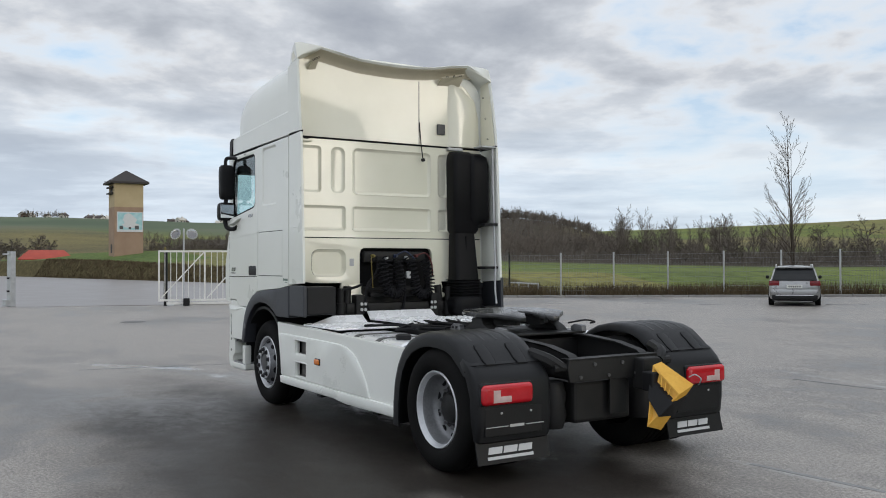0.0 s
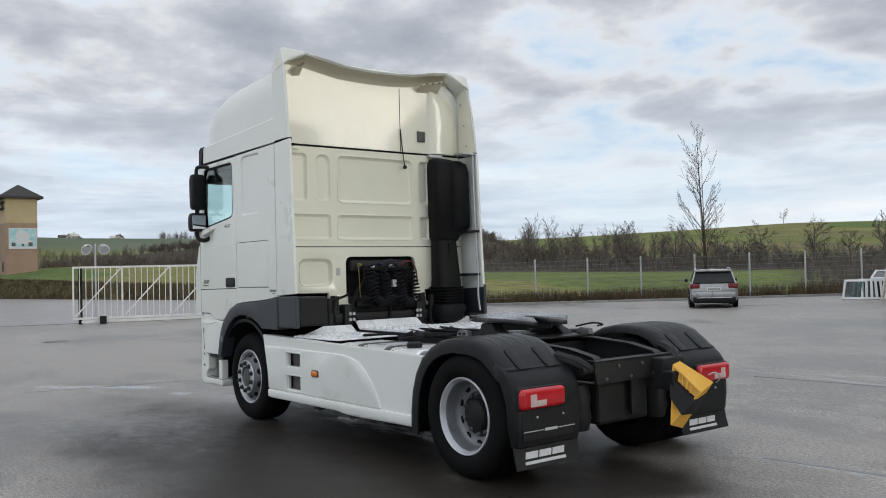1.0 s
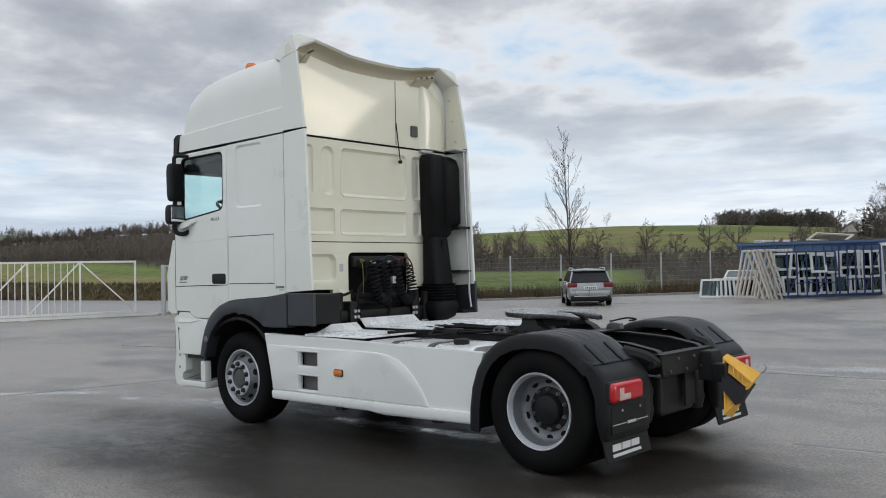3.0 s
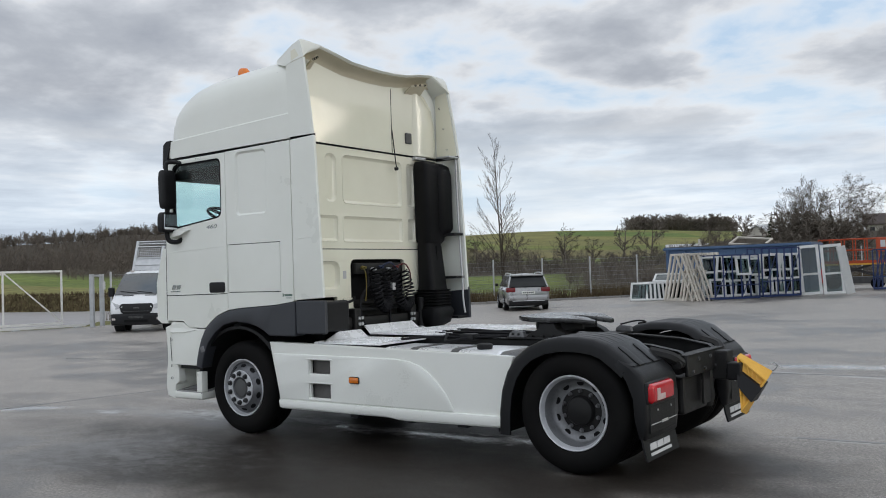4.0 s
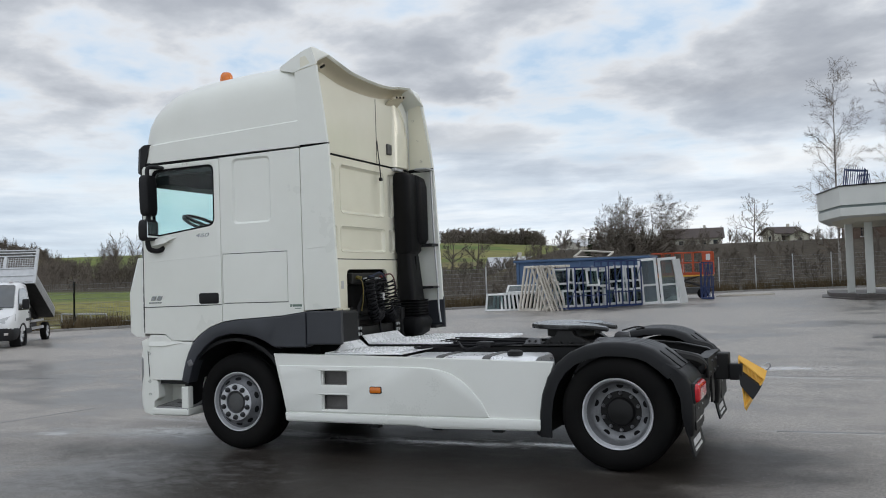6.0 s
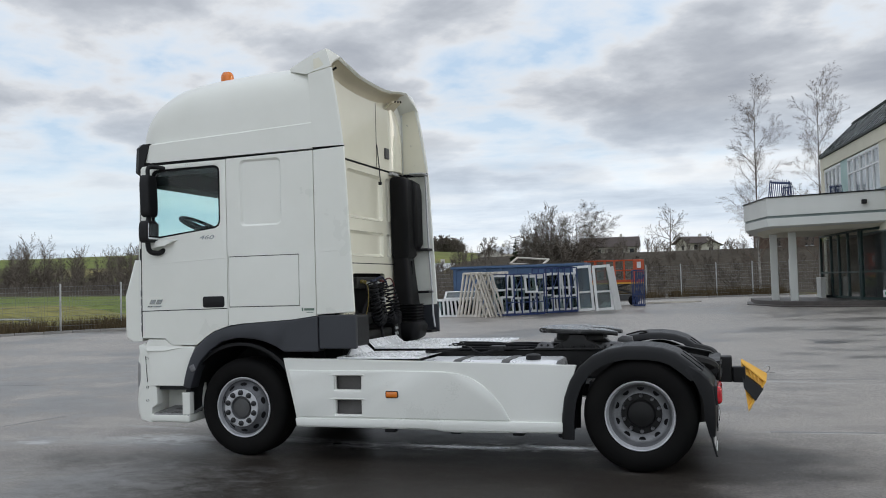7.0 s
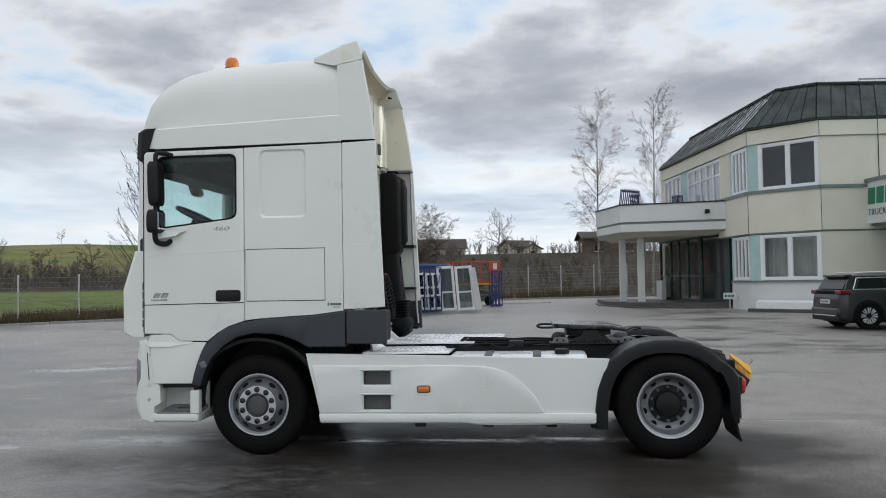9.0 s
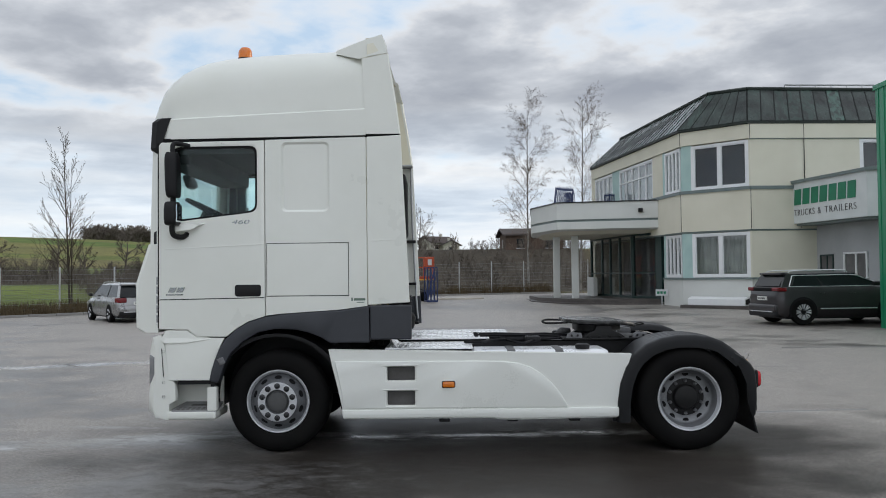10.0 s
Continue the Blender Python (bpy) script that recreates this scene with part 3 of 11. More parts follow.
def cab_side(s):
    o, i = s * 1.235, s * 1.195
    low = [(x, z + 0.006) for x, z in ARCH_TOP]
    # door with its pane, seal, handle
    outer = [(-4.885, 1.16), (-4.62, 1.155), (-4.53, 1.09), (-4.26, 1.085), *low[5:7], (-3.901, 1.272), (-3.901, 2.905), (-4.86, 2.895), (-4.885, 2.87)]
    door = part("door", plate(bmesh.new(), outer, [WINDOW], "y", o, i, 0.005), M["white"], truck, "white cab door with tinted window")
    part("window_glass", plate(bmesh.new(), [(x, z) for x, z in WINDOW], [], "y", s * 1.218, s * 1.213), M["cabglass"], door, "tinted side window").visible_shadow = False
    cx, cz = -4.365, 2.5
    inner = [(cx + (x - cx) * 0.955, cz + (z - cz) * 0.945) for x, z in WINDOW]
    part("window_seal", plate(bmesh.new(), WINDOW, [inner], "y", s * 1.229, s * 1.205), M["gap"], door, "black rubber window seal")
    # near-black strip: shade along the door's crease drawn as colour
    crease = plate(bmesh.new(), [(-4.88, 1.428), (-3.905, 1.440), (-3.905, 1.448), (-4.88, 1.436)], [], "y", s * 1.2365, s * 1.23)
    part("crease", crease, M["gap"], door)
    crease = plate(bmesh.new(), [(-4.87, 1.895), (-3.905, 1.935), (-3.905, 1.943), (-4.87, 1.903)], [], "y", s * 1.238, s * 1.23, 0.002)
    part("swage_line", crease, M["white"], door)
    hb = plate(bmesh.new(), rrect(-4.18, 1.455, -3.935, 1.565, 0.025), [], "y", s * 1.24, s * 1.22, 0.006)
    handle = part("door_handle", hb, M["black"], door, "black recessed door handle")
    if s < 0:
        bars = bmesh.new()
        plate(bars, [(-4.82, 1.472), (-4.66, 1.472), (-4.655, 1.484), (-4.815, 1.484)], [], "y", -1.2385, -1.234)
        for k in range(2):
            sx = -4.80 + 0.075 * k
            plate(bars, [(sx, 1.50), (sx + 0.062, 1.50), (sx + 0.085, 1.545), (sx + 0.023, 1.545)], [], "y", -1.2385, -1.234)
        part("badge", bars, M["badge"], door, "small chrome badge")
    part("door_seam", boxed((-4.896, min(s * 1.17, s * 1.231), 1.17), (-4.886, max(s * 1.17, s * 1.231), 2.89)), M["gap"], truck)
    # panel behind the door, with the pressed field and the locker hatch
    field, infield = rrect(-3.745, 2.235, -3.295, 2.885, 0.05), rrect(-3.725, 2.255, -3.315, 2.865, 0.04)
    hatch = [(-3.888, 1.452), (-3.118, 1.452), (-3.118, 1.948), (-3.888, 1.948)]
    outer = [(-3.893, 1.277), (-3.75, 1.294), (-3.22, 1.325), (-2.952, 1.358), (-2.957, 2.925), (-3.893, 2.908)]
    bm = plate(bmesh.new(), outer, [field, [(x + dx, z) for (x, z), dx in zip(hatch, (0.002, -0.002, -0.002, 0.002))]], "y", o, i, 0.0)
    side = part("side_panel", bm, M["white"], truck, "white sleeper side panel")
    bm = bmesh.new()
    put = axis_map("y")
    rings = [[put(u, v, o) for u, v in field], [put(u, v, o - s * 0.017) for u, v in infield]]
    loft(bm, rings, True, False)
    bm.faces.new([v for v in list(bm.verts)[-len(infield):]])
    part("pressed_field", bm, M["white"], side)
    hp = [(-3.881, 1.459), (-3.127, 1.459), (-3.127, 1.941), (-3.881, 1.941)]
    part("locker_hatch", plate(bmesh.new(), hp, [], "y", o, i, 0.004), M["white"], side, "flush white locker hatch")
    part("hatch_gap", boxed((-3.895, min(i, o - s * 0.02), 1.44), (-3.10, max(i, o - s * 0.02), 1.955)), M["gap"], side)
    # narrow panel and rear side fairing
    bm = plate(bmesh.new(), [(-2.947, 1.366), (-2.56, 1.386), (-2.585, 1.95), (-2.632, 2.94), (-2.95, 2.927)], [], "y", o, s * 1.205, 0.008)
    part("side_fairing", bm, M["white"], truck, "white rear side fairing of the cab")
    bm = plate(bmesh.new(), [(-2.925, 1.515), (-2.68, 1.54), (-2.57, 1.548), (-2.57, 1.556), (-2.925, 1.526)], [], "y", s * 1.237, s * 1.23)
    part("swage_line", bm, M["white"], truck)
    bm = plate(bmesh.new(), [(-2.90, 1.955), (-2.70, 1.965), (-2.70, 1.972), (-2.90, 1.963)], [], "y", s * 1.238, s * 1.23, 0.002)
    part("swage_line", bm, M["white"], truck)
    part("fairing_seal", boxed((-2.955, min(s * 1.20, s * 1.224), 2.92), (-2.640, max(s * 1.20, s * 1.224), 2.957)), M["gap"], truck)
    # dark wheel-arch trim and the box behind it
    bm = plate(bmesh.new(), ARCH_TOP + ARCH_LOW, [], "y", s * 1.243, s * 1.10, 0.012)
    arch = part("arch_trim", bm, M["grey"], truck, "dark grey plastic wheel arch trim")
    bm = plate(bmesh.new(), [(-4.375, 0.78), (-4.33, 0.79), (-4.31, 0.89), (-4.335, 0.91), (-4.36, 0.87)], [], "y", s * 1.247, s * 1.23, 0.004)
    if s < 0:
        part("reflector", boxed((-4.335, -1.250, 0.83), (-4.275, -1.235, 0.895), 0.008, rot=Matrix.Rotation(radians(-25), 4, "Y")), M["rim_dark"], arch, "small side reflector")
    bm.free()
    if s < 0:
        bm = boxed((-2.927, -1.238, 1.045), (-2.545, -1.195, 1.362), 0.012)
        side_b = part("side_box", bm, M["grey"], truck, "dark grey box behind the cab")
        part("box_body", boxed((-2.925, -1.195, 1.06), (-2.57, -0.86, 1.35), 0.02), M["black"], side_b)
    else:
        bm = plate(bmesh.new(), [(-2.927, 1.05), (-2.545, 1.06), (-2.555, 1.42), (-2.927, 1.40)], [], "y", 1.243, 1.21, 0.006)
        part("side_box", bm, M["grey"], truck, "dark grey lower fairing plate")
    # wheel well
    rings = []
    for k in range(19):
        q = radians(-10 + 200 * k / 18)
        x, z = -3.80 + 0.60 * math.cos(q), 0.50 + 0.58 * math.sin(q)
        rings.append([(x, s * 1.19, z), (x, s * 0.55, z), (x * 1.0 + 0.03 * math.cos(q), s * 0.55, z + 0.03), (x + 0.03 * math.cos(q), s * 1.19, z + 0.03)])
    part("wheel_well", loft(bmesh.new(), rings), M["black"], truck)
    part("well_back", boxed((-4.4, s * 0.53, 0.55), (-3.2, s * 0.55, 1.2)), M["black"], truck)
    # lower panel in front of the wheel, step, bumper end
    bm = plate(bmesh.new(), [(-4.80, 0.685), (-4.415, 0.685), (-4.395, 0.79), (-4.365, 0.88), (-4.315, 1.0), (-4.275, 1.075), (-4.535, 1.08), (-4.625, 1.145), (-4.82, 1.15), (-4.875, 1.06), (-4.83, 1.02)], [], "y", s * 1.23, s * 1.19, 0.006)
    part("entry_panel", bm, M["white"], truck)
    step = part("step", boxed((-4.83, s * 1.222, 0.322), (-4.362, s * 0.78, 0.405), 0.02, 3), M["white"], truck, "white entry step")
    tread = loft(bmesh.new(), [[(x0, s * y, z - 0.02), (x1, s * y, z - 0.02), (x1, s * y, z), (x0, s * y, z)] for y, z, x0, x1 in ((1.218, 0.408, -4.775, -4.37), (1.17, 0.413, -4.785, -4.37), (1.04, 0.43, -4.765, -4.37), (0.94, 0.455, -4.72, -4.37))])
    tread = part("tread", tread, M["steptread"], step, "grey ribbed step tread")
    for r in range(3):
        for k in range(7):
            x, y = -4.735 + 0.045 * k, 1.19 - 0.055 * r
            part("grip", boxed((x, min(s * y, s * (y - 0.032)), 0.40), (x + 0.026, max(s * y, s * (y - 0.032)), 0.418 + 0.003 * r)), M["slotgrey"], tread)
    part("tread_well", boxed((-4.64, min(s * 1.06, s * 0.98), 0.40), (-4.48, max(s * 1.06, s * 0.98), 0.437), 0.008), M["slotgrey"], tread)
    part("step_post", boxed((-4.445, s * 1.222, 0.40), (-4.355, s * 1.14, 0.622), 0.012), M["white"], step)
    part("step_back", boxed((-4.80, s * 0.945, 0.4), (-4.36, s * 0.92, 0.69)), M["white"], step)
    part("step_ridge", loft(bmesh.new(), [[(-4.836, s * 1.243, 1.035), (-4.842, s * 1.212, 1.145), (-4.85, s * 1.20, 1.02)], [(-4.62, s * 1.243, 1.035), (-4.60, s * 1.212, 1.143), (-4.61, s * 1.20, 1.02)], [(-4.52, s * 1.240, 1.052), (-4.545, s * 1.212, 1.112), (-4.53, s * 1.20, 1.03)], [(-4.40, s * 1.234, 1.066), (-4.41, s * 1.22, 1.078), (-4.41, s * 1.20, 1.04)]]), M["white"], step)
    part("step_seal", boxed((-4.72, s * 1.20, 0.645), (-4.36, s * 1.17, 0.683)), M["black"], step)
    bm = plate(bmesh.new(), [(-4.95, 1.085), (-4.87, 1.112), (-4.835, 1.0), (-4.805, 0.76), (-4.74, 0.655), (-4.735, 0.50), (-4.80, 0.46), (-4.825, 0.41), (-4.825, 0.325), (-4.93, 0.345), (-4.955, 0.45), (-4.94, 0.58), (-4.91, 0.63), (-4.915, 0.9)], [], "y", s * 1.219, s * 1.12, 0.008)
    part("bumper_side", bm, M["white"], truck)
    part("bumper_slot", plate(bmesh.new(), [(-4.868, 0.98), (-4.862, 0.98), (-4.842, 0.72), (-4.850, 0.72)], [], "y", s * 1.2225, s * 1.21), M["gap"], truck)


cab_side(-1)
cab_side(1)

# nose, windscreen, bumper, visor (closed all round)
bm = bmesh.new()
rings = []
for y, dx in ((-1.222, 0.015), (-1.20, -0.02), (-1.10, -0.05), (-0.5, -0.075), (0, -0.08), (0.5, -0.075), (1.10, -0.05), (1.20, -0.02), (1.222, 0.015)):
    rings.append([(x + dx, y, z) for x, z in ((-4.97, 1.95), (-5.045, 1.72), (-5.09, 1.58), (-5.085, 1.17), (-5.02, 1.13))] + [(-4.895, y, 1.13), (-4.895, y, 1.95)])
part("front_panel", loft(bm, rings), M["white"], truck)
for s in (-1, 1):
    vent = part("front_vent", boxed((-4.915, s * 1.2225, 1.2), (-4.897, s * 1.18, 1.66), 0.004), M["steptread"], truck, "grey side vent")
    for k in range(6):
        part("vent_slat", boxed((-4.922, s * 1.227, 1.205 + 0.088 * k), (-4.895, s * 1.19, 1.222 + 0.088 * k), 0.002), M["white"], vent)
bm = bmesh.new()
rings = []
for y, dx in ((-1.22, 0.11), (-1.18, 0.05), (-1.08, 0.01), (0, -0.03), (1.08, 0.01), (1.18, 0.05), (1.22, 0.11)):
    rings.append([(x + dx, y, z) for x, z in ((-5.00, 1.075), (-5.028, 0.95), (-5.028, 0.64), (-5.042, 0.54), (-5.038, 0.40), (-4.98, 0.335))] + [(-4.80, y, 0.32), (-4.79, y, 0.60), (-4.83, y, 0.98), (-4.89, y, 1.08)])
bumper = part("bumper", loft(bm, rings), M["white"], truck, "white front bumper")
for s in (-1, 1):
    rings = [[(-5.033 + dx, s * y, z1), (-5.033 + dx, s * y, z0), (-4.96 + dx, s * y, z0), (-4.96 + dx, s * y, z1)] for y, dx, z0, z1 in ((1.208, 0.085, 0.74, 0.90), (1.18, 0.045, 0.66, 0.92), (1.08, 0.005, 0.64, 0.90), (0.85, 0.0, 0.64, 0.88))]
    part("head_lamp", loft(bmesh.new(), rings), M["headlamp"], bumper, "clear grey headlamp")
for z in (0.955, 0.67, 0.537):
    part("screw", lathe(bmesh.new(), [(0.014, -1.226), (0.014, -1.20)], (-4.845, 0, z), "y", 10), M["black"], bumper)
shield = part("windscreen", plate(bmesh.new(), [(-1.13, 1.95), (1.13, 1.95), (1.11, 2.90), (-1.11, 2.90)], [], "x", -4.965, -4.957), M["cabglass"], truck, "tinted windscreen")
shield.visible_shadow = False
for s in (-1, 1):
    bm = bmesh.new()
    loft(bm, [[(-5.0, s * 1.13, 1.93), (-4.885, s * 1.205, 1.93), (-4.885, s * 1.16, 1.93), (-4.96, s * 1.12, 1.93)], [(-4.98, s * 1.11, 2.92), (-4.885, s * 1.205, 2.92), (-4.885, s * 1.16, 2.92), (-4.94, s * 1.10, 2.92)]])
    part("windscreen_pillar", bm, M["white"], truck)
bm = bmesh.new()
rings = []
for y, dx in ((-1.225, 0.12), (-1.19, 0.05), (-1.05, 0.0), (0, -0.03), (1.05, 0.0), (1.19, 0.05), (1.225, 0.12)):
    rings.append([(-5.0 + dx * 0.8, y, 3.09), (-4.95 + dx * 0.8, y, 3.125), (-4.775, y, 3.125), (-4.84, y, 2.95), (-4.88 + dx * 0.2, y, 2.85), (-4.935 + dx * 0.6, y, 2.79), (-5.015 + dx * 0.8, y, 2.845)])
part("sun_visor", loft(bm, rings), M["black"], truck, "dark tinted sun visor")

# high roof: lower band and dome
ROOF_X = [-5.06, -5.03, -4.99, -4.945, -4.90, -4.82, -4.73, -4.62, -4.51, -4.32, -4.13, -3.8, -3.45, -3.2, -2.955]
ROOF_Z = [3.16, 3.20, 3.25, 3.38, 3.50, 3.59, 3.66, 3.715, 3.755, 3.79, 3.81, 3.83, 3.845, 3.85, 3.85]
ROOF_W = [0.84, 0.94, 1.01, 1.06, 1.09, 1.13, 1.155, 1.178, 1.195, 1.208, 1.216, 1.222, 1.224, 1.225, 1.225]
bm = bmesh.new()
rings = []
for x, zt, w in zip(ROOF_X, ROOF_Z, ROOF_W):
    zb = lerp(3.11, 3.19, (x + 4.88) / 1.92) if x > -4.88 else 3.11
    ring = []
    for k in range(29):
        q = math.pi * k / 28
        c, sn = math.cos(q), math.sin(q)
        ring.append((x, w * math.copysign(abs(c) ** 0.41, c), zb + (zt - zb) * sn ** 0.50))
    rings.append(ring)
loft(bm, rings)
roof = part("roof", bm, M["white"], truck, "white high aerodynamic cab roof", 40)
bm = bmesh.new()
rings = []
for x, w in ((-5.02, 1.0), (-4.99, 1.08), (-4.95, 1.14), (-4.88, 1.19), (-4.78, 1.222), (-4.5, 1.232), (-3.6, 1.236), (-2.957, 1.236)):
    zb, zt = lerp(2.925, 2.942, (x + 4.88) / 1.92), lerp(3.115, 3.195, (x + 4.88) / 1.92)
    rings.append([(x, -w, zb), (x, -w, zt - 0.012), (x, -w + 0.012, zt), (x, w - 0.012, zt), (x, w, zt - 0.012), (x, w, zb)])
part("roof_band", loft(bm, rings), M["white"], truck)
part("roof_seal", boxed((-4.90, -1.222, 2.903), (-2.957, 1.222, 2.932)), M["gap"], truck)
bm = bmesh.new()
lathe(bm, [(0.068, 0), (0.068, 0.075), (0.063, 0.10), (0.045, 0.125), (0.0, 0.132)], (-4.21, -0.66, 3.795), "z", 20)
beacon = part("beacon", bm, M["amber"], truck, "orange warning beacon")
part("beacon_base", lathe(bmesh.new(), [(0, -0.03), (0.075, -0.03), (0.075, 0.02), (0, 0.02)], (-4.21, -0.66, 3.795), "z", 20), M["black"], beacon)
for x in (-4.34, -4.29):
    part("screw", lathe(bmesh.new(), [(0.012, -1.2375), (0.012, -1.22)], (x, 0, 2.882), "y", 10), M["black"], truck)

# rear spoiler: two sides and the dipped top lip
LIP_Y = [-1.222, -1.17, -0.93, -0.70, -0.46, -0.2, 0.0, 0.24, 0.46, 0.69, 0.92, 1.17, 1.222]
LIP_Z = [3.885, 3.895, 3.885, 3.845, 3.805, 3.795, 3.793, 3.80, 3.82, 3.865, 3.895, 3.885, 3.865]
for s in (-1, 1):
    bm = bmesh.new()
    rings = []
    for z, xf, xr, y in ((2.952, -2.955, -2.632, 1.236), (3.2, -2.965, -2.662, 1.236), (3.45, -2.975, -2.70, 1.232), (3.60, -2.985, -2.727, 1.227), (3.66, -2.99, -2.740, 1.224)):
        up = 0.045 if z > 3.65 else 0.0
        rings.append([(xf, s * y, z), (lerp(xf, xr, 0.5), s * (y + 0.004), z + up * 0.5), (xr - 0.012, s * y, z + up), (xr, s * (y - 0.012), z + up), (xr - 0.012, s * (y - 0.028), z + up), (xf, s * (y - 0.028), z)])
    part("spoiler_side", loft(bm, rings), M["white"], truck, "white side of the rear roof spoiler")
    part("spoiler_lining", plate(bmesh.new(), [(-2.94, 2.96), (-2.655, 2.96), (-2.70, 3.25), (-2.75, 3.55), (-2.80, 3.83), (-2.94, 3.80)], [], "y", s * 1.202, s * 1.196), M["cream"], truck)
    for z, x in ((3.05, -2.67), (3.3, -2.71), (3.55, -2.76)):
        part("screw", lathe(bmesh.new(), [(0.011, 1.19 * s), (0.011, 1.20 * s)], (x - 0.12, 0, z), "y", 8), M["black"], truck)
bm = bmesh.new()
rings = []
for y, z in zip(LIP_Y, LIP_Z):
    edge = abs(y) / 1.21
    out = min(1.0, max(0.0, (abs(y) - 0.88) / 0.34))
    zf, xf = lerp(3.845, 3.765, out), -3.24
    low = out * out
    def inset(k):
        return y * (1 - out * k)
    rings.append([(xf, inset(0.10), zf), (lerp(xf, -2.80, 0.42), inset(0.05), lerp(zf, z, 0.46)), (lerp(xf, -2.80, 0.76), inset(0.015), lerp(zf, z, 0.80)), (-2.80, y, z), (lerp(-2.782, -2.752, low), y, lerp(z - 0.008, 3.735, low)), (lerp(-2.80, -2.745, low), y, lerp(z - 0.028, 3.712, low)), (-2.906, y, lerp(lerp(zf, z, 0.80) - 0.03, 3.685, low)), (lerp(-3.055, -3.02, low), inset(0.01), lerp(lerp(zf, z, 0.46) - 0.03, 3.662, low)), (xf, inset(0.10), lerp(zf - 0.05, 3.735, low))])
part("spoiler_lip", loft(bm, rings), M["white"], truck, "dipped rear lip of the roof spoiler", 50)
bm = bmesh.new()
rings = []
for y, z in zip(LIP_Y[1:-1], LIP_Z[1:-1]):
    rings.append([(-2.943, y, z - 0.125), (-2.934, y, z - 0.092), (-2.905, y, z - 0.064), (-2.865, y, z - 0.045), (-2.81, y, z - 0.034), (-2.81, y, z - 0.026), (-2.955, y, z - 0.03), (-2.955, y, z - 0.125)])
part("lip_fillet", loft(bm, rings), M["cream_shaded"], truck, "", 50)
for y0, y1 in ((-1.02, -0.93), (0.60, 0.90)):
    bm = bmesh.new()
    loft(bm, [[(-2.95, y0, 3.66), (-2.95, y1, 3.68), (-2.85, y1, 3.80), (-2.85, y0, 3.73)], [(-2.95, y0, 3.645), (-2.95, y1, 3.66), (-2.83, y1, 3.78), (-2.83, y0, 3.71)]])
    br = part("spoiler_bracket", bm, M["cream_shaded"], truck)
    for k in range(3):
        part("screw", lathe(bmesh.new(), [(0.012, 0), (0.012, 0.012)], (-2.83, lerp(y0, y1, 0.2 + 0.3 * k), lerp(3.725, 3.775, 0.2 + 0.3 * k)), "x", 8), M["black"], br)

# rear wall with its pressed fields
XW = -2.95
FIELDS = [(-0.48, 2.35, 0.50, 2.85, 0.05), (-0.75, 2.35, -0.58, 2.85, 0.07), (-1.10, 2.35, -0.86, 2.85, 0.04), (0.60, 2.35, 0.74, 2.85, 0.05), (-1.10, 1.95, -0.58, 2.21, 0.03), (-0.49, 1.95, 0.50, 2.21, 0.03), (0.60, 1.95, 0.74, 2.21, 0.03), (-0.98, 1.45, -0.58, 1.74, 0.08)]
holes = [rrect(*f) for f in FIELDS]
outer = [(-1.19, 1.872), (1.19, 1.872), (1.19, 2.925), (-1.19, 2.925)]
bm = plate(bmesh.new(), outer, holes[:7], "x", XW, XW - 0.04)
rear = part("rear_wall", bm, M["cream"], truck, "white pressed rear wall of the cab with warm light in its colour")
outer = [(-1.19, 1.42), (-0.97, 1.38), (-0.63, 1.375), (-0.63, 1.30), (-0.41, 1.30), (-0.41, 1.70), (-0.395, 1.74), (-0.355, 1.757), (0.44, 1.757), (0.485, 1.745), (0.51, 1.70), (0.51, 1.30), (0.66, 1.30), (0.64, 1.375), (1.19, 1.38), (1.19, 1.862), (-1.19, 1.862)]
part("rear_wall_lower", plate(bmesh.new(), outer, holes[7:], "x", XW + 0.012, XW - 0.04, 0.006), M["cream"], truck)
for f, h in zip(FIELDS, holes):
    deep = 0.028 if f is not FIELDS[-1] else 0.045
    g = 0.028 if f is not FIELDS[-1] else 0.03
    inn = rrect(f[0] + g, f[1] + g, f[2] - g, f[3] - g, max(f[4] - 0.02, 0.012))
    mid = rrect(f[0] + g * 0.35, f[1] + g * 0.35, f[2] - g * 0.35, f[3] - g * 0.35, max(f[4] - 0.008, 0.014))
    x0 = XW if f is not FIELDS[-1] else XW + 0.012
    bm = bmesh.new()
    put = axis_map("x")
    loft(bm, [[put(u, v, x0) for u, v in h], [put(u, v, x0 - deep * 0.6) for u, v in mid], [put(u, v, x0 - deep) for u, v in inn]], True, False)
    bm.faces.new(list(bm.verts)[-len(inn):])
    part("pressed_field", bm, M["cream"], rear)
    if f is not FIELDS[-1] and f[2] - f[0] > 0.3:
        part("field_bead", plate(bmesh.new(), rrect(f[0] - 0.012, f[1] - 0.012, f[2] + 0.012, f[3] + 0.012, f[4] + 0.01), [h], "x", XW + 0.006, XW - 0.002, 0.003), M["cream"], rear)
part("wall_seam", boxed((XW - 0.03, -1.19, 1.86), (XW - 0.008, 1.19, 1.876)), M["gap"], rear)
outer = [(-1.185, 2.945), (1.185, 2.945), (1.165, 3.3), (1.11, 3.52), (0.98, 3.66), (0.80, 3.735), (-1.10, 3.77), (-1.17, 3.70)]
bm = plate(bmesh.new(), outer, [], "x", XW + 0.004, XW - 0.04, 0.006)
upper = part("rear_wall_upper", bm, M["cream"], truck, "white upper rear wall with warm light in its colour")
bm = bmesh.new()
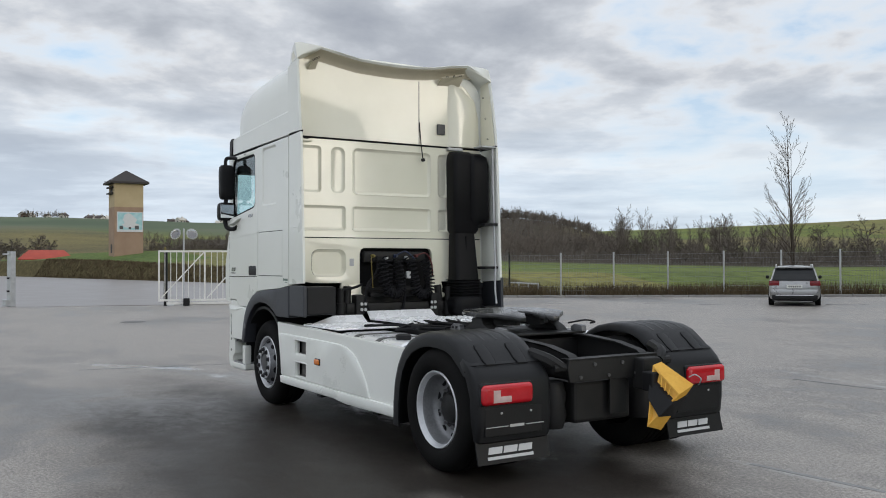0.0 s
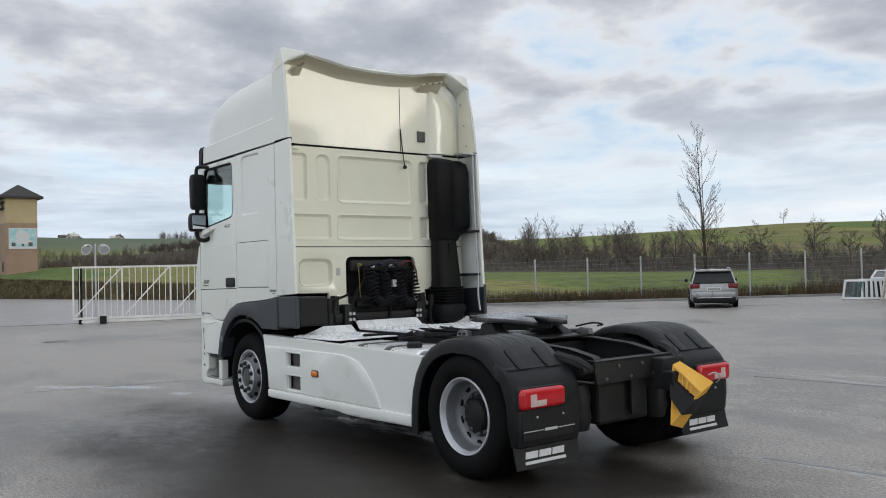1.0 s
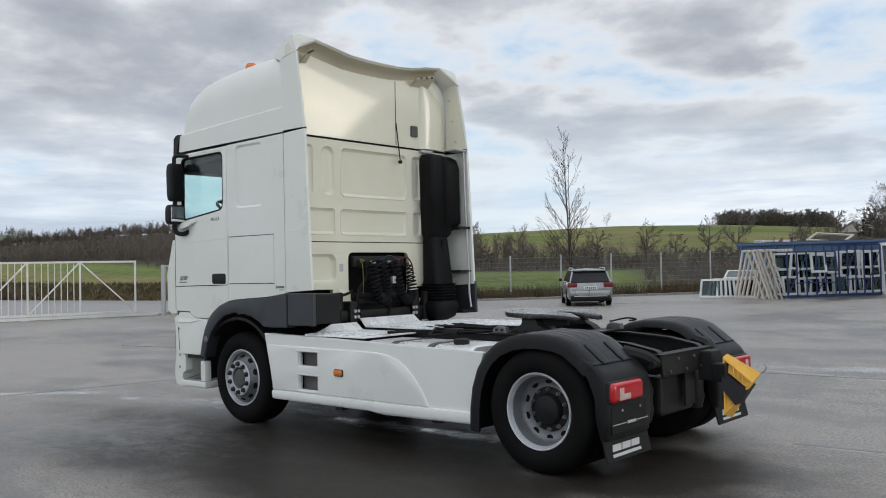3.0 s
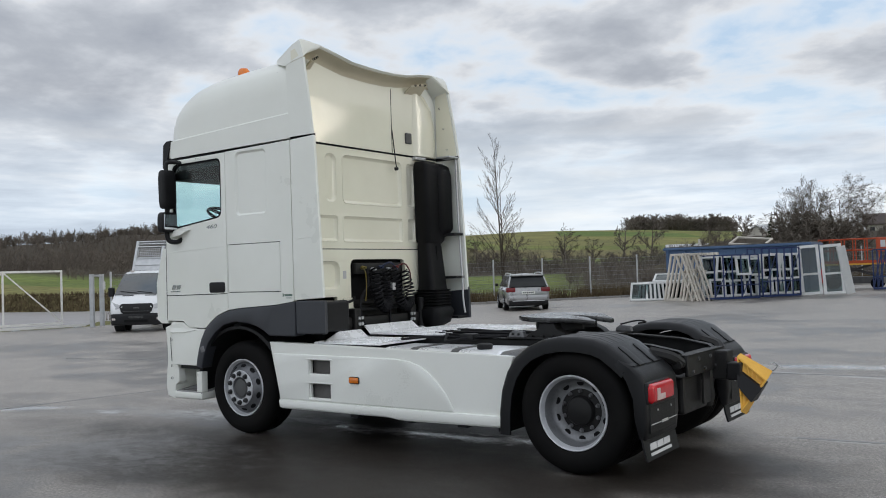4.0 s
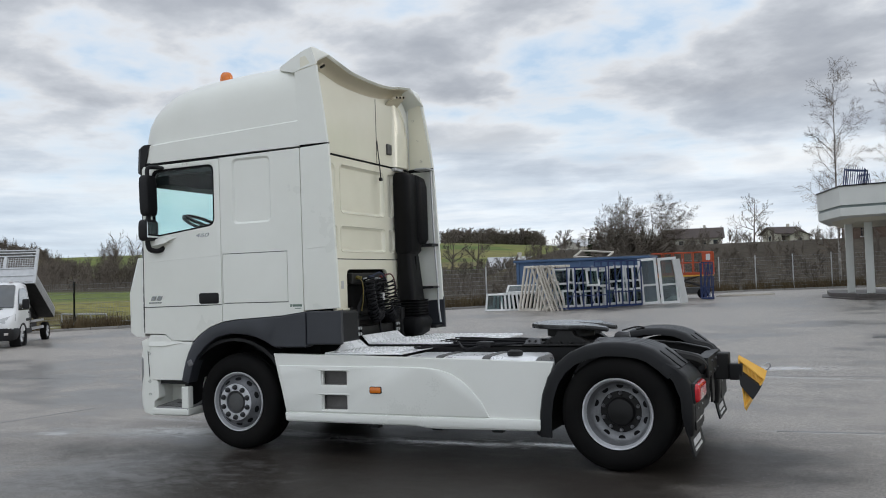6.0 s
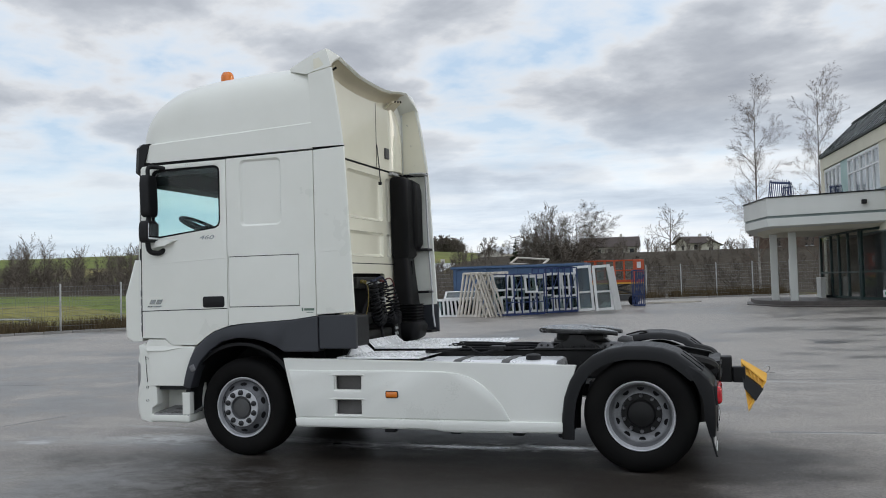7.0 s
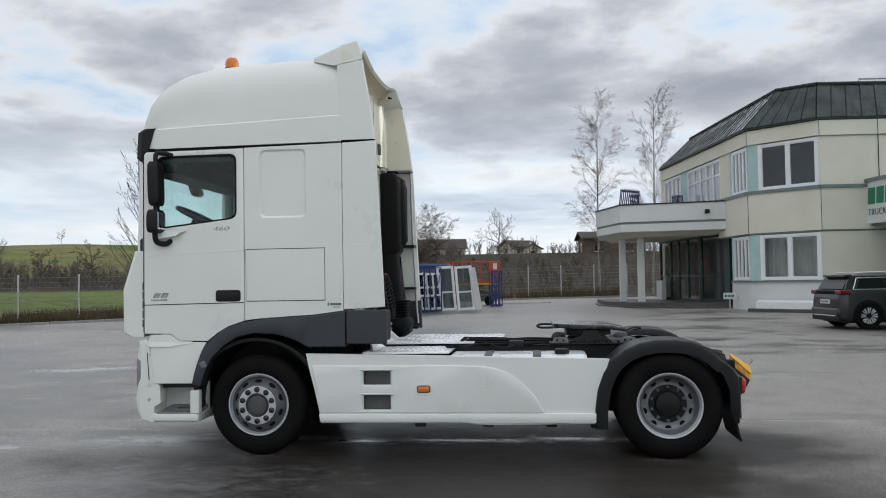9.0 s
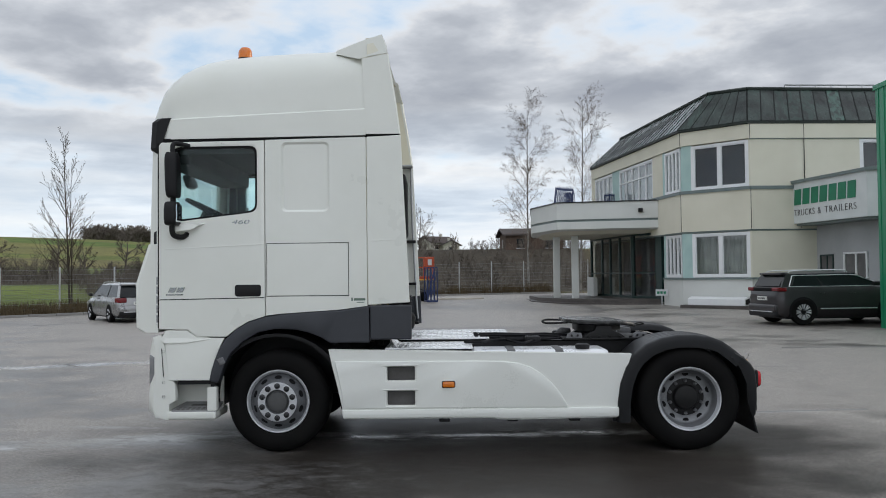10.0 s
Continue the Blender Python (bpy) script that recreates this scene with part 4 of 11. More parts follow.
loft(bm, [[(XW, 0.73, z0), (XW + 0.045, 0.79, z0), (XW + 0.05, 1.0, z0), (XW + 0.02, 1.13, z0), (XW, 1.17, z0)] for z0 in (2.95, 3.3)] + [[(XW, 0.73, 3.5), (XW + 0.045, 0.78, 3.5), (XW + 0.05, 0.95, 3.5), (XW + 0.02, 1.06, 3.5), (XW, 1.12, 3.5)], [(XW, 0.74, 3.70), (XW + 0.02, 0.77, 3.69), (XW + 0.02, 0.86, 3.66), (XW + 0.01, 0.93, 3.64), (XW, 0.96, 3.63)]], False)
part("corner_bulge", bm, M["cream"], upper, "", 60)
part("upper_seam", boxed((XW - 0.02, -1.19, 2.926), (XW + 0.002, 1.19, 2.946)), M["gap"], rear)
part("vent_cover", boxed((XW, 0.585, 3.075), (XW + 0.03, 0.69, 3.20), 0.012), M["strap"], upper, "small dark grey vent cover")
part("seam_line", boxed((XW + 0.002, 0.345, 2.95), (XW + 0.007, 0.352, 3.67)), M["gap"], upper)
rod = part("aerial_cable", tubed([(XW + 0.012, 0.348, 3.2), (XW + 0.03, 0.36, 2.95), (XW + 0.03, 0.385, 2.78)], 0.006, 6), M["black"], rear, "thin black cable")
part("cable_end", lathe(bmesh.new(), [(0, 0), (0.02, 0), (0.02, 0.03), (0, 0.03)], (XW + 0.01, 0.39, 2.77), "x", 12), M["black"], rod)
part("cable_strap", tubed(curve_pts([(XW + 0.02, -1.16, 2.99), (XW + 0.05, -1.1, 2.93), (XW + 0.02, -1.02, 2.91)], 5), 0.008, 6), M["black"], rear)
part("roof_catch", boxed((XW, 0.72, 2.90), (XW + 0.05, 0.92, 2.935), 0.006), M["galv"], rear, "steel catch")
part("roof_catch", boxed((XW, -1.17, 2.885), (XW + 0.04, -0.98, 2.91), 0.006), M["cream"], rear)
part("warning_sticker", boxed((XW + 0.012, -0.535, 1.56), (XW + 0.0145, -0.485, 1.64)), M["int_light"], rear, "small grey sticker")
for s in (-1, 1):
    bm = plate(bmesh.new(), [(q + s * d, z) for q, d, z in ((s * 0.52 + 0.045, -0.075, 1.36), (s * 0.52 + 0.045, 0.075, 1.36), (s * 0.52 + 0.045, 0.075, 1.26), (s * 0.52 + 0.045, 0.115, 1.235), (s * 0.52 + 0.045, 0.10, 1.20), (s * 0.52 + 0.045, 0.06, 1.19), (s * 0.52 + 0.045, 0.045, 1.14), (s * 0.52 + 0.045, -0.045, 1.14), (s * 0.52 + 0.045, -0.06, 1.19), (s * 0.52 + 0.045, -0.10, 1.20), (s * 0.52 + 0.045, -0.115, 1.235), (s * 0.52 + 0.045, -0.075, 1.26))], [], "x", XW + 0.03, XW - 0.01, 0.008)
    lug = part("cab_bracket", bm, M["cream"], truck, "white steel cab bracket with warm light in its colour")
    part("bolt", lathe(bmesh.new(), [(0.02, 0), (0.02, 0.02), (0, 0.02)], (XW + 0.03, s * 0.52 + 0.045, 1.2), "x", 10), M["galv"], lug)
for y, z in ((-1.13, 1.55), (-1.13, 2.3)):
    part("hinge", boxed((XW, y - 0.02, z), (XW + 0.025, y + 0.025, z + 0.07), 0.005), M["strap"], rear)

# cab inside, seen through the panes
part("cab_floor", boxed((-4.88, -1.18, 1.36), (-3.25, 1.18, 1.42)), M["int_dark"], truck)
# near-black sheets added to stand in for the bay's deep shade
part("bay_dark_backing", boxed((-3.30, -1.18, 1.0), (-3.26, 1.18, 1.82)), M["gap"], truck)
part("hose_bay_dark_sheet", boxed((-3.06, -0.60, 1.10), (-3.03, 0.66, 1.79)), M["gap"], truck)
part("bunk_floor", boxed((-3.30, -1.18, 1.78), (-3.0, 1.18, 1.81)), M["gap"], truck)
part("cab_bulkhead", boxed((-3.045, -1.18, 1.80), (-3.02, 1.18, 2.9)), M["int_grey"], truck)
part("headlining", boxed((-4.9, -1.18, 2.875), (-2.99, 1.18, 2.90)), M["int_dark"], truck)
part("sun_blind", boxed((-4.70, -1.185, 2.79), (-3.99, -1.17, 2.87), 0.005), M["int_grey"], truck, "rolled grey sun blind")
front_mirror = part("front_mirror", boxed((-5.30, 0.84, 2.68), (-5.20, 1.06, 2.85), 0.035, 3, Matrix.Rotation(radians(-20), 4, "Y")), M["black"], truck, "black front mirror on an arm")
part("mirror_arm", tubed(curve_pts([(-5.22, 0.95, 2.84), (-5.19, 0.95, 2.93), (-5.13, 0.95, 2.99), (-5.05, 0.95, 3.0)], 5), 0.018, 8), M["black"], front_mirror)
part("overhead_shelf", boxed((-4.93, -1.15, 2.70), (-4.60, 1.15, 2.875), 0.02), M["int_dark"], truck)
bm = bmesh.new()
loft(bm, [[(-4.95, y, 1.42), (-4.95, y, 2.06), (-4.80, y, 2.14), (-4.62, y, 2.10), (-4.56, y, 1.98), (-4.66, y, 1.42)] for y in (-1.18, 1.18)])
dash = part("dashboard", bm, M["int_dark"], truck, "dark dashboard")
part("dial_hood", boxed((-4.70, -0.80, 2.08), (-4.55, -0.35, 2.19), 0.04, 3), M["int_dark"], dash)
ring = [Matrix.Translation((-4.60, -0.60, 2.31)) @ Matrix.Rotation(radians(27), 4, "Y") @ Vector((0.23 * math.cos(q), 0.23 * math.sin(q), 0)) for q in [2 * math.pi * k / 28 for k in range(29)]]
wheel_s = part("steering_wheel", tubed(ring, 0.018, 8, False), M["int_dark"], truck, "black steering wheel")
part("steering_column", tubed([(-4.60, -0.60, 2.30), (-4.72, -0.60, 2.05)], 0.05, 10), M["int_dark"], wheel_s)
for q in (90, 210, 330):
    v = Matrix.Translation((-4.60, -0.60, 2.31)) @ Matrix.Rotation(radians(27), 4, "Y") @ Vector((0.23 * math.cos(radians(q)), 0.23 * math.sin(radians(q)), 0))
    part("spoke", tubed([(-4.60, -0.60, 2.30), v], 0.02, 6), M["int_dark"], wheel_s)
for y in (-0.60, 0.60):
    seat = part("cab_seat", boxed((-4.25, y - 0.26, 1.72), (-3.78, y + 0.26, 1.90), 0.05, 3), M["int_dark"], truck, "dark cab seat")
    part("seat_back", boxed((-3.90, y - 0.25, 1.86), (-3.77, y + 0.25, 2.50), 0.05, 3, Matrix.Rotation(radians(8), 4, "Y")), M["int_dark"], seat)
    part("head_rest", boxed((-3.83, y - 0.14, 2.50), (-3.73, y + 0.14, 2.70), 0.04, 3), M["int_dark"], seat)
    part("seat_base", boxed((-4.18, y - 0.2, 1.42), (-3.82, y + 0.2, 1.72)), M["int_dark"], seat)
for s in (-1, 1):
    part("inner_lining", plate(bmesh.new(), [(-4.88, 1.3), (-3.0, 1.3), (-3.0, 2.88), (-4.84, 2.88)], [WINDOW], "y", s * 1.190, s * 1.182), M["int_dark"], truck)
    part("pillar_trim", boxed((-3.97, s * 1.19, 1.42), (-3.86, s * 1.10, 2.88)), M["int_grey"], truck)
part("curtain", boxed((-3.74, 0.95, 1.9), (-3.70, 1.15, 2.87), 0.01), M["int_grey"], truck, "grey sleeper curtain")
part("lower_bunk", boxed((-3.70, -1.15, 1.85), (-3.03, 1.15, 2.05), 0.05), M["int_grey"], truck)

# mirrors
for s in (-1, 1):
    bm = bmesh.new()
    rings = []
    for z, a in ((2.37, 0.75), (2.39, 0.93), (2.45, 1.0), (2.70, 1.0), (2.76, 0.93), (2.785, 0.75)):
        cx = -4.715 + (z - 2.37) * -0.03
        pts = []
        for u, v in rrect(-0.058 * a, -0.088 * a, 0.052 * a, 0.088 * a, 0.03):
            pts.append((cx + u, s * (1.325 + v), z))
        rings.append(pts)
    mir = part("mirror", loft(bm, rings), M["black"], truck, "black wing mirror housing", 50)
    if s > 0:
        part("mirror_glass", boxed((-4.672, s * 1.255, 2.41), (-4.666, s * 1.395, 2.74), 0.002), M["mirror"], mir)
    bm = bmesh.new()
    rings = []
    for z, a in ((2.115, 0.75), (2.13, 0.93), (2.17, 1.0), (2.26, 1.0), (2.31, 0.93), (2.33, 0.75)):
        rings.append([(-4.72 + u * a, s * (1.335 + v * a), z) for u, v in rrect(-0.062, -0.098, 0.054, 0.098, 0.03)])
    mir2 = part("mirror", loft(bm, rings), M["black"], truck, "black wide-angle mirror housing", 50)
    part("mirror_glass", boxed((-4.668, s * 1.255, 2.145), (-4.662, s * 1.415, 2.305), 0.002), M["mirror"], mir2)
    part("mirror_arm", tubed(curve_pts([(-4.60, s * 1.22, 2.86), (-4.68, s * 1.27, 2.875), (-4.72, s * 1.33, 2.86), (-4.72, s * 1.34, 2.76)], 6), 0.022, 8), M["black"], mir)
    part("mirror_arm", tubed(curve_pts([(-4.72, s * 1.33, 2.38), (-4.72, s * 1.34, 2.30), (-4.73, s * 1.34, 2.12), (-4.72, s * 1.32, 2.03), (-4.66, s * 1.27, 2.01), (-4.62, s * 1.22, 2.04)], 6), 0.026, 8), M["black"], mir2)
    bm = bmesh.new()
    loft(bm, [[(-4.78 + 0.015 * k * 0, s * 1.23, 2.06), (-4.52, s * 1.23, 2.10), (-4.44, s * 1.23, 2.14), (-4.60, s * 1.23, 2.155), (-4.78, s * 1.23, 2.14)] for k in (0,)] + [[(-4.76, s * 1.32, 2.05), (-4.56, s * 1.30, 2.08), (-4.50, s * 1.27, 2.12), (-4.60, s * 1.29, 2.14), (-4.76, s * 1.30, 2.12)]])
    part("mirror_foot", bm, M["white"], mir2)

# ---- wheels ----
TYRE = [(0.284, -0.05), (0.288, -0.005), (0.305, 0.016), (0.345, 0.030), (0.395, 0.030), (0.435, 0.018), (0.458, -0.004), (0.470, -0.028), (0.475, -0.05), (0.475, -0.085), (0.463, -0.088), (0.463, -0.098), (0.475, -0.101), (0.475, -0.145), (0.463, -0.148), (0.463, -0.158), (0.475, -0.161), (0.475, -0.205), (0.463, -0.208), (0.463, -0.218), (0.475, -0.221), (0.475, -0.255), (0.458, -0.29), (0.435, -0.312), (0.39, -0.322), (0.33, -0.318), (0.288, -0.295), (0.284, -0.25)]
FRONT_RIM = [(0.280, -0.28), (0.270, -0.10), (0.286, -0.004), (0.290, 0.006), (0.284, 0.012), (0.276, 0.006), (0.264, -0.022), (0.248, -0.032), (0.236, -0.020), (0.205, 0.022), (0.185, 0.044), (0.176, 0.050), (0.118, 0.052), (0.112, 0.046), (0.108, 0.030), (0.100, 0.024)]
REAR_RIM = [(0.280, -0.28), (0.272, -0.20), (0.286, -0.004), (0.290, 0.006), (0.284, 0.010), (0.276, 0.002), (0.262, -0.026), (0.256, -0.045), (0.250, -0.10), (0.240, -0.128), (0.222, -0.140), (0.188, -0.148), (0.170, -0.145)]


M["nut"] = surface("dark_steel_nut", (0.012, 0.012, 0.013), (0.035, 0.035, 0.038), 9, 0.35, 0.5, metal=0.3)


def wheel(name, x, s, y, profile, front, label):
    """A wheel whose rim lip lies at y; outwards is s."""
    def turn(pr, seg=56):
        return lathe(bmesh.new(), [(r, s * w) for r, w in pr], (x, y, 0.475), "y", seg)
    rim = part(name, turn(profile), M["rim_shaded" if front else "rim_rear"], truck, label, 40)
    part("rim_lip", turn([(0.262, -0.024), (0.270, -0.004), (0.280, 0.014), (0.288, 0.016), (0.294, 0.008), (0.291, -0.006)]), M["rim"], rim, "bright rim lip", 40)
    if front:
        part("nut_flange", turn([(0.112, 0.048), (0.115, 0.056), (0.178, 0.054), (0.182, 0.046), (0.15, 0.04)]), M["rim"], rim, "bright flange", 40)
    part("tyre", turn(TYRE, 72), M["tyre"], rim, "black road tyre", 40)
    for k in range(10):
        q = 2 * math.pi * (k + 0.5) / 10
        if front:
            r, w, tilt = 0.223, 0.0005, 52
        else:
            r, w, tilt = 0.219, -0.1415, 8
        # flat black disc: the dark of a vent hole laid on as colour
        bm = bmesh.new()
        lathe(bm, [(0.0, -0.004), (0.026, -0.004), (0.026, 0.003), (0.0, 0.003)], (0, 0, 0), "y", 14)
        m = Matrix.Translation((x, y + s * w, 0.475)) @ Matrix.Rotation(-q, 4, "Y") @ Matrix.Translation((r, 0, 0)) @ Matrix.Rotation(radians(s * -tilt), 4, "Z") @ Matrix.Diagonal((0.82 if front else 0.95, s, 1.3 if front else 1.15, 1))
        bmesh.ops.transform(bm, matrix=m, verts=bm.verts)
        part("vent_hole", bm, M["gap"], rim)
        rn, wn0, wn1 = (0.147, 0.05, 0.080) if front else (0.152, -0.14, -0.118)
        bm = bmesh.new()
        cx, cz = x + rn * math.cos(q), 0.475 + rn * math.sin(q)
        wf = 1.0 if front else 0.62
        lathe(bm, [(0.027 * wf, s * wn0), (0.027 * wf, s * (wn0 + 0.010)), (0.020 * wf, s * (wn0 + 0.014)), (0.020 * wf, s * wn1), (0.009, s * (wn1 + 0.008)), (0, s * (wn1 + 0.008))], (cx, y, cz), "y", 10)
        part("wheel_nut", bm, M["nut" if front else "rim_dark"], rim)
    if front:
        part("hub", turn([(0.112, 0.024), (0.092, 0.028), (0.088, 0.045), (0.060, 0.052), (0.0, 0.052)], 28), M["strap"], rim, "dusty grey hub")
    else:
        part("hub", turn([(0.176, -0.149), (0.168, -0.141), (0.122, -0.138), (0.116, -0.115), (0.106, -0.098), (0.085, -0.090), (0.0, -0.088)], 36), M["frame"], rim, "black planetary hub")
    return rim


for s in (-1, 1):
    wheel("wheel", -3.80, s, s * 1.135, FRONT_RIM, True, "silver steel front wheel with wheel nuts")
    wheel("wheel", 0.0, s, s * 1.213, REAR_RIM, False, "silver deep-dish rear wheel")
    part("inner_tyre", lathe(bmesh.new(), [(r, s * (w - 0.345)) for r, w in TYRE], (0, s * 1.213, 0.475), "y", 56), M["tyre"], truck, "inner twin tyre", 40)

# ---- chassis ----
for s in (-1, 1):
    bm = plate(bmesh.new(), [(-4.7, 0.70), (0.50, 0.70), (0.60, 0.72), (0.62, 0.83), (0.55, 0.885), (0.30, 0.935), (-0.1, 0.965), (-4.7, 0.965)], [], "y", s * 0.40, s * 0.39)
    rail = part("chassis_rail", bm, M["frame"], truck, "black steel chassis rail")
    fl = bmesh.new()
    loft(fl, [[(x, s * 0.40, z), (x, s * 0.32, z), (x, s * 0.32, z - 0.012), (x, s * 0.40, z - 0.012)] for x, z in ((-4.7, 0.968), (-0.1, 0.968), (0.30, 0.938), (0.55, 0.888), (0.62, 0.835))])
    part("rail_flange", fl, M["frame"], rail)
    part("rail_flange", boxed((-4.7, min(s * 0.40, s * 0.32), 0.70), (0.55, max(s * 0.40, s * 0.32), 0.712)), M["frame"], rail)
    for k in range(9):
        part("rail_bolt", lathe(bmesh.new(), [(0.014, s * 0.40), (0.014, s * 0.412), (0, s * 0.412)], (-1.5 + 0.22 * k, 0, 0.84 + 0.05 * (k % 2)), "y", 8), M["frame"], rail)
for x in (-3.9, -2.6, -1.75, -0.3):
    part("crossmember", boxed((x - 0.05, -0.39, 0.74), (x + 0.05, 0.39, 0.93)), M["frame"], truck)
bm = bmesh.new()
plate(bm, [(-0.45, 0.69), (0.45, 0.69), (0.47, 0.80), (0.45, 0.862), (-0.45, 0.862), (-0.47, 0.80)], [], "x", 0.645, 0.615, 0.006)
end = part("rear_crossmember", bm, M["frame"], truck, "black rear crossmember with bolts")
part("top_flange", boxed((0.54, -0.45, 0.852), (0.645, 0.45, 0.864)), M["frame"], end)
for k in range(6):
    part("bolt", lathe(bmesh.new(), [(0.014, 0.645), (0.014, 0.658), (0, 0.658)], (0, -0.35 + 0.14 * k, 0.725 + 0.09 * (k % 2)), "x", 8), M["strap"], end)
bm = bmesh.new()
tube(bm, [(0.60, -0.58, 0.80), (0.60, 0.62, 0.80)], 0.035, 10)
for s in (-1, 1):
    tube(bm, curve_pts([(0.60, s * 0.50, 0.80), (0.55, s * 0.58, 0.86), (0.40, s * 0.63, 0.90)], 4), [0.05] * 9, 8)
part("fender_bar", bm, M["frame"], truck, "black tube that carries the fenders")
part("rear_tank", boxed((0.28, -0.34, 0.36), (0.56, 0.24, 0.68), 0.03), M["frame"], truck, "black box under the rear crossmember")
part("tow_plate", boxed((0.60, -0.03, 0.42), (0.62, 0.14, 0.69), 0.004), M["frame"], truck)
bm = bmesh.new()
lathe(bm, [(0.0, -0.92), (0.13, -0.92), (0.13, -0.6), (0.08, -0.5), (0.08, -0.25), (0.18, -0.2), (0.22, 0.0), (0.18, 0.2), (0.08, 0.25), (0.08, 0.5), (0.13, 0.6), (0.13, 0.92), (0.0, 0.92)], (0, 0, 0.475), "y", 20)
part("rear_axle", bm, M["frame"], truck, "black driven axle")
bm = bmesh.new()
lathe(bm, [(0.0, -0.9), (0.06, -0.9), (0.06, 0.9), (0.0, 0.9)], (-3.8, 0, 0.44), "y", 12)
part("front_axle", bm, M["frame"], truck)
part("engine_block", boxed((-4.75, -0.45, 0.45), (-3.0, 0.45, 1.34), 0.05), M["frame"], truck, "black engine and gearbox under the cab")
part("gearbox", boxed((-3.0, -0.25, 0.42), (-2.1, 0.25, 0.92), 0.06), M["frame"], truck)
part("prop_shaft", tubed([(-2.1, 0, 0.66), (-0.15, 0, 0.5)], 0.06, 12), M["frame"], truck)
for s in (-1, 1):
    for x in (-0.42, 0.42):
        part("air_spring", lathe(bmesh.new(), [(0.0, 0.33), (0.10, 0.33), (0.125, 0.42), (0.115, 0.5), (0.125, 0.58), (0.10, 0.68), (0, 0.68)], (x, s * 0.46, 0), "z", 18), M["black"], truck)
    part("battery_box", boxed((-3.0, s * 1.10, 0.36), (-2.1, s * 0.45, 0.92), 0.02), M["black"], truck)
part("air_vessel", lathe(bmesh.new(), [(0, -0.35), (0.1, -0.33), (0.12, -0.28), (0.12, 0.28), (0.1, 0.33), (0, 0.35)], (-1.3, 0.0, 0.58), "x", 16), M["black"], truck)
for x in (-2.25, -1.62, -1.05):
    part("skirt_hook", boxed((x - 0.05, -1.20, 0.28), (x + 0.05, -1.12, 0.315), 0.008), M["black"], truck)

# ---- side skirts, tanks, marker ----
SKIRT = [(-3.32, 0.96), (-3.285, 0.80), (-3.235, 0.60), (-3.195, 0.42), (-3.18, 0.315), (-1.86, 0.315), (-1.80, 0.312), (-1.72, 0.302), (-1.62, 0.298), (-0.64, 0.312), (-0.632, 0.45), (-0.60, 0.66), (-0.52, 0.893)]
SLOTS = [rrect(-2.775, 0.668, -2.52, 0.795, 0.006, 1), rrect(-2.775, 0.440, -2.52, 0.572, 0.006, 1)]
PANEL = [(-3.185, 0.412), (-3.20, 0.56), (-3.235, 0.72), (-3.262, 0.848), (-2.0, 0.842), (-1.72, 0.838), (-1.58, 0.822), (-1.46, 0.785), (-1.36, 0.725), (-1.27, 0.645), (-1.18, 0.54), (-1.11, 0.412)]
for s in (-1, 1):
    bm = plate(bmesh.new(), SKIRT, SLOTS, "y", s * 1.215, s * 1.18, 0.004)
    sk = part("side_skirt", bm, M["skirt"], truck, "white plastic side skirt with step slots")
    part("skirt_panel", plate(bmesh.new(), PANEL, [rrect(-2.785, 0.660, -2.51, 0.803, 0.006, 1), rrect(-2.785, 0.432, -2.51, 0.580, 0.006, 1)], "y", s * 1.230, s * 1.205, 0.009), M["skirt"], sk)
    part("skirt_sill", plate(bmesh.new(), [(-3.185, 0.325), (-1.86, 0.325), (-1.72, 0.312), (-0.65, 0.322), (-0.645, 0.408), (-3.195, 0.40)], [], "y", s * 1.237, s * 1.20, 0.010), M["skirt"], sk)
    part("skirt_top", boxed((-3.30, s * 1.205, 0.93), (-2.9, s * 1.10, 0.945), 0.004), M["skirt"], sk)
    bm = bmesh.new()
    loft(bm, [[(-3.30, s * 1.212, 0.957), (-3.30, s * 1.12, 0.957), (-3.30, s * 1.12, 0.94), (-3.30, s * 1.212, 0.94)], [(-0.53, s * 1.212, 0.896), (-0.53, s * 1.17, 0.896), (-0.53, s * 1.17, 0.88), (-0.53, s * 1.212, 0.88)]])
    part("skirt_rim", bm, M["skirt"], sk)
    for z0, z1 in ((0.668, 0.795), (0.440, 0.572)):
        bm = bmesh.new()
        box(bm, (-2.79, s * 1.155, z0 - 0.02), (-2.50, s * 1.13, z1 + 0.02))
        box(bm, (-2.78, s * 1.20, z0 - 0.012), (-2.51, s * 1.10, z0 + 0.004))
        part("step_slot", bm, M["slotgrey"], sk, "grey step inside the slot")
        part("slot_lip", plate(bmesh.new(), [(-2.83, z1 + 0.006), (-2.47, z1 + 0.006), (-2.50, z1 + 0.018), (-2.80, z1 + 0.018)], [], "y", s * 1.236, s * 1.22, 0.003), M["skirt"], sk)
    bm = plate(bmesh.new(), rrect(-2.265, 0.603, -2.155, 0.655, 0.014), [], "y", s * 1.250, s * 1.22, 0.008)
    mk = part("marker_light", bm, M["amber"], sk, "orange side marker light")
    part("marker_base", plate(bmesh.new(), rrect(-2.272, 0.596, -2.148, 0.662, 0.016), [], "y", s * 1.238, s * 1.21, 0.004), M["black"], mk)
    # tank with straps and cap
    sec = [(u, v) for u, v in rrect(0.50, 0.40, 1.165, 0.925, 0.13, 5)]
    bm = loft(bmesh.new(), [[(x, s * (0.83 + (u - 0.83) * q), 0.66 + (v - 0.66) * q) for u, v in sec] for x, q in ((-1.98, 0.96), (-1.96, 1.0), (-0.74, 1.0), (-0.715, 0.96))])
    tank = part("fuel_tank", bm, M["tank"], truck, "bright aluminium fuel tank with black straps")
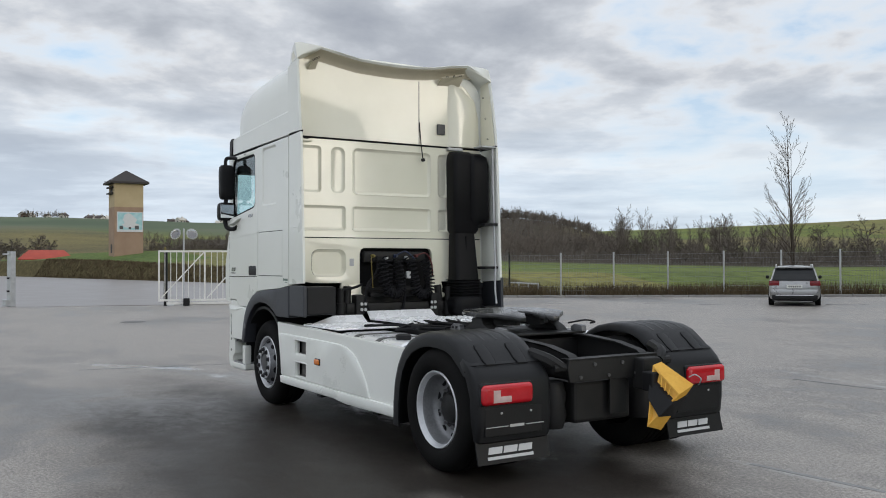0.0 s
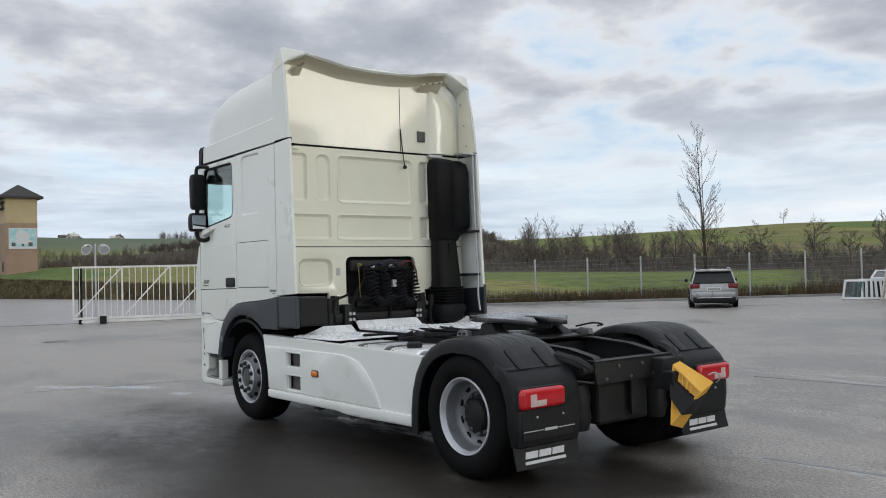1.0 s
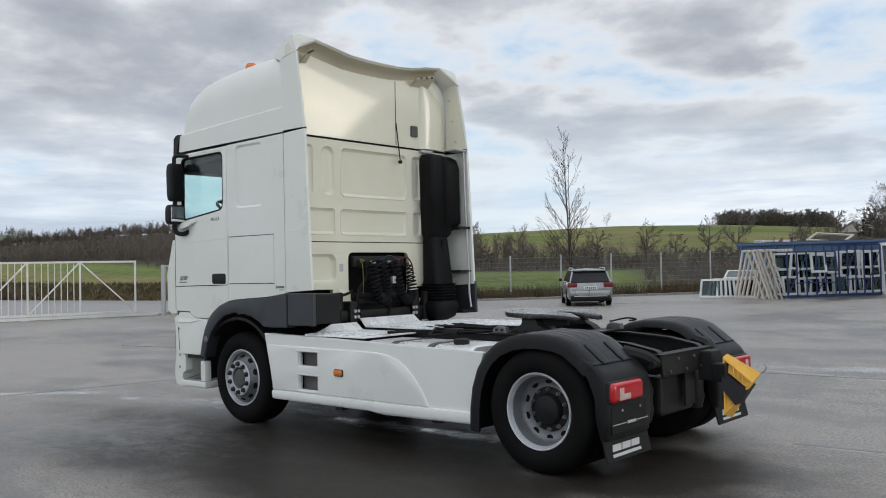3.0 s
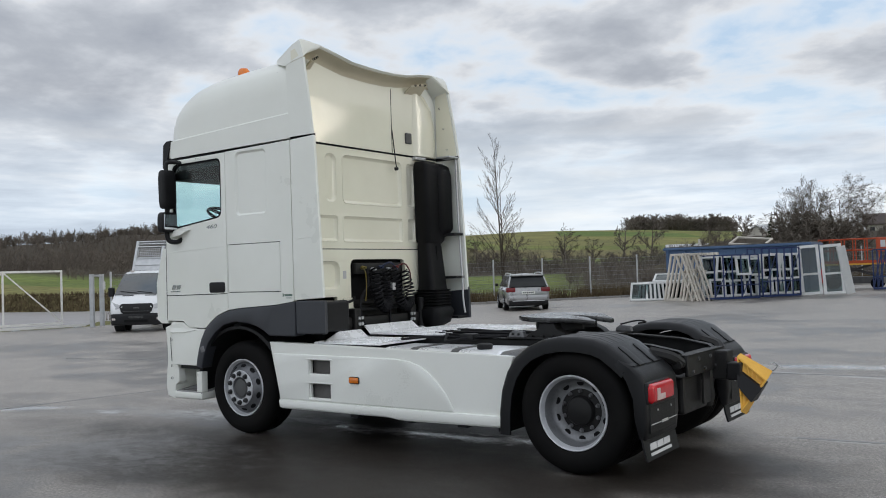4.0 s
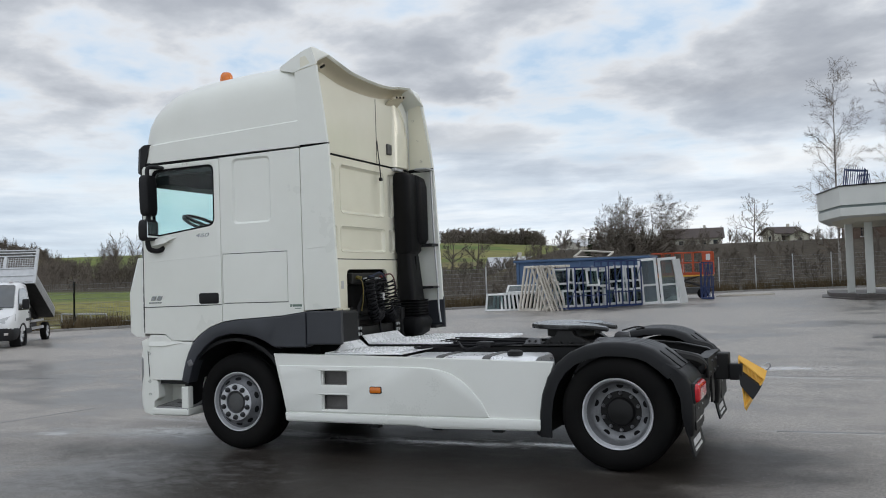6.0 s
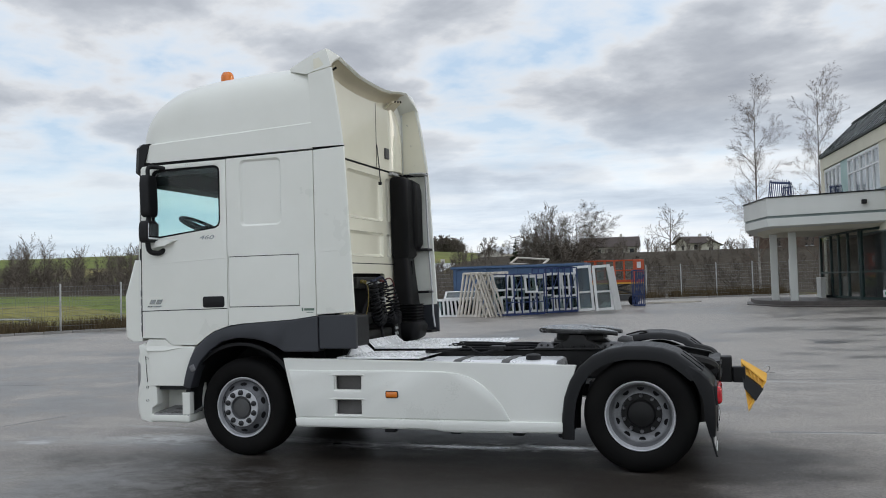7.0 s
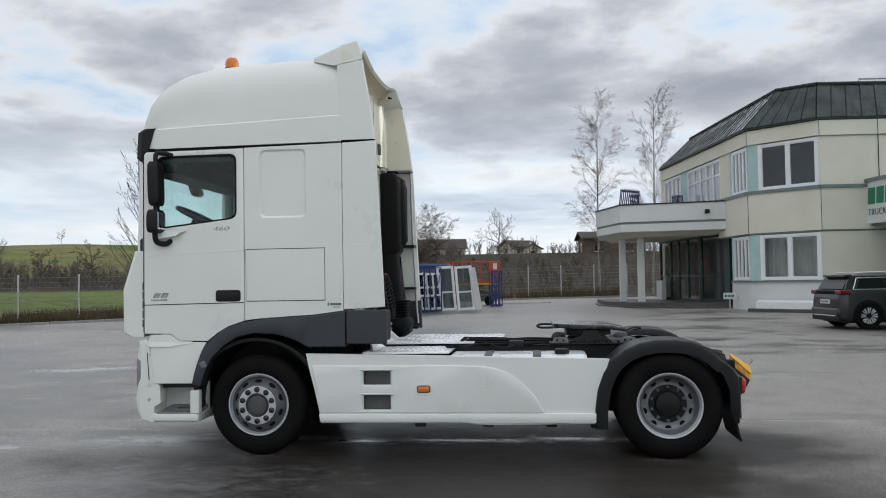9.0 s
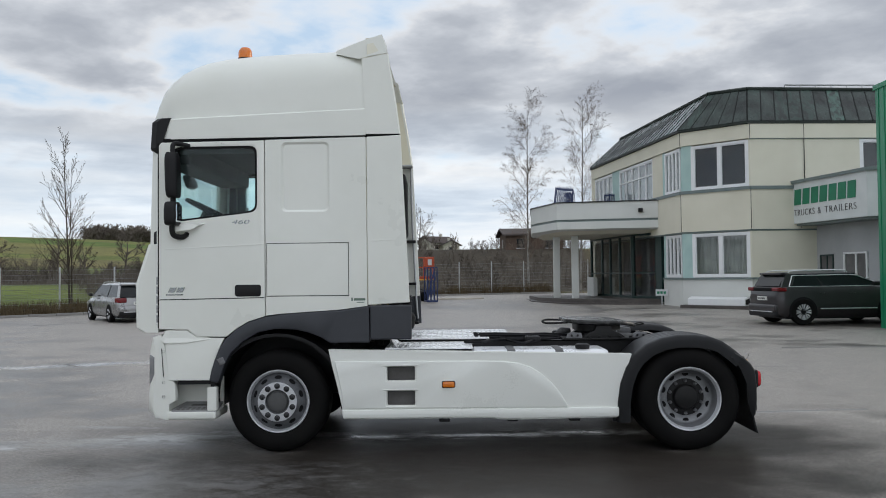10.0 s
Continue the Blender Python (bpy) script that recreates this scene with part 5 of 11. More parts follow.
    for x in (-1.62, -1.17):
        bm = loft(bmesh.new(), [[(x + dx, s * (0.83 + (u - 0.83) * q), 0.66 + (v - 0.66) * q) for u, v in sec] for dx, q in ((-0.038, 1.0), (-0.036, 1.022), (0.036, 1.022), (0.038, 1.0))])
        part("tank_strap", bm, M["strap"], tank, "grey-black tank strap")
    part("tank_cap", lathe(bmesh.new(), [(0, 0), (0.062, 0), (0.068, 0.015), (0.068, 0.042), (0.05, 0.052), (0, 0.052)], (-0.94, s * 0.98, 0.922), "z", 18), M["black"], tank, "black filler cap")

# ---- catwalk plates ----
def tread_plate(name, x0, x1, y0, y1, z, label):
    p = part(name, boxed((x0, y0, z - 0.02), (x1, y1, z), 0.006), M["alu"], truck, label)
    bm = bmesh.new()
    nx, ny = int((x1 - x0 - 0.06) / 0.055), int((y1 - y0 - 0.06) / 0.075)
    for i in range(nx):
        for j in range(ny):
            cx, cy = x0 + 0.05 + i * 0.055, y0 + 0.05 + j * 0.075 + (0.0375 if i % 2 else 0)
            box(bm, (cx - 0.009, cy - 0.025, z - 0.002), (cx + 0.009, cy + 0.025, z + 0.007))
    part("tread_studs", bm, M["alu"], p)["kind"] = "stuff"
    return p


tread_plate("catwalk_plate", -2.80, -1.98, -1.13, -0.42, 0.962, "aluminium tread plate catwalk behind the cab")
tread_plate("catwalk_plate", -2.72, -1.80, -0.40, 0.42, 1.000, "aluminium tread plate catwalk over the frame")
tread_plate("catwalk_plate", -2.72, -1.55, 0.44, 1.12, 0.985, "wet aluminium tread plate")
for y0, y1, z in ((-1.10, -0.44, 0.962), (-0.40, 0.42, 1.0)):
    bm = bmesh.new()
    loft(bm, [[(-2.70, y0 + 0.02, z), (-2.78, y0 + (0.0 if z > 0.98 else 0.30), z + 0.075), (-2.79, y0 + (0.0 if z > 0.98 else 0.30), z + 0.07), (-2.72, y0, z - 0.006)], [(-2.70, y1, z), (-2.78, y1 - 0.02, z + 0.075), (-2.79, y1 - 0.02, z + 0.07), (-2.72, y1, z - 0.006)]])
    part("kick_plate", bm, M["alu"], truck, "bent aluminium kick plate")
for k in range(5):
    y = -0.30 + 0.13 * k
    part("frame_hose", tubed(curve_pts([(-1.95, y, 1.0), (-1.6, y * 0.8 - 0.1, 0.985 + 0.02 * (k % 2)), (-1.2, y * 0.7, 0.975 + 0.015 * (k % 3)), (-0.5, y * 0.6, 0.95)], 5), 0.014 + 0.004 * (k % 2), 6), M["hose_blk"], truck)
for pts in ([(-2.05, -0.70, 0.975), (-1.9, -0.86, 0.985), (-1.75, -0.62, 0.99), (-1.45, -0.5, 0.98)], [(-1.7, -0.45, 1.0), (-1.5, -0.75, 0.965), (-1.35, -0.6, 0.985), (-1.1, -0.45, 0.99)]):
    part("loose_cable", tubed(curve_pts(pts, 6), 0.013, 6), M["hose_blk"], truck, "black cable lying over the tank")
part("junction_box", boxed((-1.45, -0.62, 0.965), (-1.30, -0.50, 1.02), 0.015), M["black"], truck)

# ---- fifth wheel ----
M["bracket_steel"] = surface("dull_galvanised_steel", (0.10, 0.10, 0.105), (0.24, 0.24, 0.245), 9, 0.4, 0.6, metal=0.3, fine=0.6)
M["tail_clear"] = surface("smoky_tail_lens", (0.52, 0.36, 0.34), (0.66, 0.52, 0.50), 12, 0.10, 0.18, coat=0.4)
bm = bmesh.new()
left_edge = [(-1.02, -0.20), (-0.99, -0.30), (-0.90, -0.40), (-0.76, -0.455), (-0.58, -0.455), (-0.46, -0.40), (-0.36, -0.28), (-0.28, -0.21), (-0.285, -0.15), (-0.42, -0.06), (-0.55, -0.045), (-0.60, 0.0)]
outline = left_edge + [(x, -y) for x, y in reversed(left_edge[:-1])]
plate(bm, outline, [], "z", 1.108, 1.150, 0.010)
for v in bm.verts:
    # the tail of the plate ramps down, its whole body is tipped a little to the rear
    v.co.z += 0.010 - 0.03 * (v.co.x + 0.65) - 0.16 * max(0.0, v.co.x + 0.46)
fifth = part("fifth_wheel", bm, M["grease"], truck, "greasy black fifth wheel coupling plate")
bm = bmesh.new()
plate(bm, [(x * 0.62 - 0.25, y * 0.72) for x, y in outline], [], "z", 1.045, 1.108)
part("plate_rib", bm, M["frame"], fifth)
for s in (-1, 1):
    bm = plate(bmesh.new(), [(-0.88, 0.97), (-0.40, 0.97), (-0.46, 1.02), (-0.55, 1.06), (-0.57, 1.11), (-0.71, 1.11), (-0.73, 1.06), (-0.82, 1.02)], [], "y", s * 0.42, s * 0.30, 0.008)
    part("pedestal", bm, M["frame"], fifth, "black cast pedestal")
for s in (-1, 1):
    for x in (-1.02, -0.36):
        br = part("mount_bracket", plate(bmesh.new(), [(x, 0.985), (x + 0.16, 0.985), (x + 0.15, 1.035), (x + 0.05, 1.045), (x + 0.01, 1.02)], [], "y", s * 0.452, s * 0.40, 0.004), M["bracket_steel"], fifth, "galvanised mounting bracket")
        for k in range(2):
            part("bracket_bolt", lathe(bmesh.new(), [(0.012, s * 0.452), (0.012, s * 0.464), (0, s * 0.464)], (x + 0.05 + 0.06 * k, 0, 1.012), "y", 8), M["frame"], br)
part("base_plate", boxed((-1.05, -0.46, 0.968), (-0.22, 0.46, 0.985), 0.004), M["frame"], fifth)
part("release_handle", tubed(curve_pts([(-0.86, 0.36, 1.115), (-1.00, 0.44, 1.125), (-1.12, 0.49, 1.125), (-1.17, 0.47, 1.110), (-1.14, 0.44, 1.092), (-1.04, 0.43, 1.090), (-0.90, 0.36, 1.10)], 5), 0.012, 6), M["frame"], fifth)
for k in range(8):
    part("bolt", lathe(bmesh.new(), [(0.018, 0.98), (0.018, 1.005), (0, 1.005)], (-1.0 + 0.105 * k, -0.43, 0), "z", 8), M["frame"], fifth)
part("safety_cable", tubed(curve_pts([(-0.25, 0.28, 1.06), (-0.12, 0.36, 1.09), (-0.06, 0.42, 1.075), (-0.14, 0.44, 1.06)], 5), 0.008, 6), M["frame"], fifth)

# ---- rear fenders, lamps, mudflaps ----
FEN = [(-0.665, 0.27), (-0.66, 0.45), (-0.635, 0.62), (-0.58, 0.77), (-0.50, 0.885), (-0.39, 0.975), (-0.25, 1.035), (-0.10, 1.062), (0.06, 1.062), (0.20, 1.045), (0.31, 1.005), (0.42, 0.925), (0.50, 0.855)]
for s in (-1, 1):
    rings = []
    for i, (x, z) in enumerate(FEN):
        a, b = FEN[max(i - 1, 0)], FEN[min(i + 1, len(FEN) - 1)]
        d = Vector((b[0] - a[0], 0, b[1] - a[1])).normalized()
        n_in = Vector((d.z, 0, -d.x))
        sec = [(1.252, 0.115), (1.252, 0.05), (1.245, 0.02), (1.22, 0.003), (1.15, 0.0), (0.70, 0.0), (0.63, 0.008), (0.605, 0.03), (0.60, 0.07), (0.625, 0.07), (0.64, 0.035), (1.20, 0.03), (1.225, 0.055), (1.232, 0.115)]
        rings.append([Vector((x, s * y, z)) + n_in * q for y, q in sec])
    fen = part("fender", loft(bmesh.new(), rings), M["fender"], truck, "black plastic rear wheel fender", 45)
    for k in range(4):
        rib = []
        for x, z in ((-0.40, 0.966), (-0.25, 1.038), (-0.10, 1.066), (0.06, 1.066), (0.20, 1.048), (0.30, 1.01)):
            y = s * (0.76 + 0.115 * k)
            rib.append([(x, y - 0.030, z - 0.006), (x, y - 0.012, z - 0.0005), (x, y + 0.012, z - 0.0005), (x, y + 0.030, z - 0.006)])
        part("fender_rib", loft(bmesh.new(), rib), M["fender"], fen)
    for y0 in (0.74, 1.02):
        line = ((0.345, 0.984), (0.375, 0.963), (0.42, 0.930), (0.47, 0.888), (0.515, 0.853))
        for name, grow, rise, mat in (("strap_gap", 0.006, 0.0015, "gap"), ("strap_pad", 0.0, 0.004, "fender")):
            rings = []
            for k, (x, z) in enumerate(line):
                end = 0.012 * (1 if k in (0, len(line) - 1) else 0)
                a, b = y0 - grow + end, y0 + 0.10 + grow - end
                rings.append([(x, s * a, z - 0.012), (x + rise * 0.5, s * a, z + rise - 0.002), (x + rise * 0.6, s * (a + 0.012), z + rise), (x + rise * 0.6, s * (b - 0.012), z + rise), (x + rise * 0.5, s * b, z + rise - 0.002), (x, s * b, z - 0.012)])
            part(name, loft(bmesh.new(), rings), M[mat], fen)
    part("fender_seam", tubed([(0.515, s * 0.63, 0.853), (0.515, s * 1.20, 0.853), (0.49, s * 1.245, 0.85), (0.44, s * 1.256, 0.80)], 0.0035, 5), M["gap"], fen)
    # rear panel with the lamp
    sec = [(0.40, 0.915), (0.49, 0.866), (0.565, 0.80), (0.605, 0.74), (0.618, 0.60), (0.618, 0.45), (0.60, 0.32), (0.57, 0.30), (0.53, 0.45), (0.52, 0.62), (0.46, 0.76), (0.36, 0.885)]
    rings = []
    for y, q in ((0.600, 0.80), (0.608, 0.90), (0.622, 0.965), (0.645, 1.0), (1.18, 1.0), (1.222, 0.975), (1.245, 0.92), (1.256, 0.82)):
        rings.append([(0.48 + (x - 0.48) * q, s * y, 0.6 + (z - 0.6) * (1 - (1 - q) * 0.5)) for x, z in sec])
    lp = part("lamp_panel", loft(bmesh.new(), rings), M["fender"], truck, "black plastic rear lamp carrier", 40)
    part("number_recess", boxed((0.612, s * 0.70, 0.36), (0.621, s * 1.20, 0.56), 0.004), M["black"], lp)
    bm = boxed((0.60, s * 0.795, 0.582), (0.662, s * 1.238, 0.728), 0.034, 4)
    lamp = part("tail_light", bm, M["red"], truck, "red rear light with a clear section")
    bm = bmesh.new()
    plate(bm, [(s * 1.155, 0.602), (s * 1.0, 0.602), (s * 1.0, 0.645), (s * 1.095, 0.645), (s * 1.095, 0.69), (s * 1.155, 0.69)], [], "x", 0.6655, 0.650, 0.003)
    part("reversing_lens", bm, M["tail_clear"], lamp, "clear lens section")
    part("lamp_base", boxed((0.585, s * 0.785, 0.572), (0.63, s * 1.243, 0.738), 0.02), M["black"], lamp)
    for y, z in ((0.80, 0.52), (1.06, 0.52)):
        part("screw", lathe(bmesh.new(), [(0.009, 0.62), (0.009, 0.628), (0, 0.628)], (0, s * y, z), "x", 8), M["galv"], lp)
    if s < 0:
        bm = bmesh.new()
        for y0, y1, h in ((-1.19, -1.0, 0.006), (-0.985, -0.86, 0.020), (-0.845, -0.68, 0.006)):
            box(bm, (0.6195, y0, 0.425 - h / 2), (0.6235, y1, 0.425 + h / 2))
        part("plate_print", bm, M["int_light"], lp, "thin line of unreadable white print")
    # mudflap
    bm = bmesh.new()
    rings = []
    for z, x in ((0.40, 0.565), (0.33, 0.575), (0.24, 0.592), (0.165, 0.612)):
        rings.append([(x, s * 0.615, z), (x, s * 1.25, z), (x - 0.015, s * 1.25, z), (x - 0.015, s * 0.615, z)])
    flap = part("mudflap", loft(bm, rings), M["black"], truck, "black rubber mudflap with white printed shapes")
    for k in range(3):
        bm = bmesh.new()
        y0 = (-1.145 + 0.132 * k) if s < 0 else (0.735 + 0.122 * k)
        w = 0.118 if s < 0 else 0.108
        x = 0.5875
        loft(bm, [[(x + 0.003, y0, 0.278), (x + 0.003, y0 + w, 0.278), (x + 0.010, y0 + w - 0.012, 0.232), (x + 0.010, y0 - 0.012, 0.232)], [(x - 0.004, y0, 0.278), (x - 0.004, y0 + w, 0.278), (x, y0 + w - 0.012, 0.232), (x, y0 - 0.012, 0.232)]])
        part("printed_block", bm, M["mark"], flap, "plain white printed shape")
    bm = bmesh.new()
    a, b = ((-1.165, -0.765) if s < 0 else (0.715, 1.09))
    loft(bm, [[(0.6035, a, 0.214), (0.6035, b, 0.214), (0.609, b, 0.194), (0.609, a, 0.194)], [(0.596, a, 0.214), (0.596, b, 0.214), (0.599, b, 0.194), (0.599, a, 0.194)]])
    part("printed_bar", bm, M["mark"], flap, "plain white printed bar")
    # front part of the fender
    part("fender_front", boxed((-0.70, s * 1.195, 0.27), (-0.66, s * 0.65, 0.55), 0.015), M["fender"], fen)


# ---- between cab and catwalk: intake, hoses, suspension ----
def tower_loft(secs, r=0.04):
    """Upright rounded body from sections (z, x0, x1, y0, y1)."""
    return loft(bmesh.new(), [[(u, v, z) for u, v in rrect(x0, y0, x1, y1, min(r, (x1 - x0) / 2.2, (y1 - y0) / 2.2), 4)] for z, x0, x1, y0, y1 in secs])


intake = part("air_intake", tower_loft([(1.93, -2.93, -2.76, 0.72, 1.02), (1.97, -2.94, -2.73, 0.70, 1.04), (2.75, -2.945, -2.73, 0.69, 0.99), (2.83, -2.945, -2.74, 0.70, 0.98), (2.875, -2.94, -2.78, 0.72, 0.96)], 0.05), M["intake"], truck, "tall black plastic air intake", 50)
part("intake_side", tower_loft([(2.0, -2.88, -2.78, 0.98, 1.10), (2.03, -2.91, -2.73, 0.93, 1.14), (2.10, -2.93, -2.69, 0.90, 1.17), (2.72, -2.935, -2.69, 0.90, 1.165), (2.82, -2.93, -2.71, 0.91, 1.15), (2.865, -2.92, -2.78, 0.93, 1.12)], 0.06), M["intake"], intake, "", 50)
part("intake_column", tower_loft([(1.40, -2.93, -2.70, 0.70, 1.02), (1.47, -2.93, -2.71, 0.71, 1.02), (1.90, -2.93, -2.75, 0.715, 1.0), (1.94, -2.93, -2.76, 0.72, 1.0)], 0.05), M["intake"], intake, "", 50)
part("column_groove", boxed((-2.752, 0.85, 1.55), (-2.735, 0.865, 1.90)), M["gap"], intake)
secs = []
for k in range(13):
    g = 0.0 if k % 2 else 0.018
    secs.append((1.40 - 0.0165 * k, -2.94 - g, -2.66 + g, 0.70 - g, 1.01 + g))
part("bellows", tower_loft(secs, 0.06), M["intake"], intake, "ribbed black rubber bellows", 25)
part("intake_base", tower_loft([(0.98, -2.86, -2.70, 0.70, 0.90), (1.03, -2.92, -2.62, 0.65, 0.98), (1.15, -2.94, -2.60, 0.64, 1.03), (1.20, -2.94, -2.63, 0.67, 1.02)], 0.08), M["intake"], intake, "", 50)
for z in (2.02, 1.52):
    part("fairing_bracket", boxed((-2.90, 1.02, z), (-2.60, 1.205, z + 0.03), 0.006), M["black"], truck)
part("drain_tube", tubed(curve_pts([(-2.655, 1.17, 2.93), (-2.64, 1.17, 2.2), (-2.61, 1.17, 1.55), (-2.60, 1.16, 1.3), (-2.585, 1.17, 1.12)], 6), 0.012, 8), M["galv"], truck, "thin grey vertical tube")
part("fairing_ledge", boxed((-2.92, 1.0, 1.06), (-2.57, 1.21, 1.09), 0.004), M["black"], truck)
part("top_bracket", boxed((-2.80, 1.0, 2.925), (-2.63, 1.20, 2.945), 0.004), M["galv"], truck)

# dark suspension beam and brackets below the cab
bm = bmesh.new()
box(bm, (-2.98, -0.62, 1.04), (-2.84, 0.62, 1.16), 0.02)
for s in (-1, 1):
    box(bm, (-2.95, s * 0.47 - 0.05, 0.92), (-2.80, s * 0.47 + 0.05, 1.25), 0.015)
    tube(bm, [(-2.90, s * 0.60, 0.95), (-2.92, s * 0.57, 1.34)], 0.045, 12)
beam = part("suspension_beam", bm, M["frame"], truck, "black cab suspension beam")
for s in (-1, 1):
    part("spring_damper", lathe(bmesh.new(), [(0, 1.0), (0.055, 1.0), (0.055, 1.16), (0.04, 1.17), (0.04, 1.32), (0, 1.32)], (-2.86, s * 0.68, 0), "z", 14), M["frame"], beam)
    for k in range(4):
        part("bolt", lathe(bmesh.new(), [(0.017, 0), (0.017, 0.014), (0, 0.014)], (-2.80, s * 0.44 + 0.045 * (k % 2) - 0.02, 1.09 + 0.06 * (k // 2)), "x", 10), M["galv"], beam)
part("lower_beam", boxed((-2.96, -0.30, 1.22), (-2.90, 0.34, 1.27), 0.008), M["frame"], truck)
bm = boxed((-2.98, -0.37, 1.60), (-2.90, 0.40, 1.72), 0.02)
valve = part("hose_bracket", bm, M["frame"], truck, "black bracket that holds the air hoses")
for k, (y, mt) in enumerate(((-0.28, "hose_yel"), (-0.12, "galv"), (0.0, "hose_blue"), (0.14, "galv"), (0.26, "hose_red"))):
    part("coupling", lathe(bmesh.new(), [(0, 0), (0.02, 0), (0.02, 0.03), (0.013, 0.035), (0.013, 0.06), (0, 0.06)], (-2.90, y, 1.67 - 0.02 * (k % 2)), "x", 12), M[mt], valve)


def coil(path, n, big, thin):
    """A coiled hose: a helix of n turns round a path."""
    line = curve_pts(path, 20)
    total = len(line) - 1
    pts, ref = [], Vector((1, 0, 0))
    steps = n * 10
    for k in range(steps + 1):
        f = k / steps * total
        i = min(int(f), total - 1)
        p = line[i].lerp(line[i + 1], f - i)
        d = (line[min(i + 1, total)] - line[max(i - 1, 0)]).normalized()
        u = (ref - d * ref.dot(d))
        u = u.normalized() if u.length > 1e-4 else d.orthogonal().normalized()
        w = d.cross(u)
        q = 2 * math.pi * n * k / steps
        pts.append(p + big * (math.cos(q) * u + math.sin(q) * w))
    return tubed(pts, thin, 5)


for path, n, mt in (([(-2.84, -0.12, 1.66), (-2.81, -0.14, 1.45), (-2.79, -0.13, 1.30), (-2.79, -0.05, 1.25), (-2.79, 0.02, 1.30), (-2.81, 0.01, 1.45), (-2.84, 0.0, 1.64)], 26, "hose_blk"),
                    ([(-2.84, 0.16, 1.66), (-2.80, 0.19, 1.45), (-2.78, 0.22, 1.29), (-2.78, 0.30, 1.24), (-2.78, 0.38, 1.30), (-2.80, 0.39, 1.45), (-2.83, 0.34, 1.63)], 27, "hose_blk"),
                    ([(-2.80, -0.20, 1.62), (-2.77, -0.21, 1.45), (-2.76, -0.17, 1.30), (-2.76, -0.10, 1.28)], 12, "hose_blk")):
    part("coiled_hose", coil(path, n, 0.053, 0.0085), M[mt], truck, "black coiled air hose")
for pts, mt, r in (([(-2.88, -0.30, 1.67), (-2.80, -0.34, 1.62), (-2.80, -0.33, 1.45), (-2.84, -0.30, 1.32)], "hose_yel", 0.005),
                   ([(-2.88, 0.02, 1.68), (-2.82, 0.10, 1.72), (-2.80, 0.20, 1.64)], "hose_blue", 0.009),
                   ([(-2.88, 0.28, 1.68), (-2.82, 0.36, 1.70), (-2.80, 0.42, 1.60), (-2.82, 0.45, 1.45)], "hose_red", 0.008),
                   ([(-2.88, -0.22, 1.66), (-2.83, -0.26, 1.50), (-2.85, -0.36, 1.36), (-2.82, -0.40, 1.2), (-2.80, -0.34, 1.03)], "hose_blk", 0.012),
                   ([(-2.88, 0.05, 1.60), (-2.83, 0.08, 1.45), (-2.84, 0.10, 1.25), (-2.80, 0.05, 1.05)], "hose_blk", 0.014),
                   ([(-2.90, -0.05, 1.58), (-2.86, -0.26, 1.45), (-2.84, -0.38, 1.30)], "hose_blk", 0.012),
                   ([(-2.9, -0.4, 1.36), (-2.84, -0.52, 1.33), (-2.86, -0.66, 1.30)], "hose_blk", 0.014)):
    part("air_hose", tubed(curve_pts(pts, 6), r, 6), M[mt], truck)
part("connector", boxed((-2.83, 0.10, 1.42), (-2.79, 0.15, 1.50), 0.006), M["int_light"], truck, "pale plastic connector")

# ---- yellow wheel chocks strapped to the rear ----
near = [Vector(v) for v in ((0.83, 0.215, 0.80), (1.055, 0.26, 0.60), (0.88, 0.10, 0.35))]
far = [Vector(v) for v in ((0.835, 0.30, 0.82), (1.07, 0.395, 0.665), (0.885, 0.24, 0.31))]


def wedge_band(lo, hi, lo2, hi2, fat):
    """A strip across the wedge between two heights on its long edge and two on its back edge."""
    rings = []
    for a, b, c in (near, far):
        mid = (a + b + c) / 3
        quad = [a.lerp(c, lo), b.lerp(c, lo2), b.lerp(c, hi2), a.lerp(c, hi)]
        rings.append([mid + (v - mid) * fat for v in quad])
    side = (rings[0][0] - rings[1][0]).normalized() * 0.006
    return loft(bmesh.new(), [[v + side for v in rings[0]], [v - side for v in rings[1]]])


def inner(tri, k, shift):
    mid = sum(tri, Vector()) / 3
    return [mid + (v - mid) * k + shift for v in tri]


# a wedge with a sunk top: outer shell, rim and floor
ck = part("wheel_chock", loft(bmesh.new(), [inner(near, 0.80, (far[0] - near[0]) * 0.3), inner(near, 0.90, Vector()), near, far]), M["yellow"], truck, "yellow plastic wheel chock strapped behind the frame", 20)
part("chock_strap", wedge_band(0.26, 0.54, 0.24, 0.62, 1.13), M["black"], ck, "black rubber strap")
for k in range(3):
    part("chock_rib", tubed([near[0].lerp(near[1], 0.35 + 0.16 * k) + Vector((0, -0.004, -0.02)), near[0].lerp(near[1], 0.45 + 0.16 * k).lerp(near[2], 0.18) + Vector((0, -0.004, 0))], 0.006, 5), M["yellow"], ck)
part("chock_holder", boxed((0.62, 0.20, 0.60), (0.75, 0.38, 0.845), 0.012), M["frame"], ck)
part("chock_holder", boxed((0.75, 0.17, 0.60), (0.87, 0.30, 0.75), 0.012), M["black"], ck)
part("chock_wire", tubed(curve_pts([(1.04, 0.38, 0.72), (1.08, 0.40, 0.74), (1.10, 0.44, 0.71), (1.07, 0.46, 0.67), (1.02, 0.50, 0.65)], 5), 0.005, 5), M["galv"], ck)

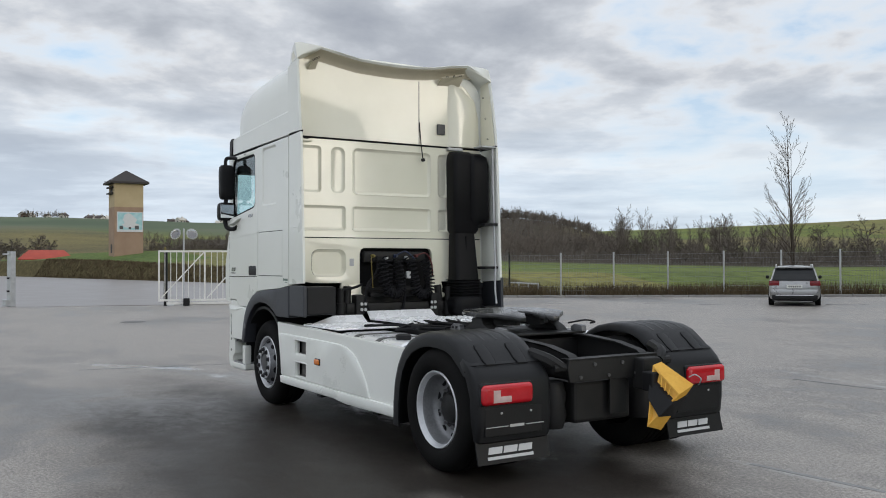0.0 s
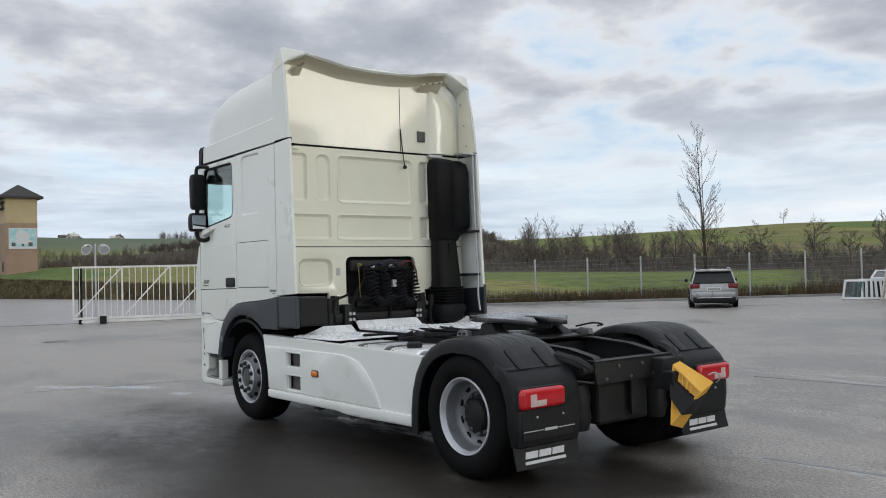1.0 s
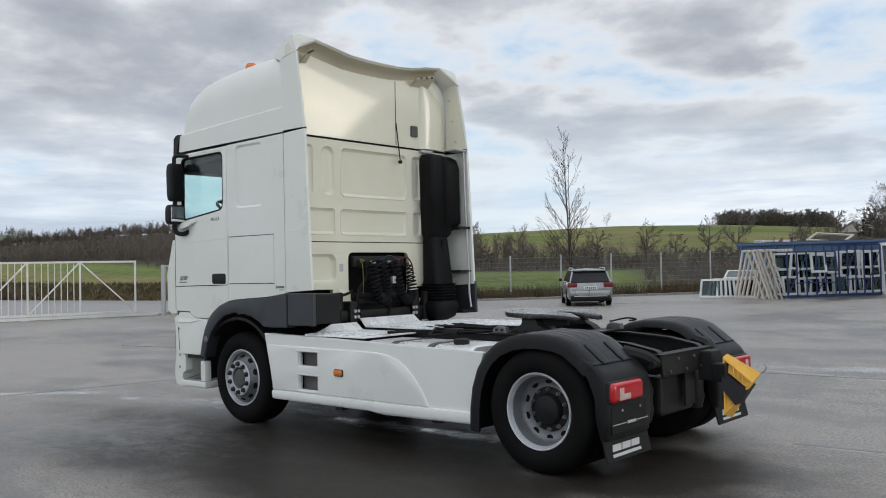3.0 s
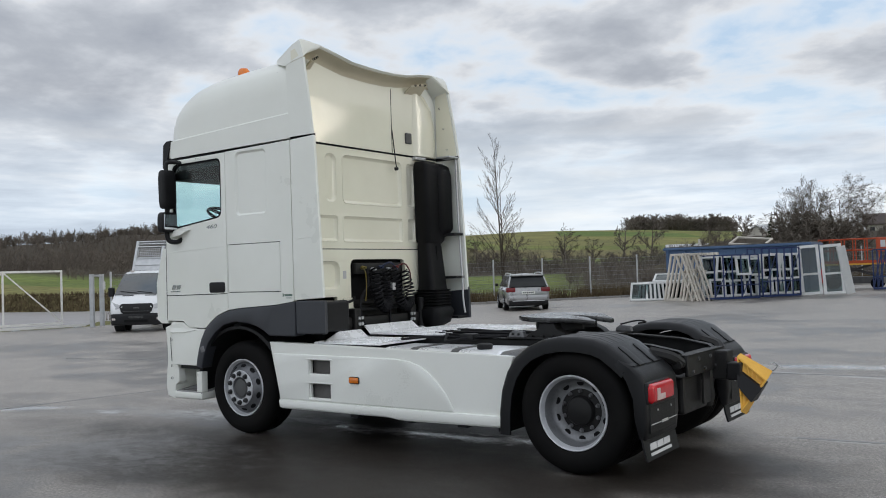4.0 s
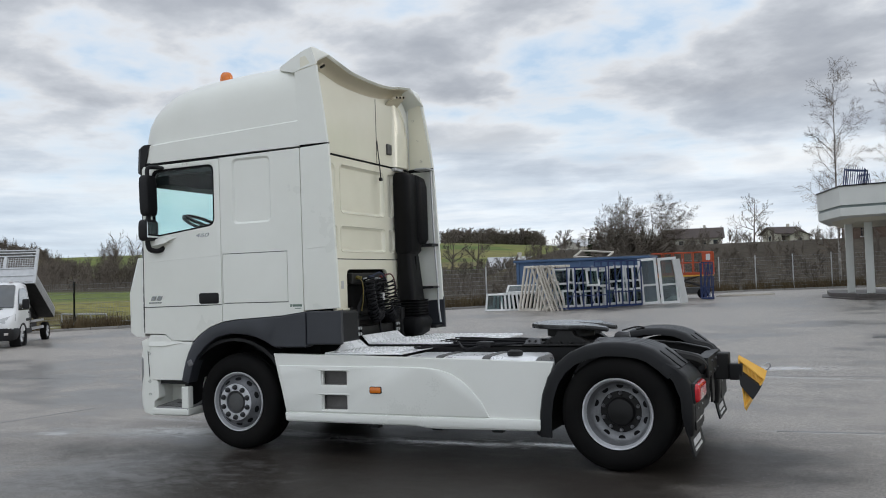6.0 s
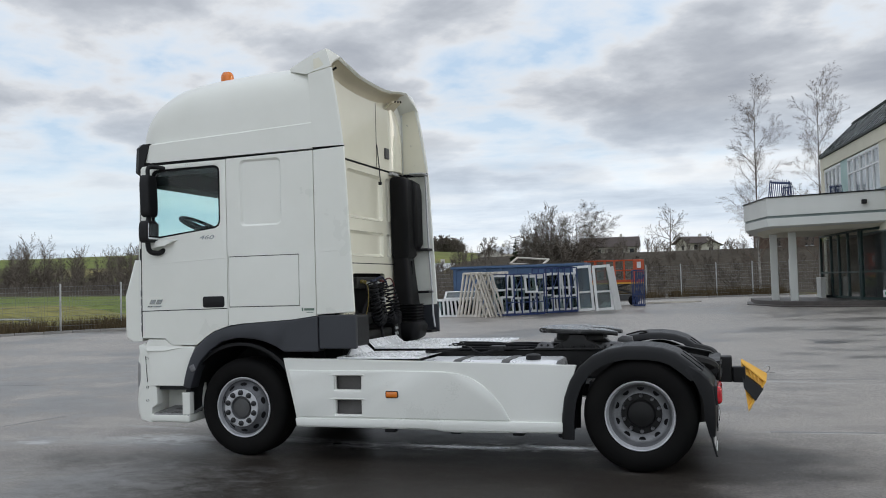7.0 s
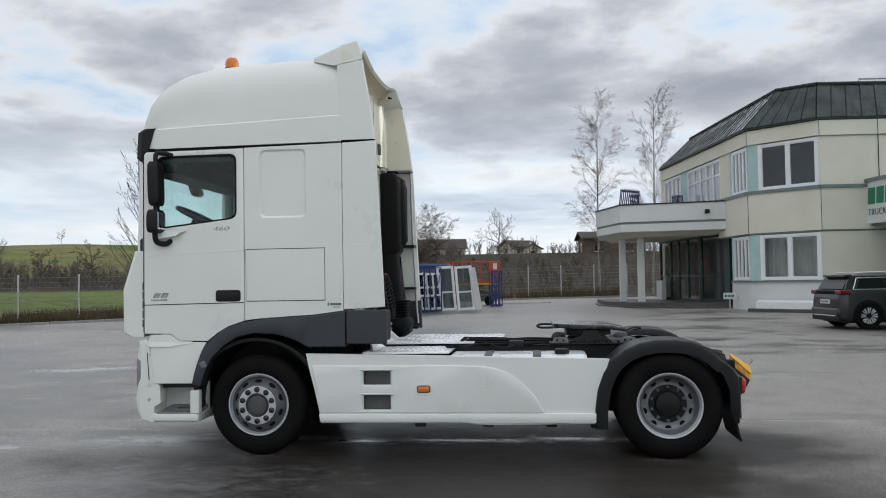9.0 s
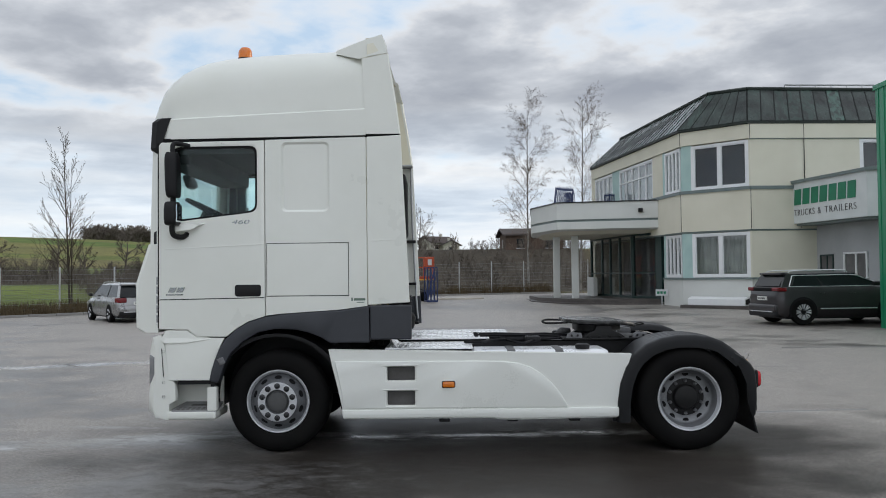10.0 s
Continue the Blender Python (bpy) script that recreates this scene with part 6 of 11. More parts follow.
# readable and unreadable print on the cab
def print_text(body, size, m, mat, parent, name):
    cu = bpy.data.curves.new(name, "FONT")
    cu.body, cu.size, cu.extrude, cu.shear = body, size, 0.002, 0.25
    src = new("print_source", cu)
    me = bpy.data.meshes.new_from_object(src.evaluated_get(bpy.context.evaluated_depsgraph_get()))
    bpy.data.objects.remove(src)
    me.materials.clear()
    me.materials.append(M[mat])
    ob = new(name, me)
    ob.parent, ob.matrix_basis = parent, m
    return ob


FACE_L = Matrix(((1, 0, 0, 0), (0, 0, -1, 0), (0, 1, 0, 0), (0, 0, 0, 1)))
print_text("460", 0.062, Matrix.Translation((-4.21, -1.2365, 2.128)) @ FACE_L @ Matrix.Diagonal((1.75, 0.92, 1, 1)), "badge", truck, "power_figure")
bm = bmesh.new()
for k, (x0, x1, z0, z1) in enumerate(((-3.10, -3.085, 1.405, 1.435), (-3.075, -2.97, 1.408, 1.430), (-3.05, -2.98, 1.388, 1.395))):
    box(bm, (x0, -1.2372, z0), (x1, -1.2352, z1))
part("side_print", bm, M["signprint"], truck, "small line of unreadable green-grey print")

# ---- ground ----
def gz(x, y):
    """Height of the yard, which rises gently towards the building."""
    s = min(0.0125, max(0.002, 0.0125 - (8 - x) * 0.00026))
    return s * max(0.0, y - 3)


def smooth(a, b, v):
    t = min(1.0, max(0.0, (v - a) / (b - a)))
    return t * t * (3 - 2 * t)


SKY_AZ = [0, 60, 80, 86, 92, 100, 106, 112, 120, 130, 137, 141, 146, 152, 158, 165, 172, 180, 220, 360]
SKY_EL = [1.0, 1.3, 1.5, 1.8, 1.5, 1.5, 1.9, 2.2, 2.4, 2.3, 2.1, 1.9, 1.9, 2.2, 2.45, 2.55, 2.75, 2.7, 1.5, 1.0]


WOOD_AZ = [134, 136, 138, 139.5, 141, 143, 146, 149, 152, 155, 158, 161, 164, 167, 169]
WOOD_EL = [0.0, 0.8, 1.6, 2.3, 2.65, 2.95, 2.9, 2.6, 2.5, 2.2, 1.9, 1.75, 1.3, 0.7, 0.0]


def bank_line(x):
    return 23.6 + (x + 40) * 0.153


def terrain(x, y, coarse=False):
    r, az = math.hypot(x, y), math.degrees(math.atan2(y, x)) % 360
    el = interp(az, SKY_AZ, SKY_EL)
    near = gz(min(max(x, -30), 30), min(max(y, -60), 45)) - 0.04
    z = lerp(near, 0.85, smooth(48, 90, r))
    top = 620 * math.tan(radians(el)) + 1.6
    z += (top - 0.85) * smooth(130, 640, r) * (1.0 if r < 640 else 1.0)
    z += 2.2 * noise.noise((x * 0.006, y * 0.006, 0.3)) * smooth(160, 400, r)
    z -= max(0.0, r - 700) * 0.010
    if 134 < az < 169 and 150 < r < 700:
        ridge = 300 * math.tan(radians(interp(az, WOOD_AZ, WOOD_EL))) + 1.6
        z = max(z, lerp(0.85, ridge + 1.2 * noise.noise((x * 0.035, y * 0.035, 1.0)), smooth(150, 300, r)) - max(0.0, r - 310) * 0.05)
    if 76 < az < 118:
        z = max(z, near + (5.3 + 3.2 * smooth(130, 240, r) - near) * smooth(56, 116, r) * smooth(76, 83, az) * smooth(118, 107, az)) if r < 700 else z
    if x < -30 and y > -30:
        n = y - bank_line(x)
        road = smooth(30, 38, -x)
        flat_z = -0.04
        h = lerp(0.95, 2.3, smooth(45, 125, -x))
        side = (smooth(9.0, 18.0, n) * h - 0.10) if coarse else smooth(0.0, 1.7, n) * h
        if r < 260:
            keep = smooth(150, 260, r)
            z = lerp(lerp(z, flat_z + side + max(0, n) * 0.006 + 1.3 * smooth(1.7, 16.0, n) * smooth(45, 110, -x), road), z, keep if n > 0 else smooth(200, 400, r))
    return z


def terrain_mesh():
    az = [k * 4.0 for k in range(0, 20)] + [80 + k * 0.75 for k in range(0, 148)] + [191 + k * 4.0 for k in range(0, 43)]
    rs = [0.5, 12, 24, 30, 34, 38, 42, 46, 50, 54, 58, 62, 66, 72, 78, 85, 92, 100, 108, 116, 124, 132, 140, 150, 165, 180, 200, 225, 250, 280, 310, 345, 380, 420, 470, 520, 570, 610, 650, 700, 800, 1000, 1400, 2000, 3000]
    verts, faces = [], []
    n = len(az)
    for r in rs:
        for a in az:
            x, y = r * math.cos(radians(a)), r * math.sin(radians(a))
            verts.append((x, y, terrain(x, y, True)))
    for i in range(len(rs) - 1):
        for j in range(n):
            k = (j + 1) % n
            faces.append((i * n + j, i * n + k, (i + 1) * n + k, (i + 1) * n + j))
    me = bpy.data.meshes.new("ground")
    me.from_pydata(verts, [], faces)
    for p in me.polygons:
        p.use_smooth = True
    return me


def field_material():
    """Winter meadows: big fields of differing green and brown soil, tufts, and dead grass on the banks."""
    m = bpy.data.materials.new("winter_fields")
    m.use_nodes = True
    n, l = m.node_tree.nodes, m.node_tree.links
    b = n["Principled BSDF"]
    tc = n.new("ShaderNodeTexCoord")

    def tex(kind, scale, out, stretch=(1, 1, 1), **kw):
        mp = n.new("ShaderNodeMapping")
        mp.inputs["Scale"].default_value = stretch
        mp.inputs["Rotation"].default_value = (0, 0, radians(35))
        l.new(tc.outputs["Object"], mp.inputs[0])
        t = n.new(kind)
        t.inputs["Scale"].default_value = scale
        for k, v in kw.items():
            t.inputs[k].default_value = v
        l.new(mp.outputs[0], t.inputs["Vector"])
        return t.outputs[out]

    def ramp(v, stops):
        q = n.new("ShaderNodeValToRGB")
        e = q.color_ramp.elements
        while len(e) < len(stops):
            e.new(0.5)
        for k, (p, c) in enumerate(stops):
            e[k].position, e[k].color = p, (*c, 1)
        l.new(v, q.inputs[0])
        return q.outputs[0]

    def mix(f, a, c, blend="MIX"):
        q = n.new("ShaderNodeMix")
        q.data_type, q.blend_type = "RGBA", blend
        if isinstance(f, float):
            q.inputs[0].default_value = f
        else:
            l.new(f, q.inputs[0])
        l.new(a, q.inputs[6])
        l.new(c, q.inputs[7])
        return q.outputs[2]

    fields = tex("ShaderNodeTexVoronoi", 0.0085, "Color", (1, 1.7, 1))
    sp = n.new("ShaderNodeSeparateColor")
    l.new(fields, sp.inputs[0])
    big = ramp(sp.outputs[0], [(0.0, (0.115, 0.165, 0.055)), (0.35, (0.145, 0.182, 0.062)), (0.6, (0.175, 0.188, 0.070)), (0.80, (0.20, 0.19, 0.088)), (0.95, (0.15, 0.125, 0.08))])
    tuft = ramp(tex("ShaderNodeTexNoise", 1.1, 0, Detail=7.0, Roughness=0.65), [(0.3, (0.55, 0.5, 0.42)), (0.5, (1.0, 1.0, 1.0)), (0.7, (1.35, 1.25, 0.95))])
    wide = ramp(tex("ShaderNodeTexNoise", 0.05, 0, Detail=5.0), [(0.35, (0.8, 0.82, 0.85)), (0.65, (1.15, 1.12, 1.0))])
    col = mix(1.0, mix(1.0, big, tuft, "MULTIPLY"), wide, "MULTIPLY")
    # leaf litter under the belt of trees
    pos = n.new("ShaderNodeSeparateXYZ")
    l.new(tc.outputs["Object"], pos.inputs[0])
    ln = n.new("ShaderNodeVectorMath")
    ln.operation = "LENGTH"
    l.new(tc.outputs["Object"], ln.inputs[0])

    def step(v, a, c, lo=0.0, hi=1.0):
        q = n.new("ShaderNodeMapRange")
        q.interpolation_type = "SMOOTHSTEP"
        for i, w in enumerate((a, c, lo, hi)):
            q.inputs[i + 1].default_value = w
        l.new(v, q.inputs[0])
        return q.outputs[0]

    def times(a, c):
        q = n.new("ShaderNodeMath")
        q.operation = "MULTIPLY"
        l.new(a, q.inputs[0])
        l.new(c, q.inputs[1])
        return q.outputs[0]
    def weigh(kx, ky, a, c):
        q = n.new("ShaderNodeVectorMath")
        q.operation = "DOT_PRODUCT"
        q.inputs[1].default_value = (kx, ky, 0)
        l.new(tc.outputs["Object"], q.inputs[0])
        return step(q.outputs["Value"], a, c)

    def most(a, c):
        q = n.new("ShaderNodeMath")
        q.operation = "MAXIMUM"
        l.new(a, q.inputs[0])
        l.new(c, q.inputs[1])
        return q.outputs[0]
    dist_v = ln.outputs["Value"]
    right_wood = times(times(weigh(1.0, 0.53, -4, 4), step(pos.outputs[1], 40, 47)), times(step(dist_v, 47, 52), step(dist_v, 170, 230, 1.0, 0.0)))
    left_wood = times(times(weigh(-1.0, -1.05, 0, 14), weigh(0.23, 1.0, 0, 14)), times(step(dist_v, 150, 165), step(dist_v, 330, 345, 1.0, 0.0)))
    ring_mask = times(times(step(ln.outputs["Value"], 84, 90), step(ln.outputs["Value"], 150, 175, 1.0, 0.0)), step(pos.outputs[1], 42, 52))
    litter = ramp(tex("ShaderNodeTexNoise", 1.6, 0, Detail=8.0, Roughness=0.7), [(0.3, (0.030, 0.025, 0.020)), (0.5, (0.062, 0.052, 0.040)), (0.7, (0.11, 0.093, 0.068))])
    col = mix(most(most(ring_mask, right_wood), left_wood), col, litter)
    # winter corn on the far slopes, its green greyed to hold the distance haze
    hazed_corn = ramp(tex("ShaderNodeTexNoise", 0.012, 0, Detail=4.0), [(0.35, (0.10, 0.13, 0.085)), (0.5, (0.125, 0.155, 0.10)), (0.65, (0.155, 0.165, 0.115))])
    col = mix(times(step(dist_v, 330, 420), weigh(-1.0, -1.6, 0, 60)), col, hazed_corn)
    # dead grass on anything steep
    geo = n.new("ShaderNodeNewGeometry")
    sx = n.new("ShaderNodeSeparateXYZ")
    l.new(geo.outputs["Normal"], sx.inputs[0])
    steep = n.new("ShaderNodeMapRange")
    steep.inputs[1].default_value, steep.inputs[2].default_value = 0.985, 0.94
    l.new(sx.outputs[2], steep.inputs[0])
    dead = ramp(tex("ShaderNodeTexNoise", 2.2, 0, Detail=8.0, Roughness=0.7), [(0.3, (0.045, 0.036, 0.020)), (0.5, (0.10, 0.085, 0.04)), (0.7, (0.19, 0.15, 0.08))])
    l.new(mix(steep.outputs[0], col, dead), b.inputs["Base Color"])
    b.inputs["Roughness"].default_value = 1.0
    b.inputs["Specular IOR Level"].default_value = 0.1
    return m


ground = new("ground", terrain_mesh())
ground.data.materials.append(field_material())
tagged(ground, "rolling winter meadows and fields around the yard", "meadow", kind="structure")

# roadside bank: steep dead-grass face with a meadow on top
vs, fs = [], []
NN = [-0.15, 0.0, 0.15, 0.3, 0.5, 0.7, 0.9, 1.1, 1.3, 1.5, 1.8, 2.3, 3.5, 6.0, 9.0, 13.0, 17.0, 21.0, 24.0]
cols = 150
for k in range(cols + 1):
    x = -29.5 - 133.5 * k / cols
    for q in NN:
        y = bank_line(x) + q
        lump = 0.10 * noise.noise((x * 0.8, q * 1.5, 2.0)) if 0 < q < 2.5 else 0.0
        vs.append((x, y, terrain(x, y) + 0.03 + lump - (0.15 if q < -0.1 else 0.0) - max(0.0, q - 17) * 0.12))
for k in range(cols):
    for j in range(len(NN) - 1):
        a = k * len(NN) + j
        fs.append((a, a + 1, a + 1 + len(NN), a + len(NN)))
me = bpy.data.meshes.new("bank")
me.from_pydata(vs, [], fs)
me.polygons.foreach_set("use_smooth", [True] * len(me.polygons))
me.materials.append(ground.data.materials[0])
tagged(new("bank", me), "roadside bank of brown dead grass with meadow on top", "bank", kind="structure")

KERB = [(-26.4, 11.5), (-26.9, 15.0), (-26.6, 18.0), (-21.6, 23.4), (-16.2, 28.8), (-11.0, 34.2), (-6.5, 40.2), (-2.5, 43.5), (4.0, 43.8), (16.0, 43.8)]
YARD = [(-31.0, -1.0), (-40, -40), (45, -40), (45, 43.8)] + KERB[::-1]
bm = bmesh.new()
for loop in (YARD,):
    vs = [bm.verts.new((x, y, 0)) for x, y in loop]
    es = [bm.edges.new((vs[i], vs[(i + 1) % len(vs)])) for i in range(len(vs))]
    bmesh.ops.triangle_fill(bm, edges=es, use_beauty=True)
for k in range(-36, 45, 4):
    bmesh.ops.bisect_plane(bm, geom=list(bm.verts) + list(bm.edges) + list(bm.faces), plane_co=(k, 0, 0), plane_no=(1, 0, 0))
    bmesh.ops.bisect_plane(bm, geom=list(bm.verts) + list(bm.edges) + list(bm.faces), plane_co=(0, k - 1, 0), plane_no=(0, 1, 0))
for v in bm.verts:
    v.co.z = gz(v.co.x, v.co.y)
ext = bmesh.ops.extrude_face_region(bm, geom=list(bm.faces))
bmesh.ops.translate(bm, verts=[g for g in ext["geom"] if isinstance(g, bmesh.types.BMVert)], vec=(0, 0, -0.2))
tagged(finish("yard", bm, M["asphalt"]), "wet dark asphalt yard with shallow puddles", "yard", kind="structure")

bm = bmesh.new()
road = [(-27.2, 14.5), (-31.5, -1.4), (-60, -24), (-180, -40), (-180, bank_line(-180)), (-110, bank_line(-110)), (-40, bank_line(-40)), (-31, 22.6), (-28.2, 17.5)]
plate(bm, road, [], "z", -0.16, -0.012)
M["roadtar"] = surface("pale_damp_road", (0.21, 0.195, 0.19), (0.28, 0.26, 0.25), 0.6, 0.35, 0.5, fine=0.5, bump=0.3, bump_scale=90)
tagged(finish("road", bm, M["roadtar"]), "wet asphalt road outside the gate", "road", kind="structure")

# kerb stones along the edge of the yard
stones = []
for a, b in zip(KERB[1:], KERB[2:-1]):
    a, b = Vector((*a, 0)), Vector((*b, 0))
    n = max(1, int((b - a).length / 1.0))
    for k in range(n):
        stones.append((a.lerp(b, (k + 0.5) / n), math.atan2(b.y - a.y, b.x - a.x), (b - a).length / n))
kerb_root = root("kerb", "low grey concrete kerb edging the yard", "kerb", kind="structure")
stone_bm = boxed((-0.49, -0.06, -0.1), (0.49, 0.06, 0.10), 0.015)
first = None
for p, q, length in stones:
    m = Matrix.Translation((p.x, p.y, gz(p.x, p.y))) @ Matrix.Rotation(q, 4, "Z") @ Matrix.Diagonal((length, 1, 1, 1))
    if first is None:
        first = part("kerb_stone", stone_bm, M["kerb"], kerb_root)
        first.matrix_basis = m
    else:
        ob = new("kerb_stone", first.data)
        ob.parent, ob.matrix_basis = kerb_root, m


def on_ground(x, y, turn=0.0, dz=0.0):
    return Matrix.Translation((x, y, gz(x, y) + dz)) @ Matrix.Rotation(radians(turn), 4, "Z")


M["castiron"] = surface("wet_cast_iron", (0.035, 0.033, 0.032), (0.085, 0.08, 0.075), 9, 0.3, 0.5, metal=0.2, bump=0.3, bump_scale=60)
# manhole covers and worn parking marks
for x, y in ((2.85, 12.3), (-19.5, 0.8)):
    bm = bmesh.new()
    lathe(bm, [(0.0, 0.006), (0.26, 0.006), (0.265, 0.003), (0.275, 0.003), (0.28, 0.007), (0.33, 0.007), (0.345, 0.0)], (0, 0, 0), "z", 28)
    mh = tagged(finish("manhole_cover", bm, M["castiron"]), "round cast iron manhole cover in the asphalt", "manhole", "manholes")
    mh.matrix_basis = on_ground(x, y)
marks = [(-15.7, 20.0, 52, 1.2), (-14.9, 20.6, -38, 0.5), (-12.7, 22.8, 52, 1.0), (-12.2, 23.3, -38, 0.6), (-9.6, 25.6, 52, 1.0), (-20.0, 16.5, 52, 1.3), (-18.9, 17.4, -38, 0.6), (-17.6, 19.0, 52, 0.9)]
for x, y, a, length in marks:
    bm = boxed((-length / 2, -0.05, -0.03), (length / 2, 0.05, 0.004))
    mk = tagged(finish("parking_mark", bm, M["paint"]), "worn white parking mark painted on asphalt", "road marking", "parking marks")
    mk.matrix_basis = on_ground(x, y, a)
for x0, y0, x1, y1 in ((-14.5, 3.4, -7.7, 4.75), (-1.8, 5.46, 4.5, 5.7), (1.1, 1.0, 2.7, 1.12), (-8.43, -2.4, -7.75, 0.9), (4.6, 8.9, 12.0, 8.6)):
    d = math.hypot(x1 - x0, y1 - y0)
    bm = boxed((-d / 2, -0.028, -0.03), (d / 2, 0.028, 0.003))
    mk = tagged(finish("lane_line", bm, M["paint"]), "faded thin white line on the asphalt", "road marking", "lane lines")
    mk.matrix_basis = on_ground((x0 + x1) / 2, (y0 + y1) / 2, math.degrees(math.atan2(y1 - y0, x1 - x0)))

# strip of dead grass between kerb and fence
vs, fs = [], []
OFF = [0.08, 0.6, 1.5, 2.6, 3.6, 4.4]
pts = []
for a, b in zip(KERB[1:], KERB[2:]):
    a, b = Vector(a), Vector(b)
    n = max(2, int((b - a).length / 0.6))
    pts += [(a.lerp(b, k / n), (b - a).normalized()) for k in range(n)]
for p, d in pts:
    nn = Vector((-d.y, d.x))
    for o in OFF:
        o2 = o + (0.5 * noise.noise((p.x * 0.7, p.y * 0.7, o)) if o > 3 else 0.0)
        v = p + nn * o2
        vs.append((v.x, v.y, terrain(v.x, v.y) + 0.05 + 0.07 * noise.noise((v.x, v.y, 4.0)) - (0.10 if o > 4 else 0.0)))
for k in range(len(pts) - 1):
    for j in range(len(OFF) - 1):
        a = k * len(OFF) + j
        fs.append((a, a + 1, a + 1 + len(OFF), a + len(OFF)))
me = bpy.data.meshes.new("verge")
me.from_pydata(vs, [], fs)
me.polygons.foreach_set("use_smooth", [True] * len(me.polygons))
me.materials.append(M["bank"])
tagged(new("verge", me), "verge of brown dead grass along the fence", "verge", kind="structure")

# ---- fences ----
def mesh_panel(length, height=1.95):
    """Welded mesh between two posts, from the origin along +x."""
    verts, faces = [], []

    def bar(a, b, r):
        d = (Vector(b) - Vector(a)).normalized()
        u = d.orthogonal().normalized() * r
        w = d.cross(u)
        i = len(verts)
        for p in (a, b):
            p = Vector(p)
            verts.extend([tuple(p + u), tuple(p - 0.5 * u + 0.87 * w), tuple(p - 0.5 * u - 0.87 * w)])
        faces.extend([(i, i + 1, i + 4, i + 3), (i + 1, i + 2, i + 5, i + 4), (i + 2, i, i + 3, i + 5)])

    for k in range(10):
        bar((0, 0.02, 0.08 + k * (height - 0.1) / 9), (length, 0.02, 0.08 + k * (height - 0.1) / 9), 0.0075)
    n = int(length / 0.12)
    for k in range(n + 1):
        bar((k * length / n, 0, 0.05), (k * length / n, 0, height), 0.0035)
    me = bpy.data.meshes.new("mesh_panel")
    me.from_pydata(verts, [], faces)
    me.materials.append(M["wire"])
    return me


def fence_run(points, label, first_post=True):
    """Posts at the points, mesh panels between."""
    f = root("fence", label, "fence")
    for i, (x, y) in enumerate(points):
        z = max(terrain(x, y), gz(x, y) - 0.04)
        if i or first_post:
            post = part("post", boxed((-0.03, -0.03, -0.2), (0.03, 0.03, 2.05), 0.006), M["galv"], f, "galvanised fence post")
            post.matrix_basis = Matrix.Translation((x, y, z))
        if i + 1 < len(points):
            x2, y2 = points[i + 1]
            z2 = max(terrain(x2, y2), gz(x2, y2) - 0.04)
            d = math.hypot(x2 - x, y2 - y)
            ob = new("mesh_panel", mesh_panel(d))
            ob.parent = f
            ob.matrix_basis = Matrix.Translation((x, y, z)) @ Matrix.Rotation(math.atan2(y2 - y, x2 - x), 4, "Z") @ Matrix.Rotation(-math.atan2(z2 - z, d), 4, "Y")
    return f


def spread(a, b, n):
    return [(lerp(a[0], b[0], k / n), lerp(a[1], b[1], k / n)) for k in range(n + 1)]


fence_run(spread((-27.6, 19.6), (-12.3, 34.9), 9), "galvanised welded mesh fence along the meadow")
fence_run(spread((-12.3, 34.9), (-5.8, 44.2), 5), "galvanised welded mesh fence behind the stored windows", False)
fence_run(spread((-5.8, 44.2), (14.0, 45.0), 10), "galvanised welded mesh fence behind the entrance yard", False)
fence_run(spread((-26.6, 12.6), (-27.6, 19.6), 3), "galvanised welded mesh fence beside the gate")
fence_run([(-33.9, -3.2), (-36.2, -5.6), (-38.4, -8.0)], "galvanised mesh fence beyond the gate post", False)

# ---- sliding gate ----
gate = root("sliding_gate", "white steel sliding gate with vertical bars standing half open", "gate")
GL = math.hypot(1.92, 6.92)


def gpos(u, z, w=0.0):
    return (u, w, z)


def gbar(name, a, b, r, label=""):
    a, b = Vector(gpos(*a)), Vector(gpos(*b))
    bm = bmesh.new()
    d = (b - a).normalized()
    side = Vector((0, 1, 0)) * r
    upv = d.cross(Vector((0, 1, 0))).normalized() * r
    loft(bm, [[p + side + upv, p - side + upv, p - side - upv, p + side - upv] for p in (a, b)])
    return part(name, bm, M["gate"], gate, label)


M["gate"] = surface("white_gate_paint", (0.70, 0.69, 0.65), (0.80, 0.79, 0.75), 5, 0.4, 0.5, fine=0.4)
gbar("top_rail", (0, 2.10), (GL, 2.10), 0.035)
gbar("bottom_rail", (0, 0.22), (GL, 0.22), 0.04)
gbar("track_beam", (0.3, 0.10), (GL + 0.8, 0.10), 0.045)
for u in (0.03, 1.72, 3.45, 5.20, GL - 0.03):
    gbar("upright", (u, 0.2), (u, 2.10), 0.03)
for a, b in (((0.1, 0.3), (1.68, 2.06)), ((1.80, 0.3), (3.40, 2.06)), ((3.52, 0.3), (5.16, 2.06)), ((5.24, 2.06), (GL - 0.1, 0.3))):
    gbar("diagonal_brace", a, b, 0.023)
for k in range(24):
    u = 0.03 + 0.2155 * k
    if u < 5.2 and min(abs(u - q) for q in (0.03, 1.72, 3.45, 5.20)) > 0.05:
        gbar("gate_bar", (u, 0.24), (u, 2.08), 0.013)
for u in (0.45, 1.0, 3.3, 5.6, GL + 0.5):
    part("roller_foot", boxed((u - 0.12, -0.10, -0.12), (u + 0.12, 0.12, 0.06), 0.015), M["galv"], gate)
part("drive_box", boxed((0.92, -0.28, -0.02), (1.16, -0.08, 0.30), 0.03), M["black"], gate, "dark gate motor box")
